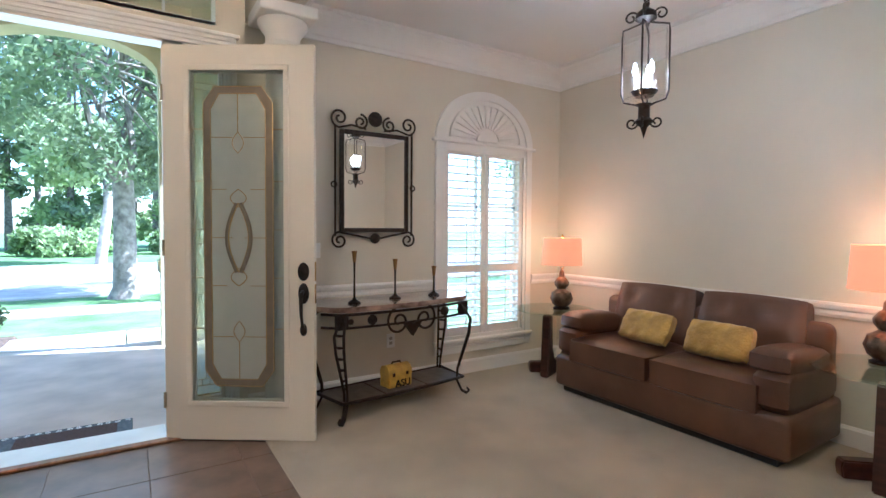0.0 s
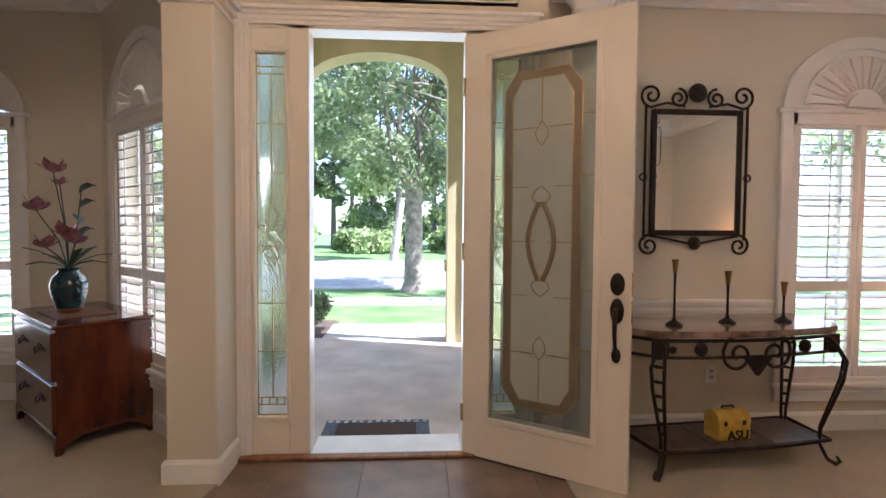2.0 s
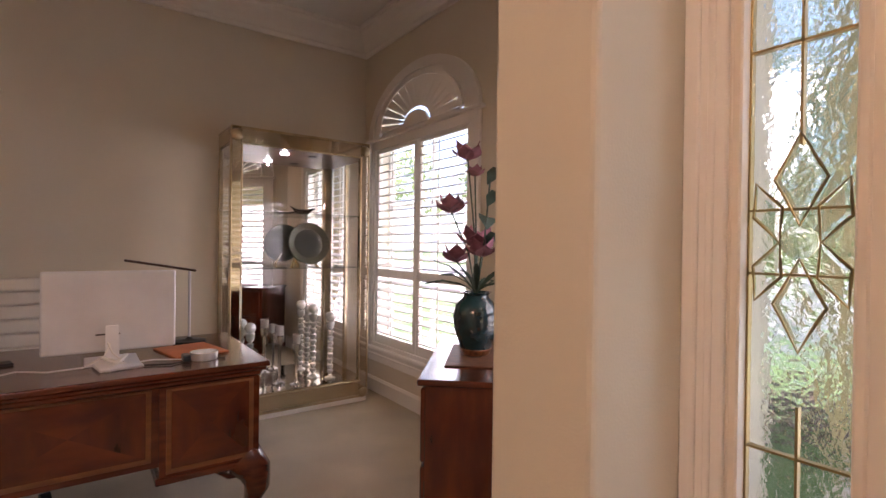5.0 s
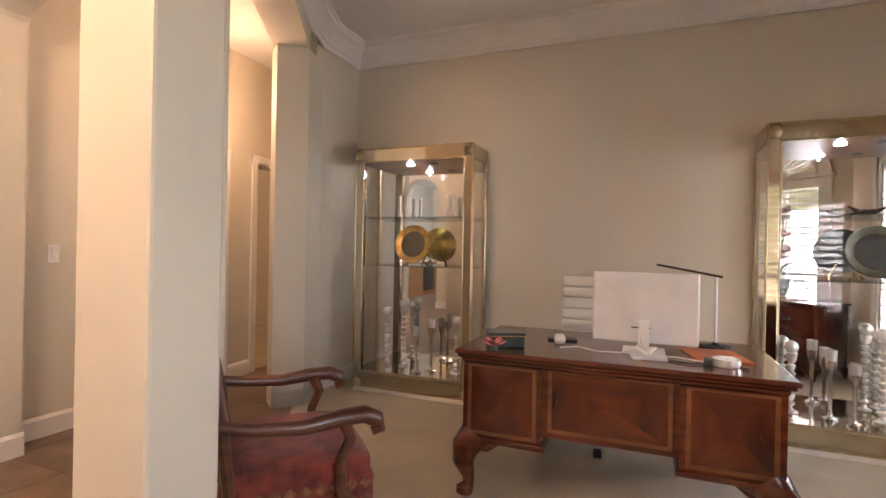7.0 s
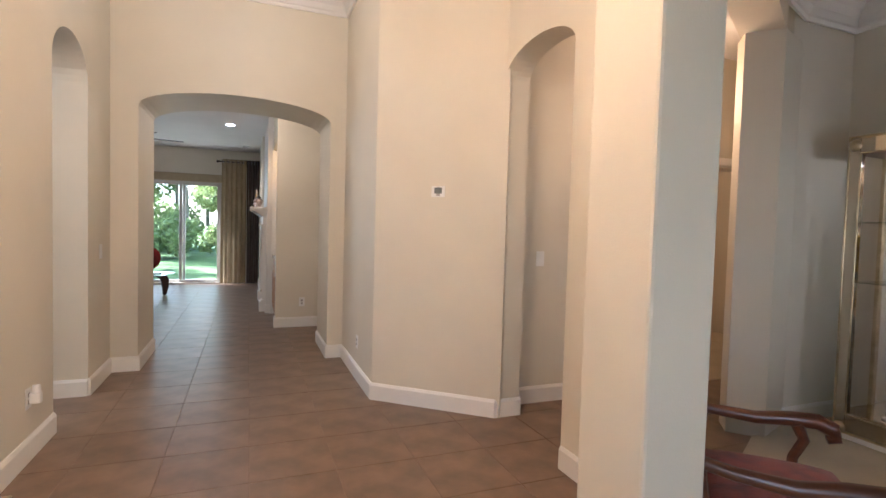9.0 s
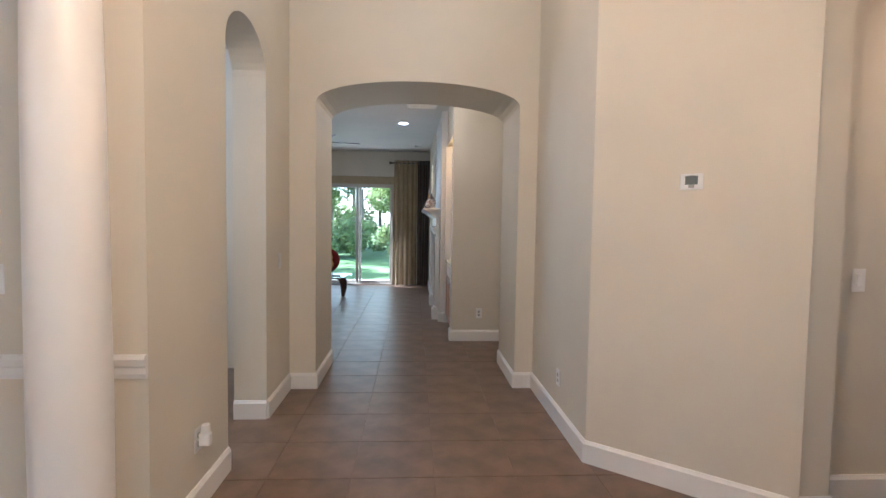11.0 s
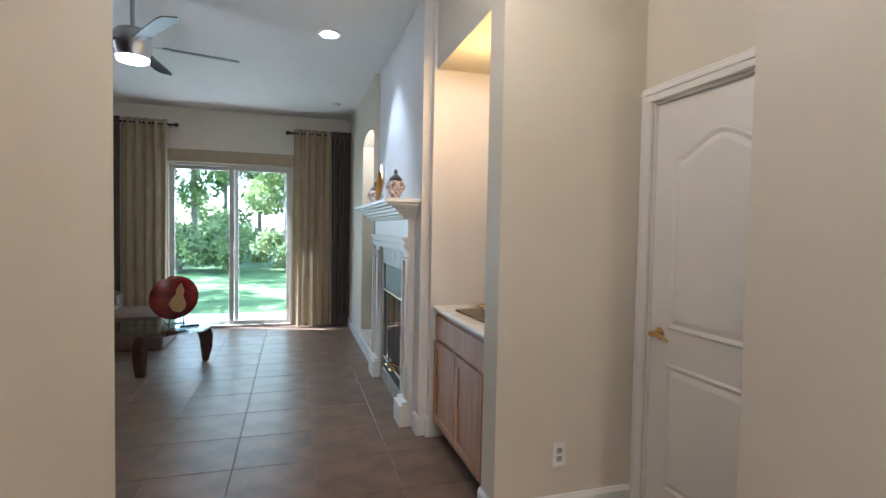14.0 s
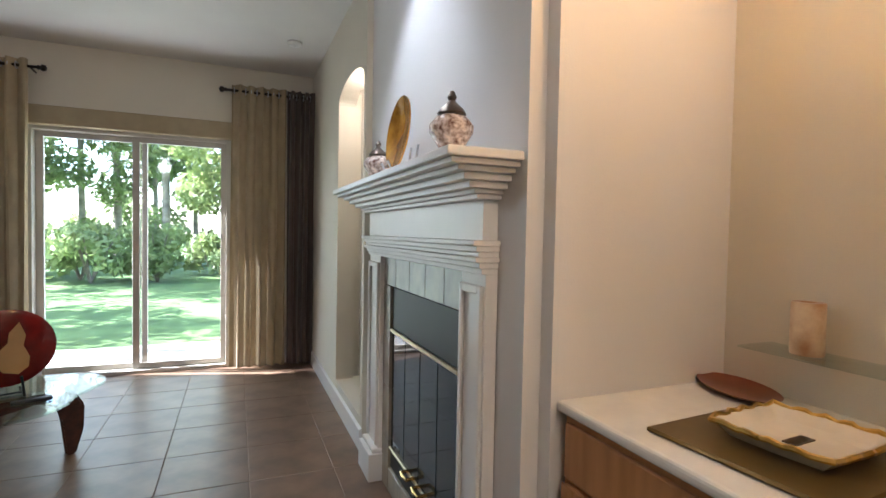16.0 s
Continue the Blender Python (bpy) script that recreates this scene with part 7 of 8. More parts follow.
def desk():
    """Executive desk; local x from its visitor side, centre at the middle of the top."""
    t = thing("executive_desk", "cherry executive desk with inlaid panels and cabriole legs", "desk", -3.04, -1.065, 0.011)
    hx, hy = 0.435, 0.737
    bm = B(-hx, hx, -hy, hy, 0.715, 0.74, bevel=0.008, seg=3)
    box(bm, -hx + 0.012, hx - 0.012, -hy + 0.012, hy - 0.012, 0.698, 0.715, bevel=0.005)
    box(bm, -hx + 0.03, hx - 0.03, -hy + 0.03, hy - 0.03, 0.672, 0.698, bevel=0.008)
    part("desktop", bm, CHERRY, t, "polished cherry top with a stepped edge")
    f = hx - 0.035
    for name, y0, y1, z0, xx in (("pedestal", -hy + 0.04, -0.30, 0.29, f), ("pedestal", 0.30, hy - 0.04, 0.29, f), ("modesty_panel", -0.30, 0.30, 0.34, f - 0.03)):
        body = part(name, B(-f, xx, y0, y1, z0, 0.672) if name == "pedestal" else B(xx - 0.03, xx, y0, y1, z0, 0.672), CHERRY, t)
        a, b, c, e = y0 + 0.045, y1 - 0.045, z0 + 0.045, 0.655
        bm = bmesh.new()
        ym, zm = (a + b) / 2, (c + e) / 2
        for k, tri in enumerate((((a, c), (b, c), (ym, zm)), ((b, c), (b, e), (ym, zm)), ((b, e), (a, e), (ym, zm)), ((a, e), (a, c), (ym, zm)))):
            bm = bmesh.new()
            lo = [bm.verts.new((xx + 0.0005, p, q)) for p, q in tri]
            hi = [bm.verts.new((xx + 0.0035, p, q)) for p, q in tri]
            bm.faces.new(hi)
            for i in range(3):
                bm.faces.new((lo[i], lo[(i + 1) % 3], hi[(i + 1) % 3], hi[i]))
            part("veneer_panel", bm, CHERRYV if k % 2 else VENEERX, body)
        bm = bmesh.new()
        for p0, p1, q0, q1 in ((a - 0.02, a, c - 0.02, e + 0.01), (b, b + 0.02, c - 0.02, e + 0.01), (a, b, c - 0.02, c), (a, b, e, e + 0.01)):
            box(bm, xx, xx + 0.004, p0, p1, q0, q1, bevel=0.001)
        part("inlay_band", bm, INLAY, body, "lighter inlaid banding")
    for y0, y1 in ((-hy + 0.025, -0.285), (0.285, hy - 0.025)):
        part("base_moulding", B(-f - 0.012, f + 0.014, y0, y1, 0.275, 0.305, bevel=0.008, seg=2), CHERRY, t)
    for sx in (-1, 1):
        for sy in (-1, 1):
            cx, cy = sx * (f - 0.05), sy * (hy - 0.09)
            o = Vector((sx, sy, 0)).normalized()
            pts = [(cx, cy, 0.285), (cx + o.x * 0.055, cy + o.y * 0.055, 0.235), (cx + o.x * 0.065, cy + o.y * 0.065, 0.17), (cx + o.x * 0.035, cy + o.y * 0.035, 0.09), (cx + o.x * 0.035, cy + o.y * 0.035, 0.045), (cx + o.x * 0.055, cy + o.y * 0.055, 0.02), (cx + o.x * 0.06, cy + o.y * 0.06, 0.0)]
            part("cabriole_leg", tube(pts, [0.085, 0.072, 0.055, 0.032, 0.03, 0.045, 0.04], 12), CHERRY, t, smooth=True)
            for q in ((-sx * 0.10, 0), (0, -sy * 0.10)):
                part("knee_scroll", tube([(cx, cy, 0.25), (cx + q[0] * 0.7, cy + q[1] * 0.7, 0.245), (cx + q[0] * 1.2, cy + q[1] * 1.2, 0.262)], [0.045, 0.035, 0.012], 8), CHERRY, t, smooth=True)


VENEERX = wood("cherry_veneer_cross", (0.055, 0.011, 0.005), (0.135, 0.031, 0.011), 0.22, 0.55, (5, 1.4, 5))
desk()
DT = 0.752
mon = thing("computer_monitor", "silver all-in-one computer seen from behind", "computer", -2.975, -0.915, DT)
bm = B(-0.01, 0.015, -0.25, 0.25, 0.045, 0.40, bevel=0.008, seg=2)
part("shell", bm, SILVER, mon, "silver aluminium shell")
part("stand_neck", prism([(0.02, 0.16), (0.035, 0.16), (0.09, 0.01), (0.03, 0.0), (0.0, 0.0)], 0.05, None, pose(0, -0.025, 0)), SILVER, mon)
part("stand_foot", B(-0.09, 0.10, -0.10, 0.10, 0.0, 0.008, bevel=0.003), SILVER, mon)
part("port_bar", B(0.025, 0.027, -0.06, 0.03, 0.12, 0.126), BLACK, mon)
for k, pts in enumerate((((0.05, -0.02, 0.10), (0.10, 0.0, 0.05), (0.13, 0.05, 0.006), (0.10, 0.15, 0.005), (0.16, 0.26, 0.005)), ((0.05, 0.0, 0.10), (0.09, -0.03, 0.04), (0.11, -0.10, 0.005), (0.13, -0.22, 0.005), (0.05, -0.32, 0.005), (0.12, -0.40, 0.005)), ((0.12, 0.0, 0.005), (0.16, 0.06, 0.014), (0.12, 0.10, 0.006), (0.09, 0.04, 0.012), (0.14, 0.0, 0.02), (0.18, 0.08, 0.006)))):
    single("cable", tube(pts, 0.0035, 6), WHITEP, "white computer cable lying on the desk", "cable", group="cables on the desk", smooth=True, m=pose(-2.975, -0.915, DT))
single("cable", tube([(0, 0, 0.004), (0.05, 0.12, 0.004), (-0.02, 0.25, 0.004), (0.05, 0.34, 0.004)], 0.0035, 6), BLACK, "black cable lying on the desk", "cable", group="cables on the desk", m=pose(-2.795, -0.830, DT))
vd = thing("laptop_riser", "white folding stand under the computer", "stand", -2.835, -0.900, DT, 10)
for a in (-35, 35):
    part("riser_bar", B(-0.09, 0.09, -0.012, 0.012, 0.012, 0.022, bevel=0.004, m=pose(0, 0, 0.0, 0, 12, a)), WHITEP, vd)
part("riser_tray", B(-0.06, 0.08, -0.08, 0.08, 0.0, 0.014, bevel=0.004), SILVER, vd)
single("phone", B(-0.04, 0.04, -0.08, 0.08, 0, 0.01, bevel=0.004), BLACK, "black phone lying on the desk", "phone", m=pose(-3.105, -1.340, DT, 0, 0, 15))
single("computer_mouse", cushion(0.11, 0.06, 0.045, 0.8, 10, m=Matrix.Translation((0, 0, 0.022))), WHITEP, "white computer mouse on the desk", "mouse", smooth=True, m=pose(-3.015, -1.340, DT, 0, 0, 10))
nb2 = thing("keepsake_box", "navy lacquered box with brass edges", "box", -2.795, -1.590, DT, 25)
part("body", B(-0.07, 0.07, -0.09, 0.09, 0, 0.06, bevel=0.006), NAVYBOX, nb2)
part("lid", B(-0.075, 0.075, -0.095, 0.095, 0.062, 0.078, bevel=0.006, seg=2), NAVYBOX, nb2)
part("brass_edge", B(-0.073, 0.073, -0.093, 0.093, 0.0585, 0.0635), BRASS, nb2)
pf = thing("silk_flower", "bright pink silk flower on the desk corner", "flower", -2.655, -1.610, DT)
bm = bmesh.new()
for i in range(9):
    a, c0 = 2 * math.pi * i / 9, 0.5 + 0.5 * (i % 2)
    rows = []
    for f, w in ((0.05, 0.006), (0.4, 0.020), (0.8, 0.018), (1.0, 0.003)):
        r, z = 0.065 * f * c0 ** 0.3, 0.02 + 0.05 * f * (1.1 - 0.6 * c0)
        rows.append([bm.verts.new((r * math.cos(a) - e * w * math.sin(a), r * math.sin(a) + e * w * math.cos(a), z)) for e in (-1, 1)])
    for p, q in zip(rows, rows[1:]):
        bm.faces.new((p[0], p[1], q[1], q[0]))
part("petal", bm, PINK, pf, smooth=True)
part("calyx", lathe([(0, 0), (0.02, 0), (0.016, 0.02), (0.006, 0.035), (0, 0.036)], 12), LEAFD, pf, smooth=True)
single("folder", B(-0.15, 0.15, -0.12, 0.12, 0, 0.008, bevel=0.002), PAPER, "orange paper folder on the desk", "folder", m=pose(-3.015, -0.590, DT, 0, 0, 12))
ho = thing("clip_holder", "clear round desk holder with small clips", "desk holder", -2.795, -0.570, DT)
part("bowl", lathe([(0, 0), (0.055, 0), (0.06, 0.012), (0.06, 0.035), (0.054, 0.035), (0.052, 0.01), (0, 0.006)], 28), CRYSTAL, ho, smooth=True)
part("clip_pack", B(-0.03, 0.03, -0.09, -0.06, 0, 0.03, bevel=0.004), NAVYBOX, ho)
dl = thing("desk_lamp", "slim black desk lamp with a thin arm", "desk lamp", -3.255, -0.560, DT)
part("base", lathe([(0, 0), (0.08, 0), (0.08, 0.012), (0.02, 0.018), (0.008, 0.03)], 24), BLACK, dl, smooth=True)
part("post", tube([(0, 0, 0.02), (0, 0.0, 0.38)], 0.007, 8), SILVER, dl)
part("lamp_head", B(-0.02, 0.02, -0.30, 0.03, -0.006, 0.006, bevel=0.004, m=pose(0, 0, 0.385, -10)), mat("dark_brown_metal", (0.06, 0.035, 0.025), 0.4, 0.5), dl)

ch = thing("office_chair", "white leather office chair on a chrome star base", "office chair", -3.66, -1.25, 0.011, 0)
part("seat", cushion(0.48, 0.50, 0.10, 0.4, 12, m=Matrix.Translation((0.0, 0, 0.47))), WHITELEATHER, ch, smooth=True)
for k in range(7):
    bm = B(-0.03, 0.03, -0.22, 0.22, 0.52 + k * 0.078, 0.594 + k * 0.078, bevel=0.014, seg=3)
    bmesh.ops.transform(bm, matrix=Matrix.Translation((-0.24, 0, 0)) @ Matrix.Rotation(radians(-6), 4, "Y"), verts=bm.verts)
    part("backrest_rib", bm, WHITELEATHER, ch, smooth=True)
part("backrest_plate", B(-0.02, 0.0, -0.21, 0.21, 0.40, 1.06, bevel=0.006, m=Matrix.Translation((-0.24, 0, 0)) @ Matrix.Rotation(radians(-6), 4, "Y")), WHITELEATHER, ch)
part("gas_column", lathe([(0.035, 0.10), (0.028, 0.25), (0.022, 0.25), (0.022, 0.43)], 16), CHROME, ch, smooth=True)
for k in range(5):
    a = 2 * math.pi * k / 5 + 0.3
    c, s = math.cos(a), math.sin(a)
    part("base_spoke", tube([(0.03 * c, 0.03 * s, 0.13), (0.30 * c, 0.30 * s, 0.085)], [0.022, 0.014], 8), CHROME, ch, smooth=True)
    part("caster", lathe([(0.012, -0.022), (0.028, -0.020), (0.028, 0.020), (0.012, 0.022)], 16, m=Matrix.Translation((0.30 * c, 0.30 * s, 0.029)) @ Matrix.Rotation(a, 4, "Z") @ Matrix.Rotation(radians(90), 4, "X")), BLACK, ch, smooth=True)


def curio(yc, first):
    """Brass and glass display cabinet against the west wall; local x towards the room."""
    t = thing("curio_cabinet", "tall brass and glass display cabinet with mirror back", "display cabinet", -4.375, yc, 0.011, group="pair of display cabinets")
    D3, HW, HT = 0.40, 0.53, 2.09
    part("base", B(0.0, D3, -HW, HW, 0.0, 0.035, bevel=0.004), TRIM, t, "pale plinth")
    bm = B(0.0, D3, -HW, HW, 0.035, 0.055, bevel=0.003)
    part("bottom_rail", bm, PEWTER, t)
    part("bottom_mirror_band", B(D3 - 0.004, D3 + 0.002, -HW + 0.07, HW - 0.07, 0.06, 0.17), SMOKE, t, "bronze mirrored band")
    part("floor_panel", B(0.01, D3 - 0.005, -HW + 0.01, HW - 0.01, 0.17, 0.185), SMOKE, t)
    part("top_mirror_band", B(D3 - 0.004, D3 + 0.002, -HW + 0.07, HW - 0.07, HT - 0.115, HT - 0.02), SMOKE, t, "bronze mirrored band")
    for s in (-1, 1):
        part("side_mirror_band", B(0.02, D3 - 0.02, s * HW - 0.003, s * HW + 0.003, HT - 0.115, HT - 0.02), SMOKE, t)
        part("front_post", B(D3 - 0.055, D3, s * HW - (0.07 if s > 0 else 0), s * HW + (0 if s > 0 else 0.07), 0.055, HT, bevel=0.006), SMOKE, t, "mirrored bronze post")
        part("post_edge", B(D3 - 0.002, D3 + 0.008, s * HW - 0.006, s * HW + 0.006, 0.055, HT, bevel=0.003), PEWTER, t)
        part("post_edge", B(D3 - 0.002, D3 + 0.008, s * (HW - 0.072) - 0.005, s * (HW - 0.072) + 0.005, 0.17, HT - 0.115, bevel=0.003), PEWTER, t)
        part("back_post", B(0.0, 0.03, s * HW - (0.03 if s > 0 else 0), s * HW + (0 if s > 0 else 0.03), 0.055, HT, bevel=0.004), PEWTER, t)
        part("side_pane", B(0.03, D3 - 0.055, s * HW - 0.008 * s - 0.003, s * HW - 0.008 * s + 0.003, 0.17, HT - 0.115), GLASS, t).visible_shadow = False
        for z in (0.075, HT - 0.065):
            part("corner_boss", lathe([(0.0, 0.028), (0.02, 0.024), (0.038, 0.010), (0.042, 0.0)], 16, m=Matrix.Translation((D3 + 0.003, s * (HW - 0.035), z)) @ Matrix.Rotation(radians(90), 4, "Y")), PEWTER, t, "cast brass corner boss", smooth=True)
    part("top_panel", B(0.0, D3, -HW, HW, HT - 0.02, HT, bevel=0.004), PEWTER, t)
    part("head_panel", B(0.01, D3 - 0.01, -HW + 0.01, HW - 0.01, HT - 0.125, HT - 0.118), WALNUT, t)
    for z in (HT - 0.12, 0.17):
        part("brass_line", B(D3 - 0.002, D3 + 0.008, -HW + 0.06, HW - 0.06, z - 0.005, z + 0.005, bevel=0.002), PEWTER, t)
    part("mirror_back", B(0.004, 0.010, -HW + 0.01, HW - 0.01, 0.17, HT - 0.115), MIRROR, t, "mirrored back")
    part("front_pane", B(D3 - 0.02, D3 - 0.015, -HW + 0.07, HW - 0.07, 0.17, HT - 0.12), GLASS, t).visible_shadow = False
    for z in (1.50, 1.085):
        part("glass_shelf", B(0.02, D3 - 0.06, -HW + 0.02, HW - 0.02, z - 0.004, z + 0.004), TABLEGLASS, t)
    for y in (-0.10, 0.12):
        part("puck_light", lathe([(0.0, -0.008), (0.032, -0.008), (0.035, 0.0)], 20, m=Matrix.Translation((0.22, y, HT - 0.126))), CANLIGHT if y < 0 else BLACK, t)
    return t


curio(-2.715, True)
curio(0.335, False)


def gold_dish(y, z, material, dark, label):
    t = thing("display_bowl", label, "bowl", -4.17, y, z)
    mm = Matrix.Translation((0.02, 0, 0.17)) @ Matrix.Rotation(radians(80), 4, "Y")
    part("bowl_shell", lathe([(0.05, -0.02), (0.09, 0.0), (0.15, 0.075), (0.165, 0.095), (0.16, 0.105), (0.11, 0.085)], 40, m=mm), material, t, smooth=True)
    part("bowl_well", lathe([(0.112, 0.0855), (0.108, 0.088), (0.06, 0.090), (0.0, 0.090)], 40, m=mm), dark, t, "dark centre", smooth=True)
    for s in (-0.08, 0.08):
        part("stand_leg", tube([(0.10, s, 0.0), (0.06, s * 0.9, 0.03), (-0.04, s * 0.8, 0.10)], 0.007, 8), BRASS, t)
        part("stand_foot", tube([(0.0, s * 1.3, 0.0), (0.05, s * 0.9, 0.035)], 0.007, 8), BRASS, t)


gold_dish(-2.735, 1.10, GOLD, mat("dark_well", (0.10, 0.085, 0.05), 0.4, 0.6), "gold leaf bowl displayed on a stand")
gold_dish(0.40, 1.10, mat("dark_green_plate", (0.09, 0.09, 0.065), 0.35, 0.4, vary=0.2, scale=25), mat("dark_plate_well", (0.05, 0.055, 0.05), 0.35, 0.4), "dark green bowl displayed on a stand")
bird = thing("bird_figurine", "slim dark boat-shaped figurine on the glass shelf", "figurine", -4.16, 0.38, 1.515)
part("figure", tube([(0, -0.10, 0.06), (0, -0.04, 0.02), (0, 0.04, 0.02), (0, 0.10, 0.05)], [0.003, 0.018, 0.02, 0.004], 8), BRONZE, bird, smooth=True)


def crystal_stick(x, y, h, ball):
    t = thing("crystal_candlestick", "%s crystal candlestick with a %s" % ("tall" if h > 0.45 else "short", "glass ball on top" if ball else "cut cup"), "candlestick", x, y, 0.1965, group="crystal candlesticks in the cabinets")
    prof = [(0, 0), (0.045, 0), (0.045, 0.010), (0.02, 0.022), (0.012, 0.04)]
    n = int((h - 0.10) / 0.045)
    for k in range(n):
        z = 0.045 + k * (h - 0.10) / n
        prof += [(0.026, z + 0.010), (0.026, z + 0.024), (0.012, z + 0.034)] if ball else [(0.011, z + 0.01), (0.013, z + 0.025)]
    prof += [(0.03, h - 0.05), (0.035, h - 0.01), (0.035, h), (0, h)]
    part("stem", lathe(prof, 16), CRYSTAL if ball else CHROME, t, smooth=True)
    if ball:
        part("ball", lathe([(0.042 * math.sin(math.pi * i / 10) + 1e-6, h + 0.04 - 0.042 * math.cos(math.pi * i / 10)) for i in range(11)], 20), CRYSTAL, t, smooth=True)
    else:
        part("cup", lathe([(0.032, h - 0.005), (0.034, h + 0.07), (0.028, h + 0.07), (0.026, h + 0.01)], 16), CRYSTAL, t, smooth=True)


for yc, fl in ((-2.715, 1), (0.335, -1)):
    for x, y, h, b in ((-4.11, -0.27, 0.46, True), (-4.22, -0.17, 0.52, True), (-4.08, 0.02, 0.32, False), (-4.17, 0.12, 0.38, False), (-4.24, 0.32, 0.40, True)):
        crystal_stick(x, yc + fl * y, h, b)
# tall bottles on the upper shelf
for k, y in enumerate((-2.945, -2.875, -2.485, -2.425)):
    single("glass_vase", lathe([(0, 0), (0.022, 0), (0.024, 0.01), (0.012, 0.10), (0.018, 0.20), (0.014, 0.20), (0.008, 0.10), (0, 0.02)], 16), CRYSTAL, "slim clear glass bud vase", "vase", group="bud vases on the top shelf", smooth=True, m=pose(-4.22, y, 1.5155))


def armchair():
    """Walnut open armchair; local -y is its front."""
    t = thing("armchair", "carved walnut armchair with red tapestry seat and back", "armchair", -1.93, -2.27, 0.011, 226)
    t.scale = (0.98, 0.92, 0.98)
    hw = 0.325
    bm = cushion(0.60, 0.56, 0.15, 0.45, 16, m=Matrix.Translation((0, -0.02, 0.41)))
    part("seat", bm, TAPESTRY, t, "red tapestry seat", smooth=True)
    part("seat_skirt", B(-0.30, 0.30, -0.30, 0.26, 0.24, 0.40, bevel=0.02, seg=2), TAPESTRY, t, "patterned red tapestry front", smooth=True)
    for k in range(9):
        for row, z in enumerate((0.30, 0.36)):
            x = -0.26 + 0.065 * k
            part("woven_motif", prism([(x, z - 0.024), (x + 0.026, z), (x, z + 0.024), (x - 0.026, z)], 0.003, None, pose(0, -0.3025, 0)), TAPGOLD, t)
            y = -0.26 + 0.06 * k
            if y < 0.24:
                for s in (-1, 1):
                    part("woven_motif", prism([(0, z - 0.024), (0.026, z), (0, z + 0.024), (-0.026, z)], 0.003, None, Matrix.Translation((s * 0.3015 - (0.003 if s < 0 else 0) + (0.003 if s > 0 else 0), y, 0)) @ Matrix.Rotation(radians(90), 4, "Z")), TAPGOLD, t)
    bm = B(-0.27, 0.27, 0.24, 0.31, 0.42, 0.80, bevel=0.025, seg=3)
    for v in bm.verts:
        v.co.y += 0.18 * max(0, v.co.z - 0.42)
    part("back_pad", bm, TAPESTRY, t, "red tapestry back", smooth=True)
    for s in (-1, 1):
        part("back_post", tube([(s * 0.295, 0.28, 0.0), (s * 0.295, 0.26, 0.40), (s * 0.295, 0.29, 0.62), (s * 0.295, 0.33, 0.82)], [0.022, 0.026, 0.024, 0.02], 8), WALNUT, t, smooth=True)
        bm = bmesh.new()
        pts = [(s * hw, 0.31, 0.645), (s * (hw + 0.01), 0.18, 0.625), (s * (hw + 0.015), 0.0, 0.615), (s * (hw + 0.012), -0.14, 0.632), (s * (hw + 0.008), -0.24, 0.635), (s * (hw + 0.006), -0.295, 0.61), (s * (hw + 0.006), -0.305, 0.575), (s * (hw + 0.006), -0.275, 0.565)]
        tube(pts, [0.022, 0.024, 0.028, 0.032, 0.034, 0.034, 0.030, 0.018], 10, bm)
        part("scroll_arm", bm, WALNUT, t, "carved walnut scroll arm", smooth=True)
        part("arm_support", tube([(s * hw, -0.16, 0.615), (s * hw, -0.19, 0.55), (s * hw, -0.15, 0.47), (s * hw, -0.15, 0.38), (s * hw, -0.19, 0.27)], [0.026, 0.024, 0.022, 0.026, 0.03], 8), WALNUT, t, smooth=True)
        part("front_leg", tube([(s * 0.30, -0.28, 0.26), (s * 0.325, -0.31, 0.19), (s * 0.305, -0.30, 0.08), (s * 0.32, -0.325, 0.012), (s * 0.32, -0.33, 0.0)], [0.035, 0.032, 0.018, 0.024, 0.02], 8), WALNUT, t, smooth=True)
    part("crest_rail", tube([(-0.30, 0.335, 0.81), (-0.15, 0.35, 0.84), (0, 0.355, 0.855), (0.15, 0.35, 0.84), (0.30, 0.335, 0.81)], 0.028, 8), WALNUT, t, smooth=True)
    part("seat_rail", B(-0.31, 0.31, -0.31, 0.27, 0.205, 0.245, bevel=0.008), WALNUT, t)


armchair()

# ---- west hall ----
for x0, x1 in ((-3.69, -2.92), (-4.90, -4.12)):
    dc = thing("door_casing", "white door casing in the west hall", "door casing", kind="structure")
    bm = bmesh.new()
    for a, b in ((x0 - 0.075, x0), (x1, x1 + 0.075)):
        box(bm, a, b, -4.48, -4.458, 0, 2.125, bevel=0.004)
    box(bm, x0 - 0.075, x1 + 0.075, -4.48, -4.457, 2.05, 2.125, bevel=0.004)
    part("casing", bm, TRIM, dc)
    bm = bmesh.new()
    for a, b in ((x0, x0 + 0.012), (x1 - 0.012, x1)):
        box(bm, a, b, -4.68, -4.48, 0, 2.05)
    box(bm, x0, x1, -4.68, -4.48, 2.038, 2.05)
    part("jamb", bm, TRIM, dc)
    for z in (0.3, 1.05, 1.8):
        part("hinge", lathe([(0.008, z - 0.05), (0.008, z + 0.05)], 8, centre=(x1 - 0.016, -4.49, 0)), BRONZE, dc)
d4 = thing("door_3", "white panelled door in the west hall", "door", -2.92, -4.545, 0, 180, kind="structure")
part("leaf", B(0.014, 0.756, 0.0, 0.035, 0.01, 2.035), TRIM, d4)
for z0, z1 in ((0.2, 0.85), (1.0, 1.88)):
    panel_ring(0.13, 0.64, z0, z1, 0.06 if z0 > 0.5 else 0.0, d4).matrix_basis = pose(0, -0.0195, 0)
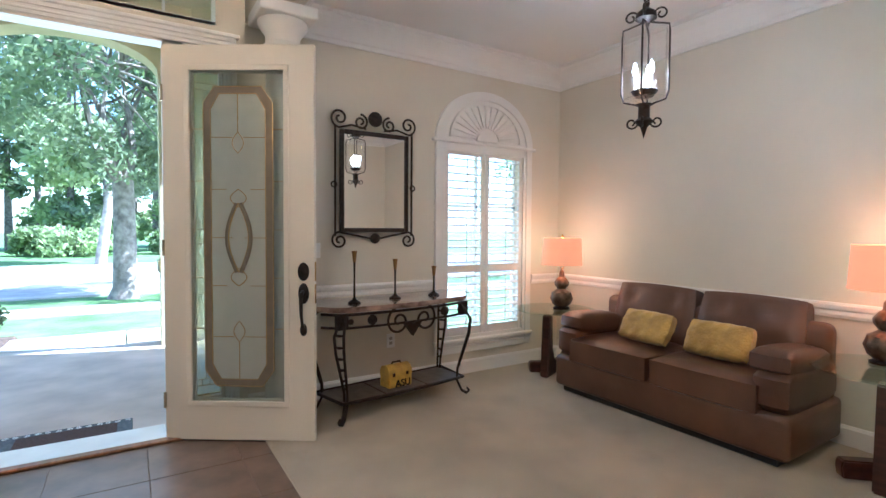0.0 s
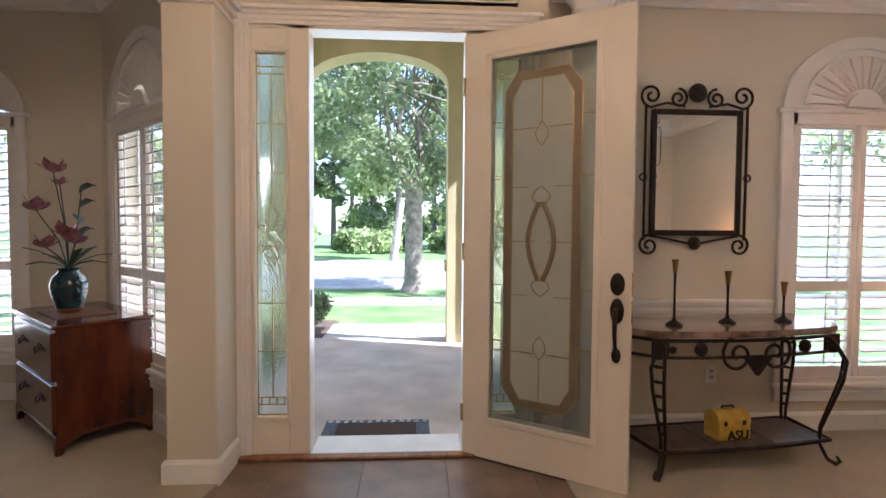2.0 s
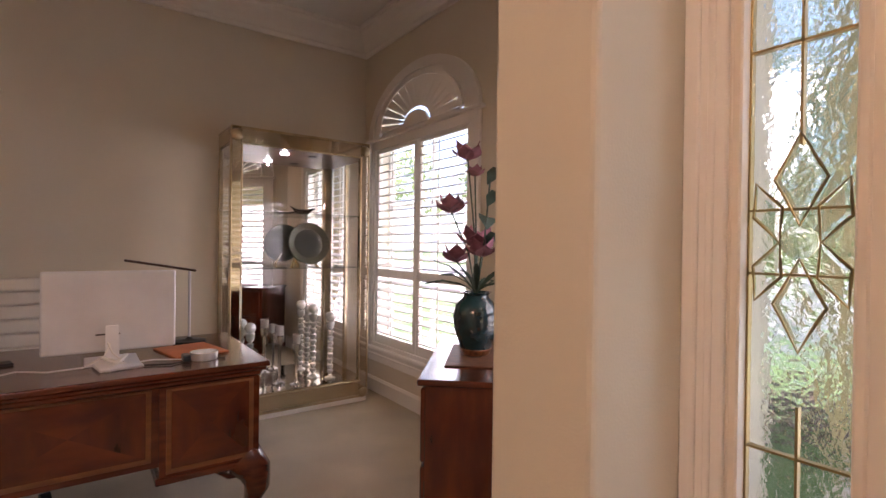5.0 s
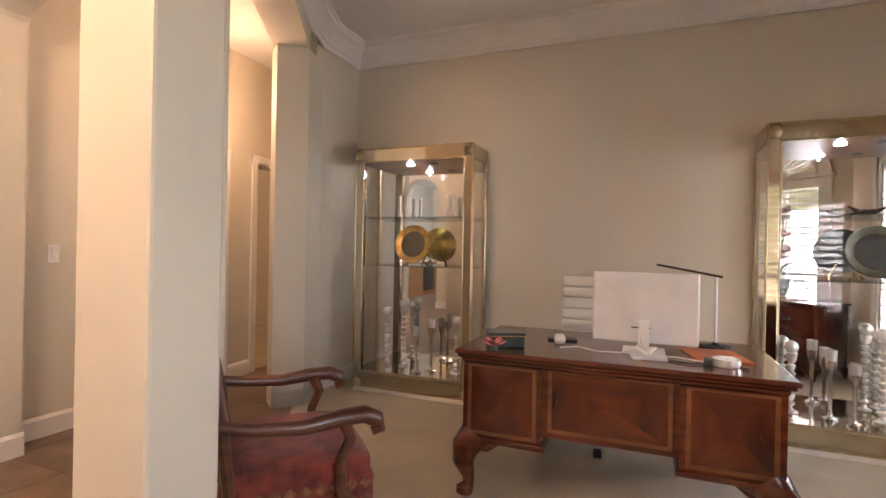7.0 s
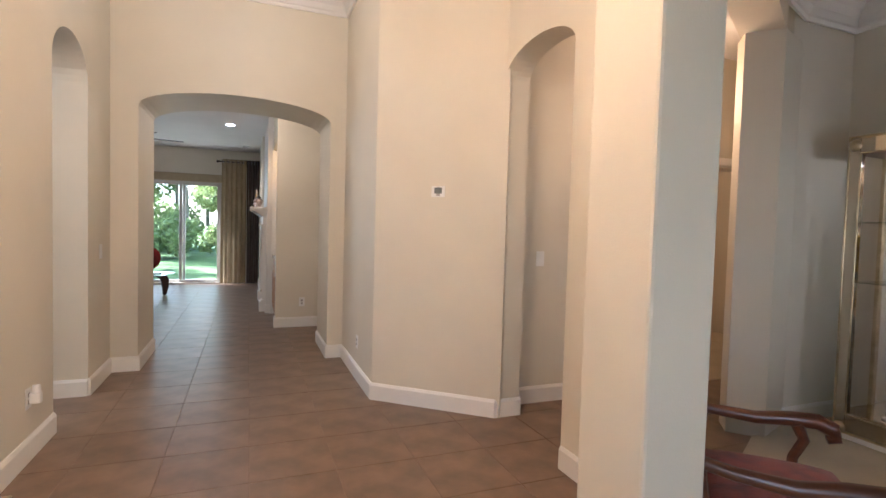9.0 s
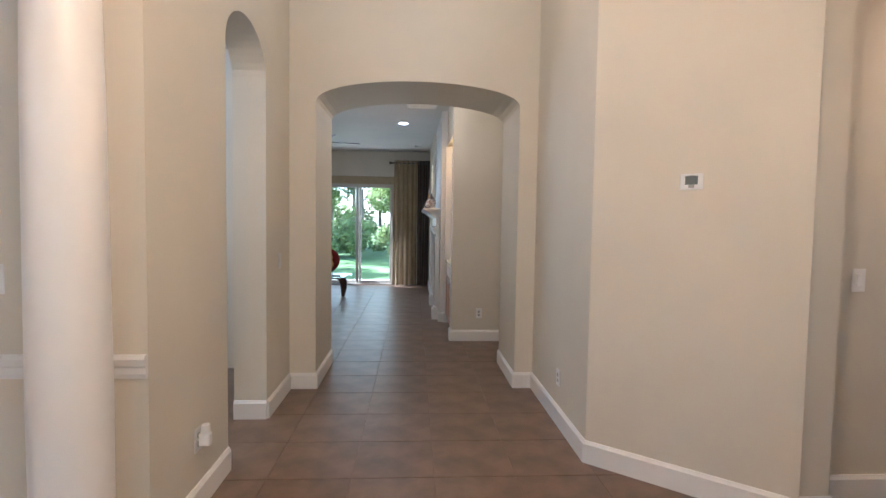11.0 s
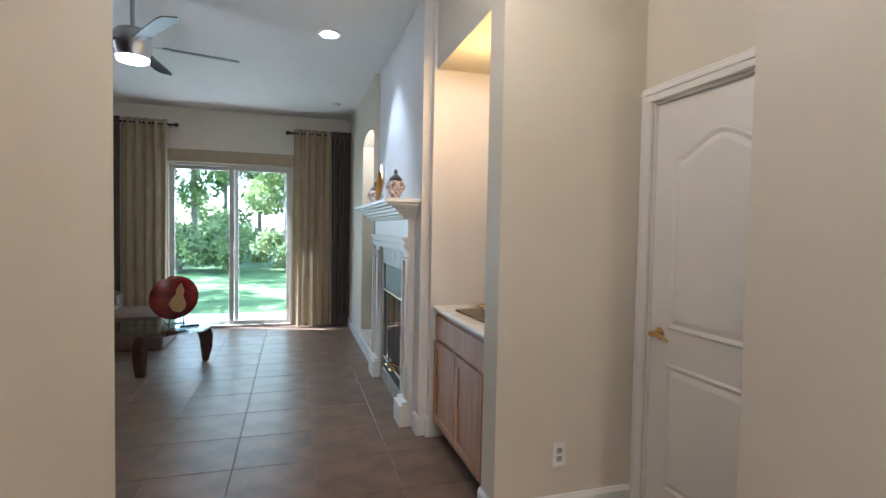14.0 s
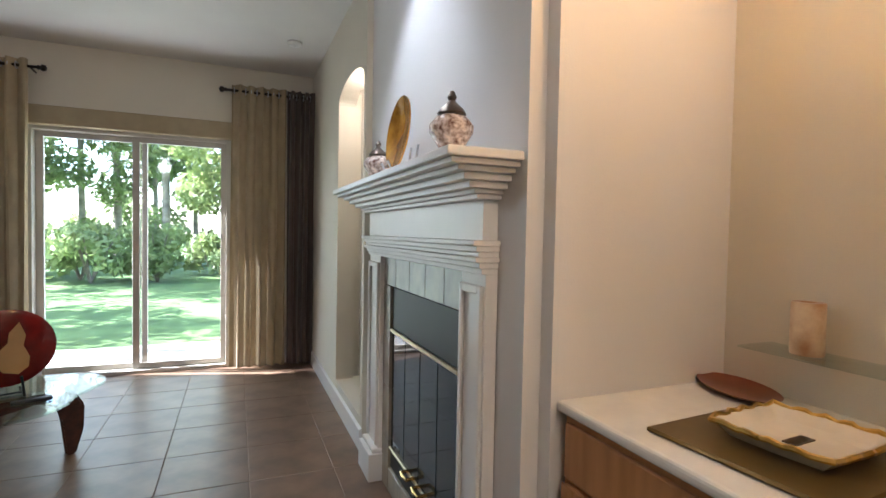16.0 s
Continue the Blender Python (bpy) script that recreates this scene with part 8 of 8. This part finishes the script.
part("door_handle", lathe([(0.012, 0), (0.012, 0.04), (0.026, 0.05), (0.024, 0.07), (0, 0.074)], 16, m=Matrix.Translation((0.69, 0.0, 0.95)) @ Matrix.Rotation(radians(90), 4, "X")), BRASS, d4, "brass knob", smooth=True)
dr = thing("bedroom_dresser", "cream wooden dresser in the bedroom", "dresser", -4.9, -6.6, 0.011)
part("body", B(-0.6, 0.6, -0.25, 0.25, 0.12, 0.80, bevel=0.01), CREAM, dr)
part("top", B(-0.63, 0.63, -0.27, 0.28, 0.80, 0.835, bevel=0.01), CREAM, dr)
for x in (-0.55, 0.55):
    for y in (-0.2, 0.2):
        part("leg", lathe([(0.03, 0), (0.02, 0.03), (0.032, 0.12)], 12, centre=(x, y, 0)), CREAM, dr)
for k in range(3):
    dd = part("drawer", B(-0.56, 0.56, 0.25, 0.265, 0.15 + k * 0.21, 0.34 + k * 0.21, bevel=0.006), CREAM, dr)
    for x in (-0.3, 0.3):
        part("knob", lathe([(0.008, 0), (0.016, 0.015), (0.012, 0.026), (0, 0.028)], 12, m=Matrix.Translation((x, 0.265, 0.245 + k * 0.21)) @ Matrix.Rotation(radians(-90), 4, "X")), BRONZE, dd)
single("jewelry_tray", B(-0.15, 0.15, -0.1, 0.1, 0, 0.05, bevel=0.01), BLACK, "dark tray on the dresser", "tray", m=pose(-4.6, -6.55, 0.847))

# foyer chandelier
cl = thing("chandelier", "bronze foyer chandelier with frosted cups", "chandelier", 0.0, -2.6, 0)
part("canopy", lathe([(0.07, HI), (0.06, HI - 0.03), (0.01, HI - 0.04)], 20), BRONZE, cl, smooth=True)
part("stem", tube([(0, 0, HI - 0.03), (0, 0, 2.65)], 0.010, 8), BRONZE, cl)
for k in range(5):
    a = 2 * math.pi * k / 5
    c, s = math.cos(a), math.sin(a)
    part("arm", tube([(0, 0, 2.72), (0.12 * c, 0.12 * s, 2.66), (0.24 * c, 0.24 * s, 2.70), (0.26 * c, 0.26 * s, 2.78)], 0.009, 8), BRONZE, cl, smooth=True)
    part("glass_cup", lathe([(0.02, 2.78), (0.05, 2.81), (0.065, 2.88), (0.06, 2.88), (0.045, 2.82)], 20, centre=(0.26 * c, 0.26 * s, 0)), mat("lit_cup", (1.0, 0.86, 0.68), 0.5, emit=3.0), cl, smooth=True).visible_shadow = False

# ---- floor tiles, one grid through the foyer, hall and family room ----
X0, Y0, PX, PY = 0.335, -9.0, 0.465, 0.47
GAP = 0.004


def tile_mesh():
    bm = bmesh.new()
    w, d, c = PX / 2 - GAP / 2, PY / 2 - GAP / 2, 0.002
    lo = [bm.verts.new((x, y, -0.012)) for x, y in ((-w, -d), (w, -d), (w, d), (-w, d))]
    mid = [bm.verts.new((x, y, -0.0015)) for x, y in ((-w, -d), (w, -d), (w, d), (-w, d))]
    hi = [bm.verts.new((x, y, 0.0)) for x, y in ((-w + c, -d + c), (w - c, -d + c), (w - c, d - c), (-w + c, d - c))]
    bm.faces.new(hi)
    for a, b in ((lo, mid), (mid, hi)):
        for i in range(4):
            bm.faces.new((a[i], a[(i + 1) % 4], b[(i + 1) % 4], b[i]))
    me = bpy.data.meshes.new("tile")
    bmesh.ops.recalc_face_normals(bm, faces=bm.faces[:])
    bm.to_mesh(me)
    bm.free()
    me.materials.append(TILE)
    return me


TM = tile_mesh()


def tiled(x, y):
    if -7.1 < y < 0.05:
        return -2.1 < x < 1.30 and not (y < -4.9 and x < -1.2 and y > -7.1)
    if y <= -6.9:
        return -1.4 < x < 2.9
    return False


near, rest = [], []
for i in range(-14, 12):
    for j in range(-12, 22):
        x, y = X0 + (i + 0.5) * PX, Y0 + (j + 0.5) * PY
        if y > 0.1 or y < -13.6:
            continue
        if tiled(x, y):
            near.append((x, y))
        elif -6.4 < x < -1.6 and -4.9 < y < -2.7 or (-2 < x < 5.6 and y < -4.2):
            rest.append((x, y))
near.sort(key=lambda p: abs(p[0] - 0.1))
rest += near[296:]
for x, y in near[:296]:
    ob = new("tile", TM)
    ob.parent = FLOOR
    ob.location = (x, y, 0.0)
bm = bmesh.new()
for x, y in rest:
    w, d = PX / 2 - GAP / 2, PY / 2 - GAP / 2
    vs = [bm.verts.new((x + a, y + b, z)) for z in (-0.012, 0.0) for a, b in ((-w, -d), (w, -d), (w, d), (-w, d))]
    bm.faces.new(vs[4:])
    for k in range(4):
        bm.faces.new((vs[k], vs[(k + 1) % 4], vs[4 + (k + 1) % 4], vs[4 + k]))
tagged(part("tile_field", bm, TILE, FLOOR), kind="stuff")
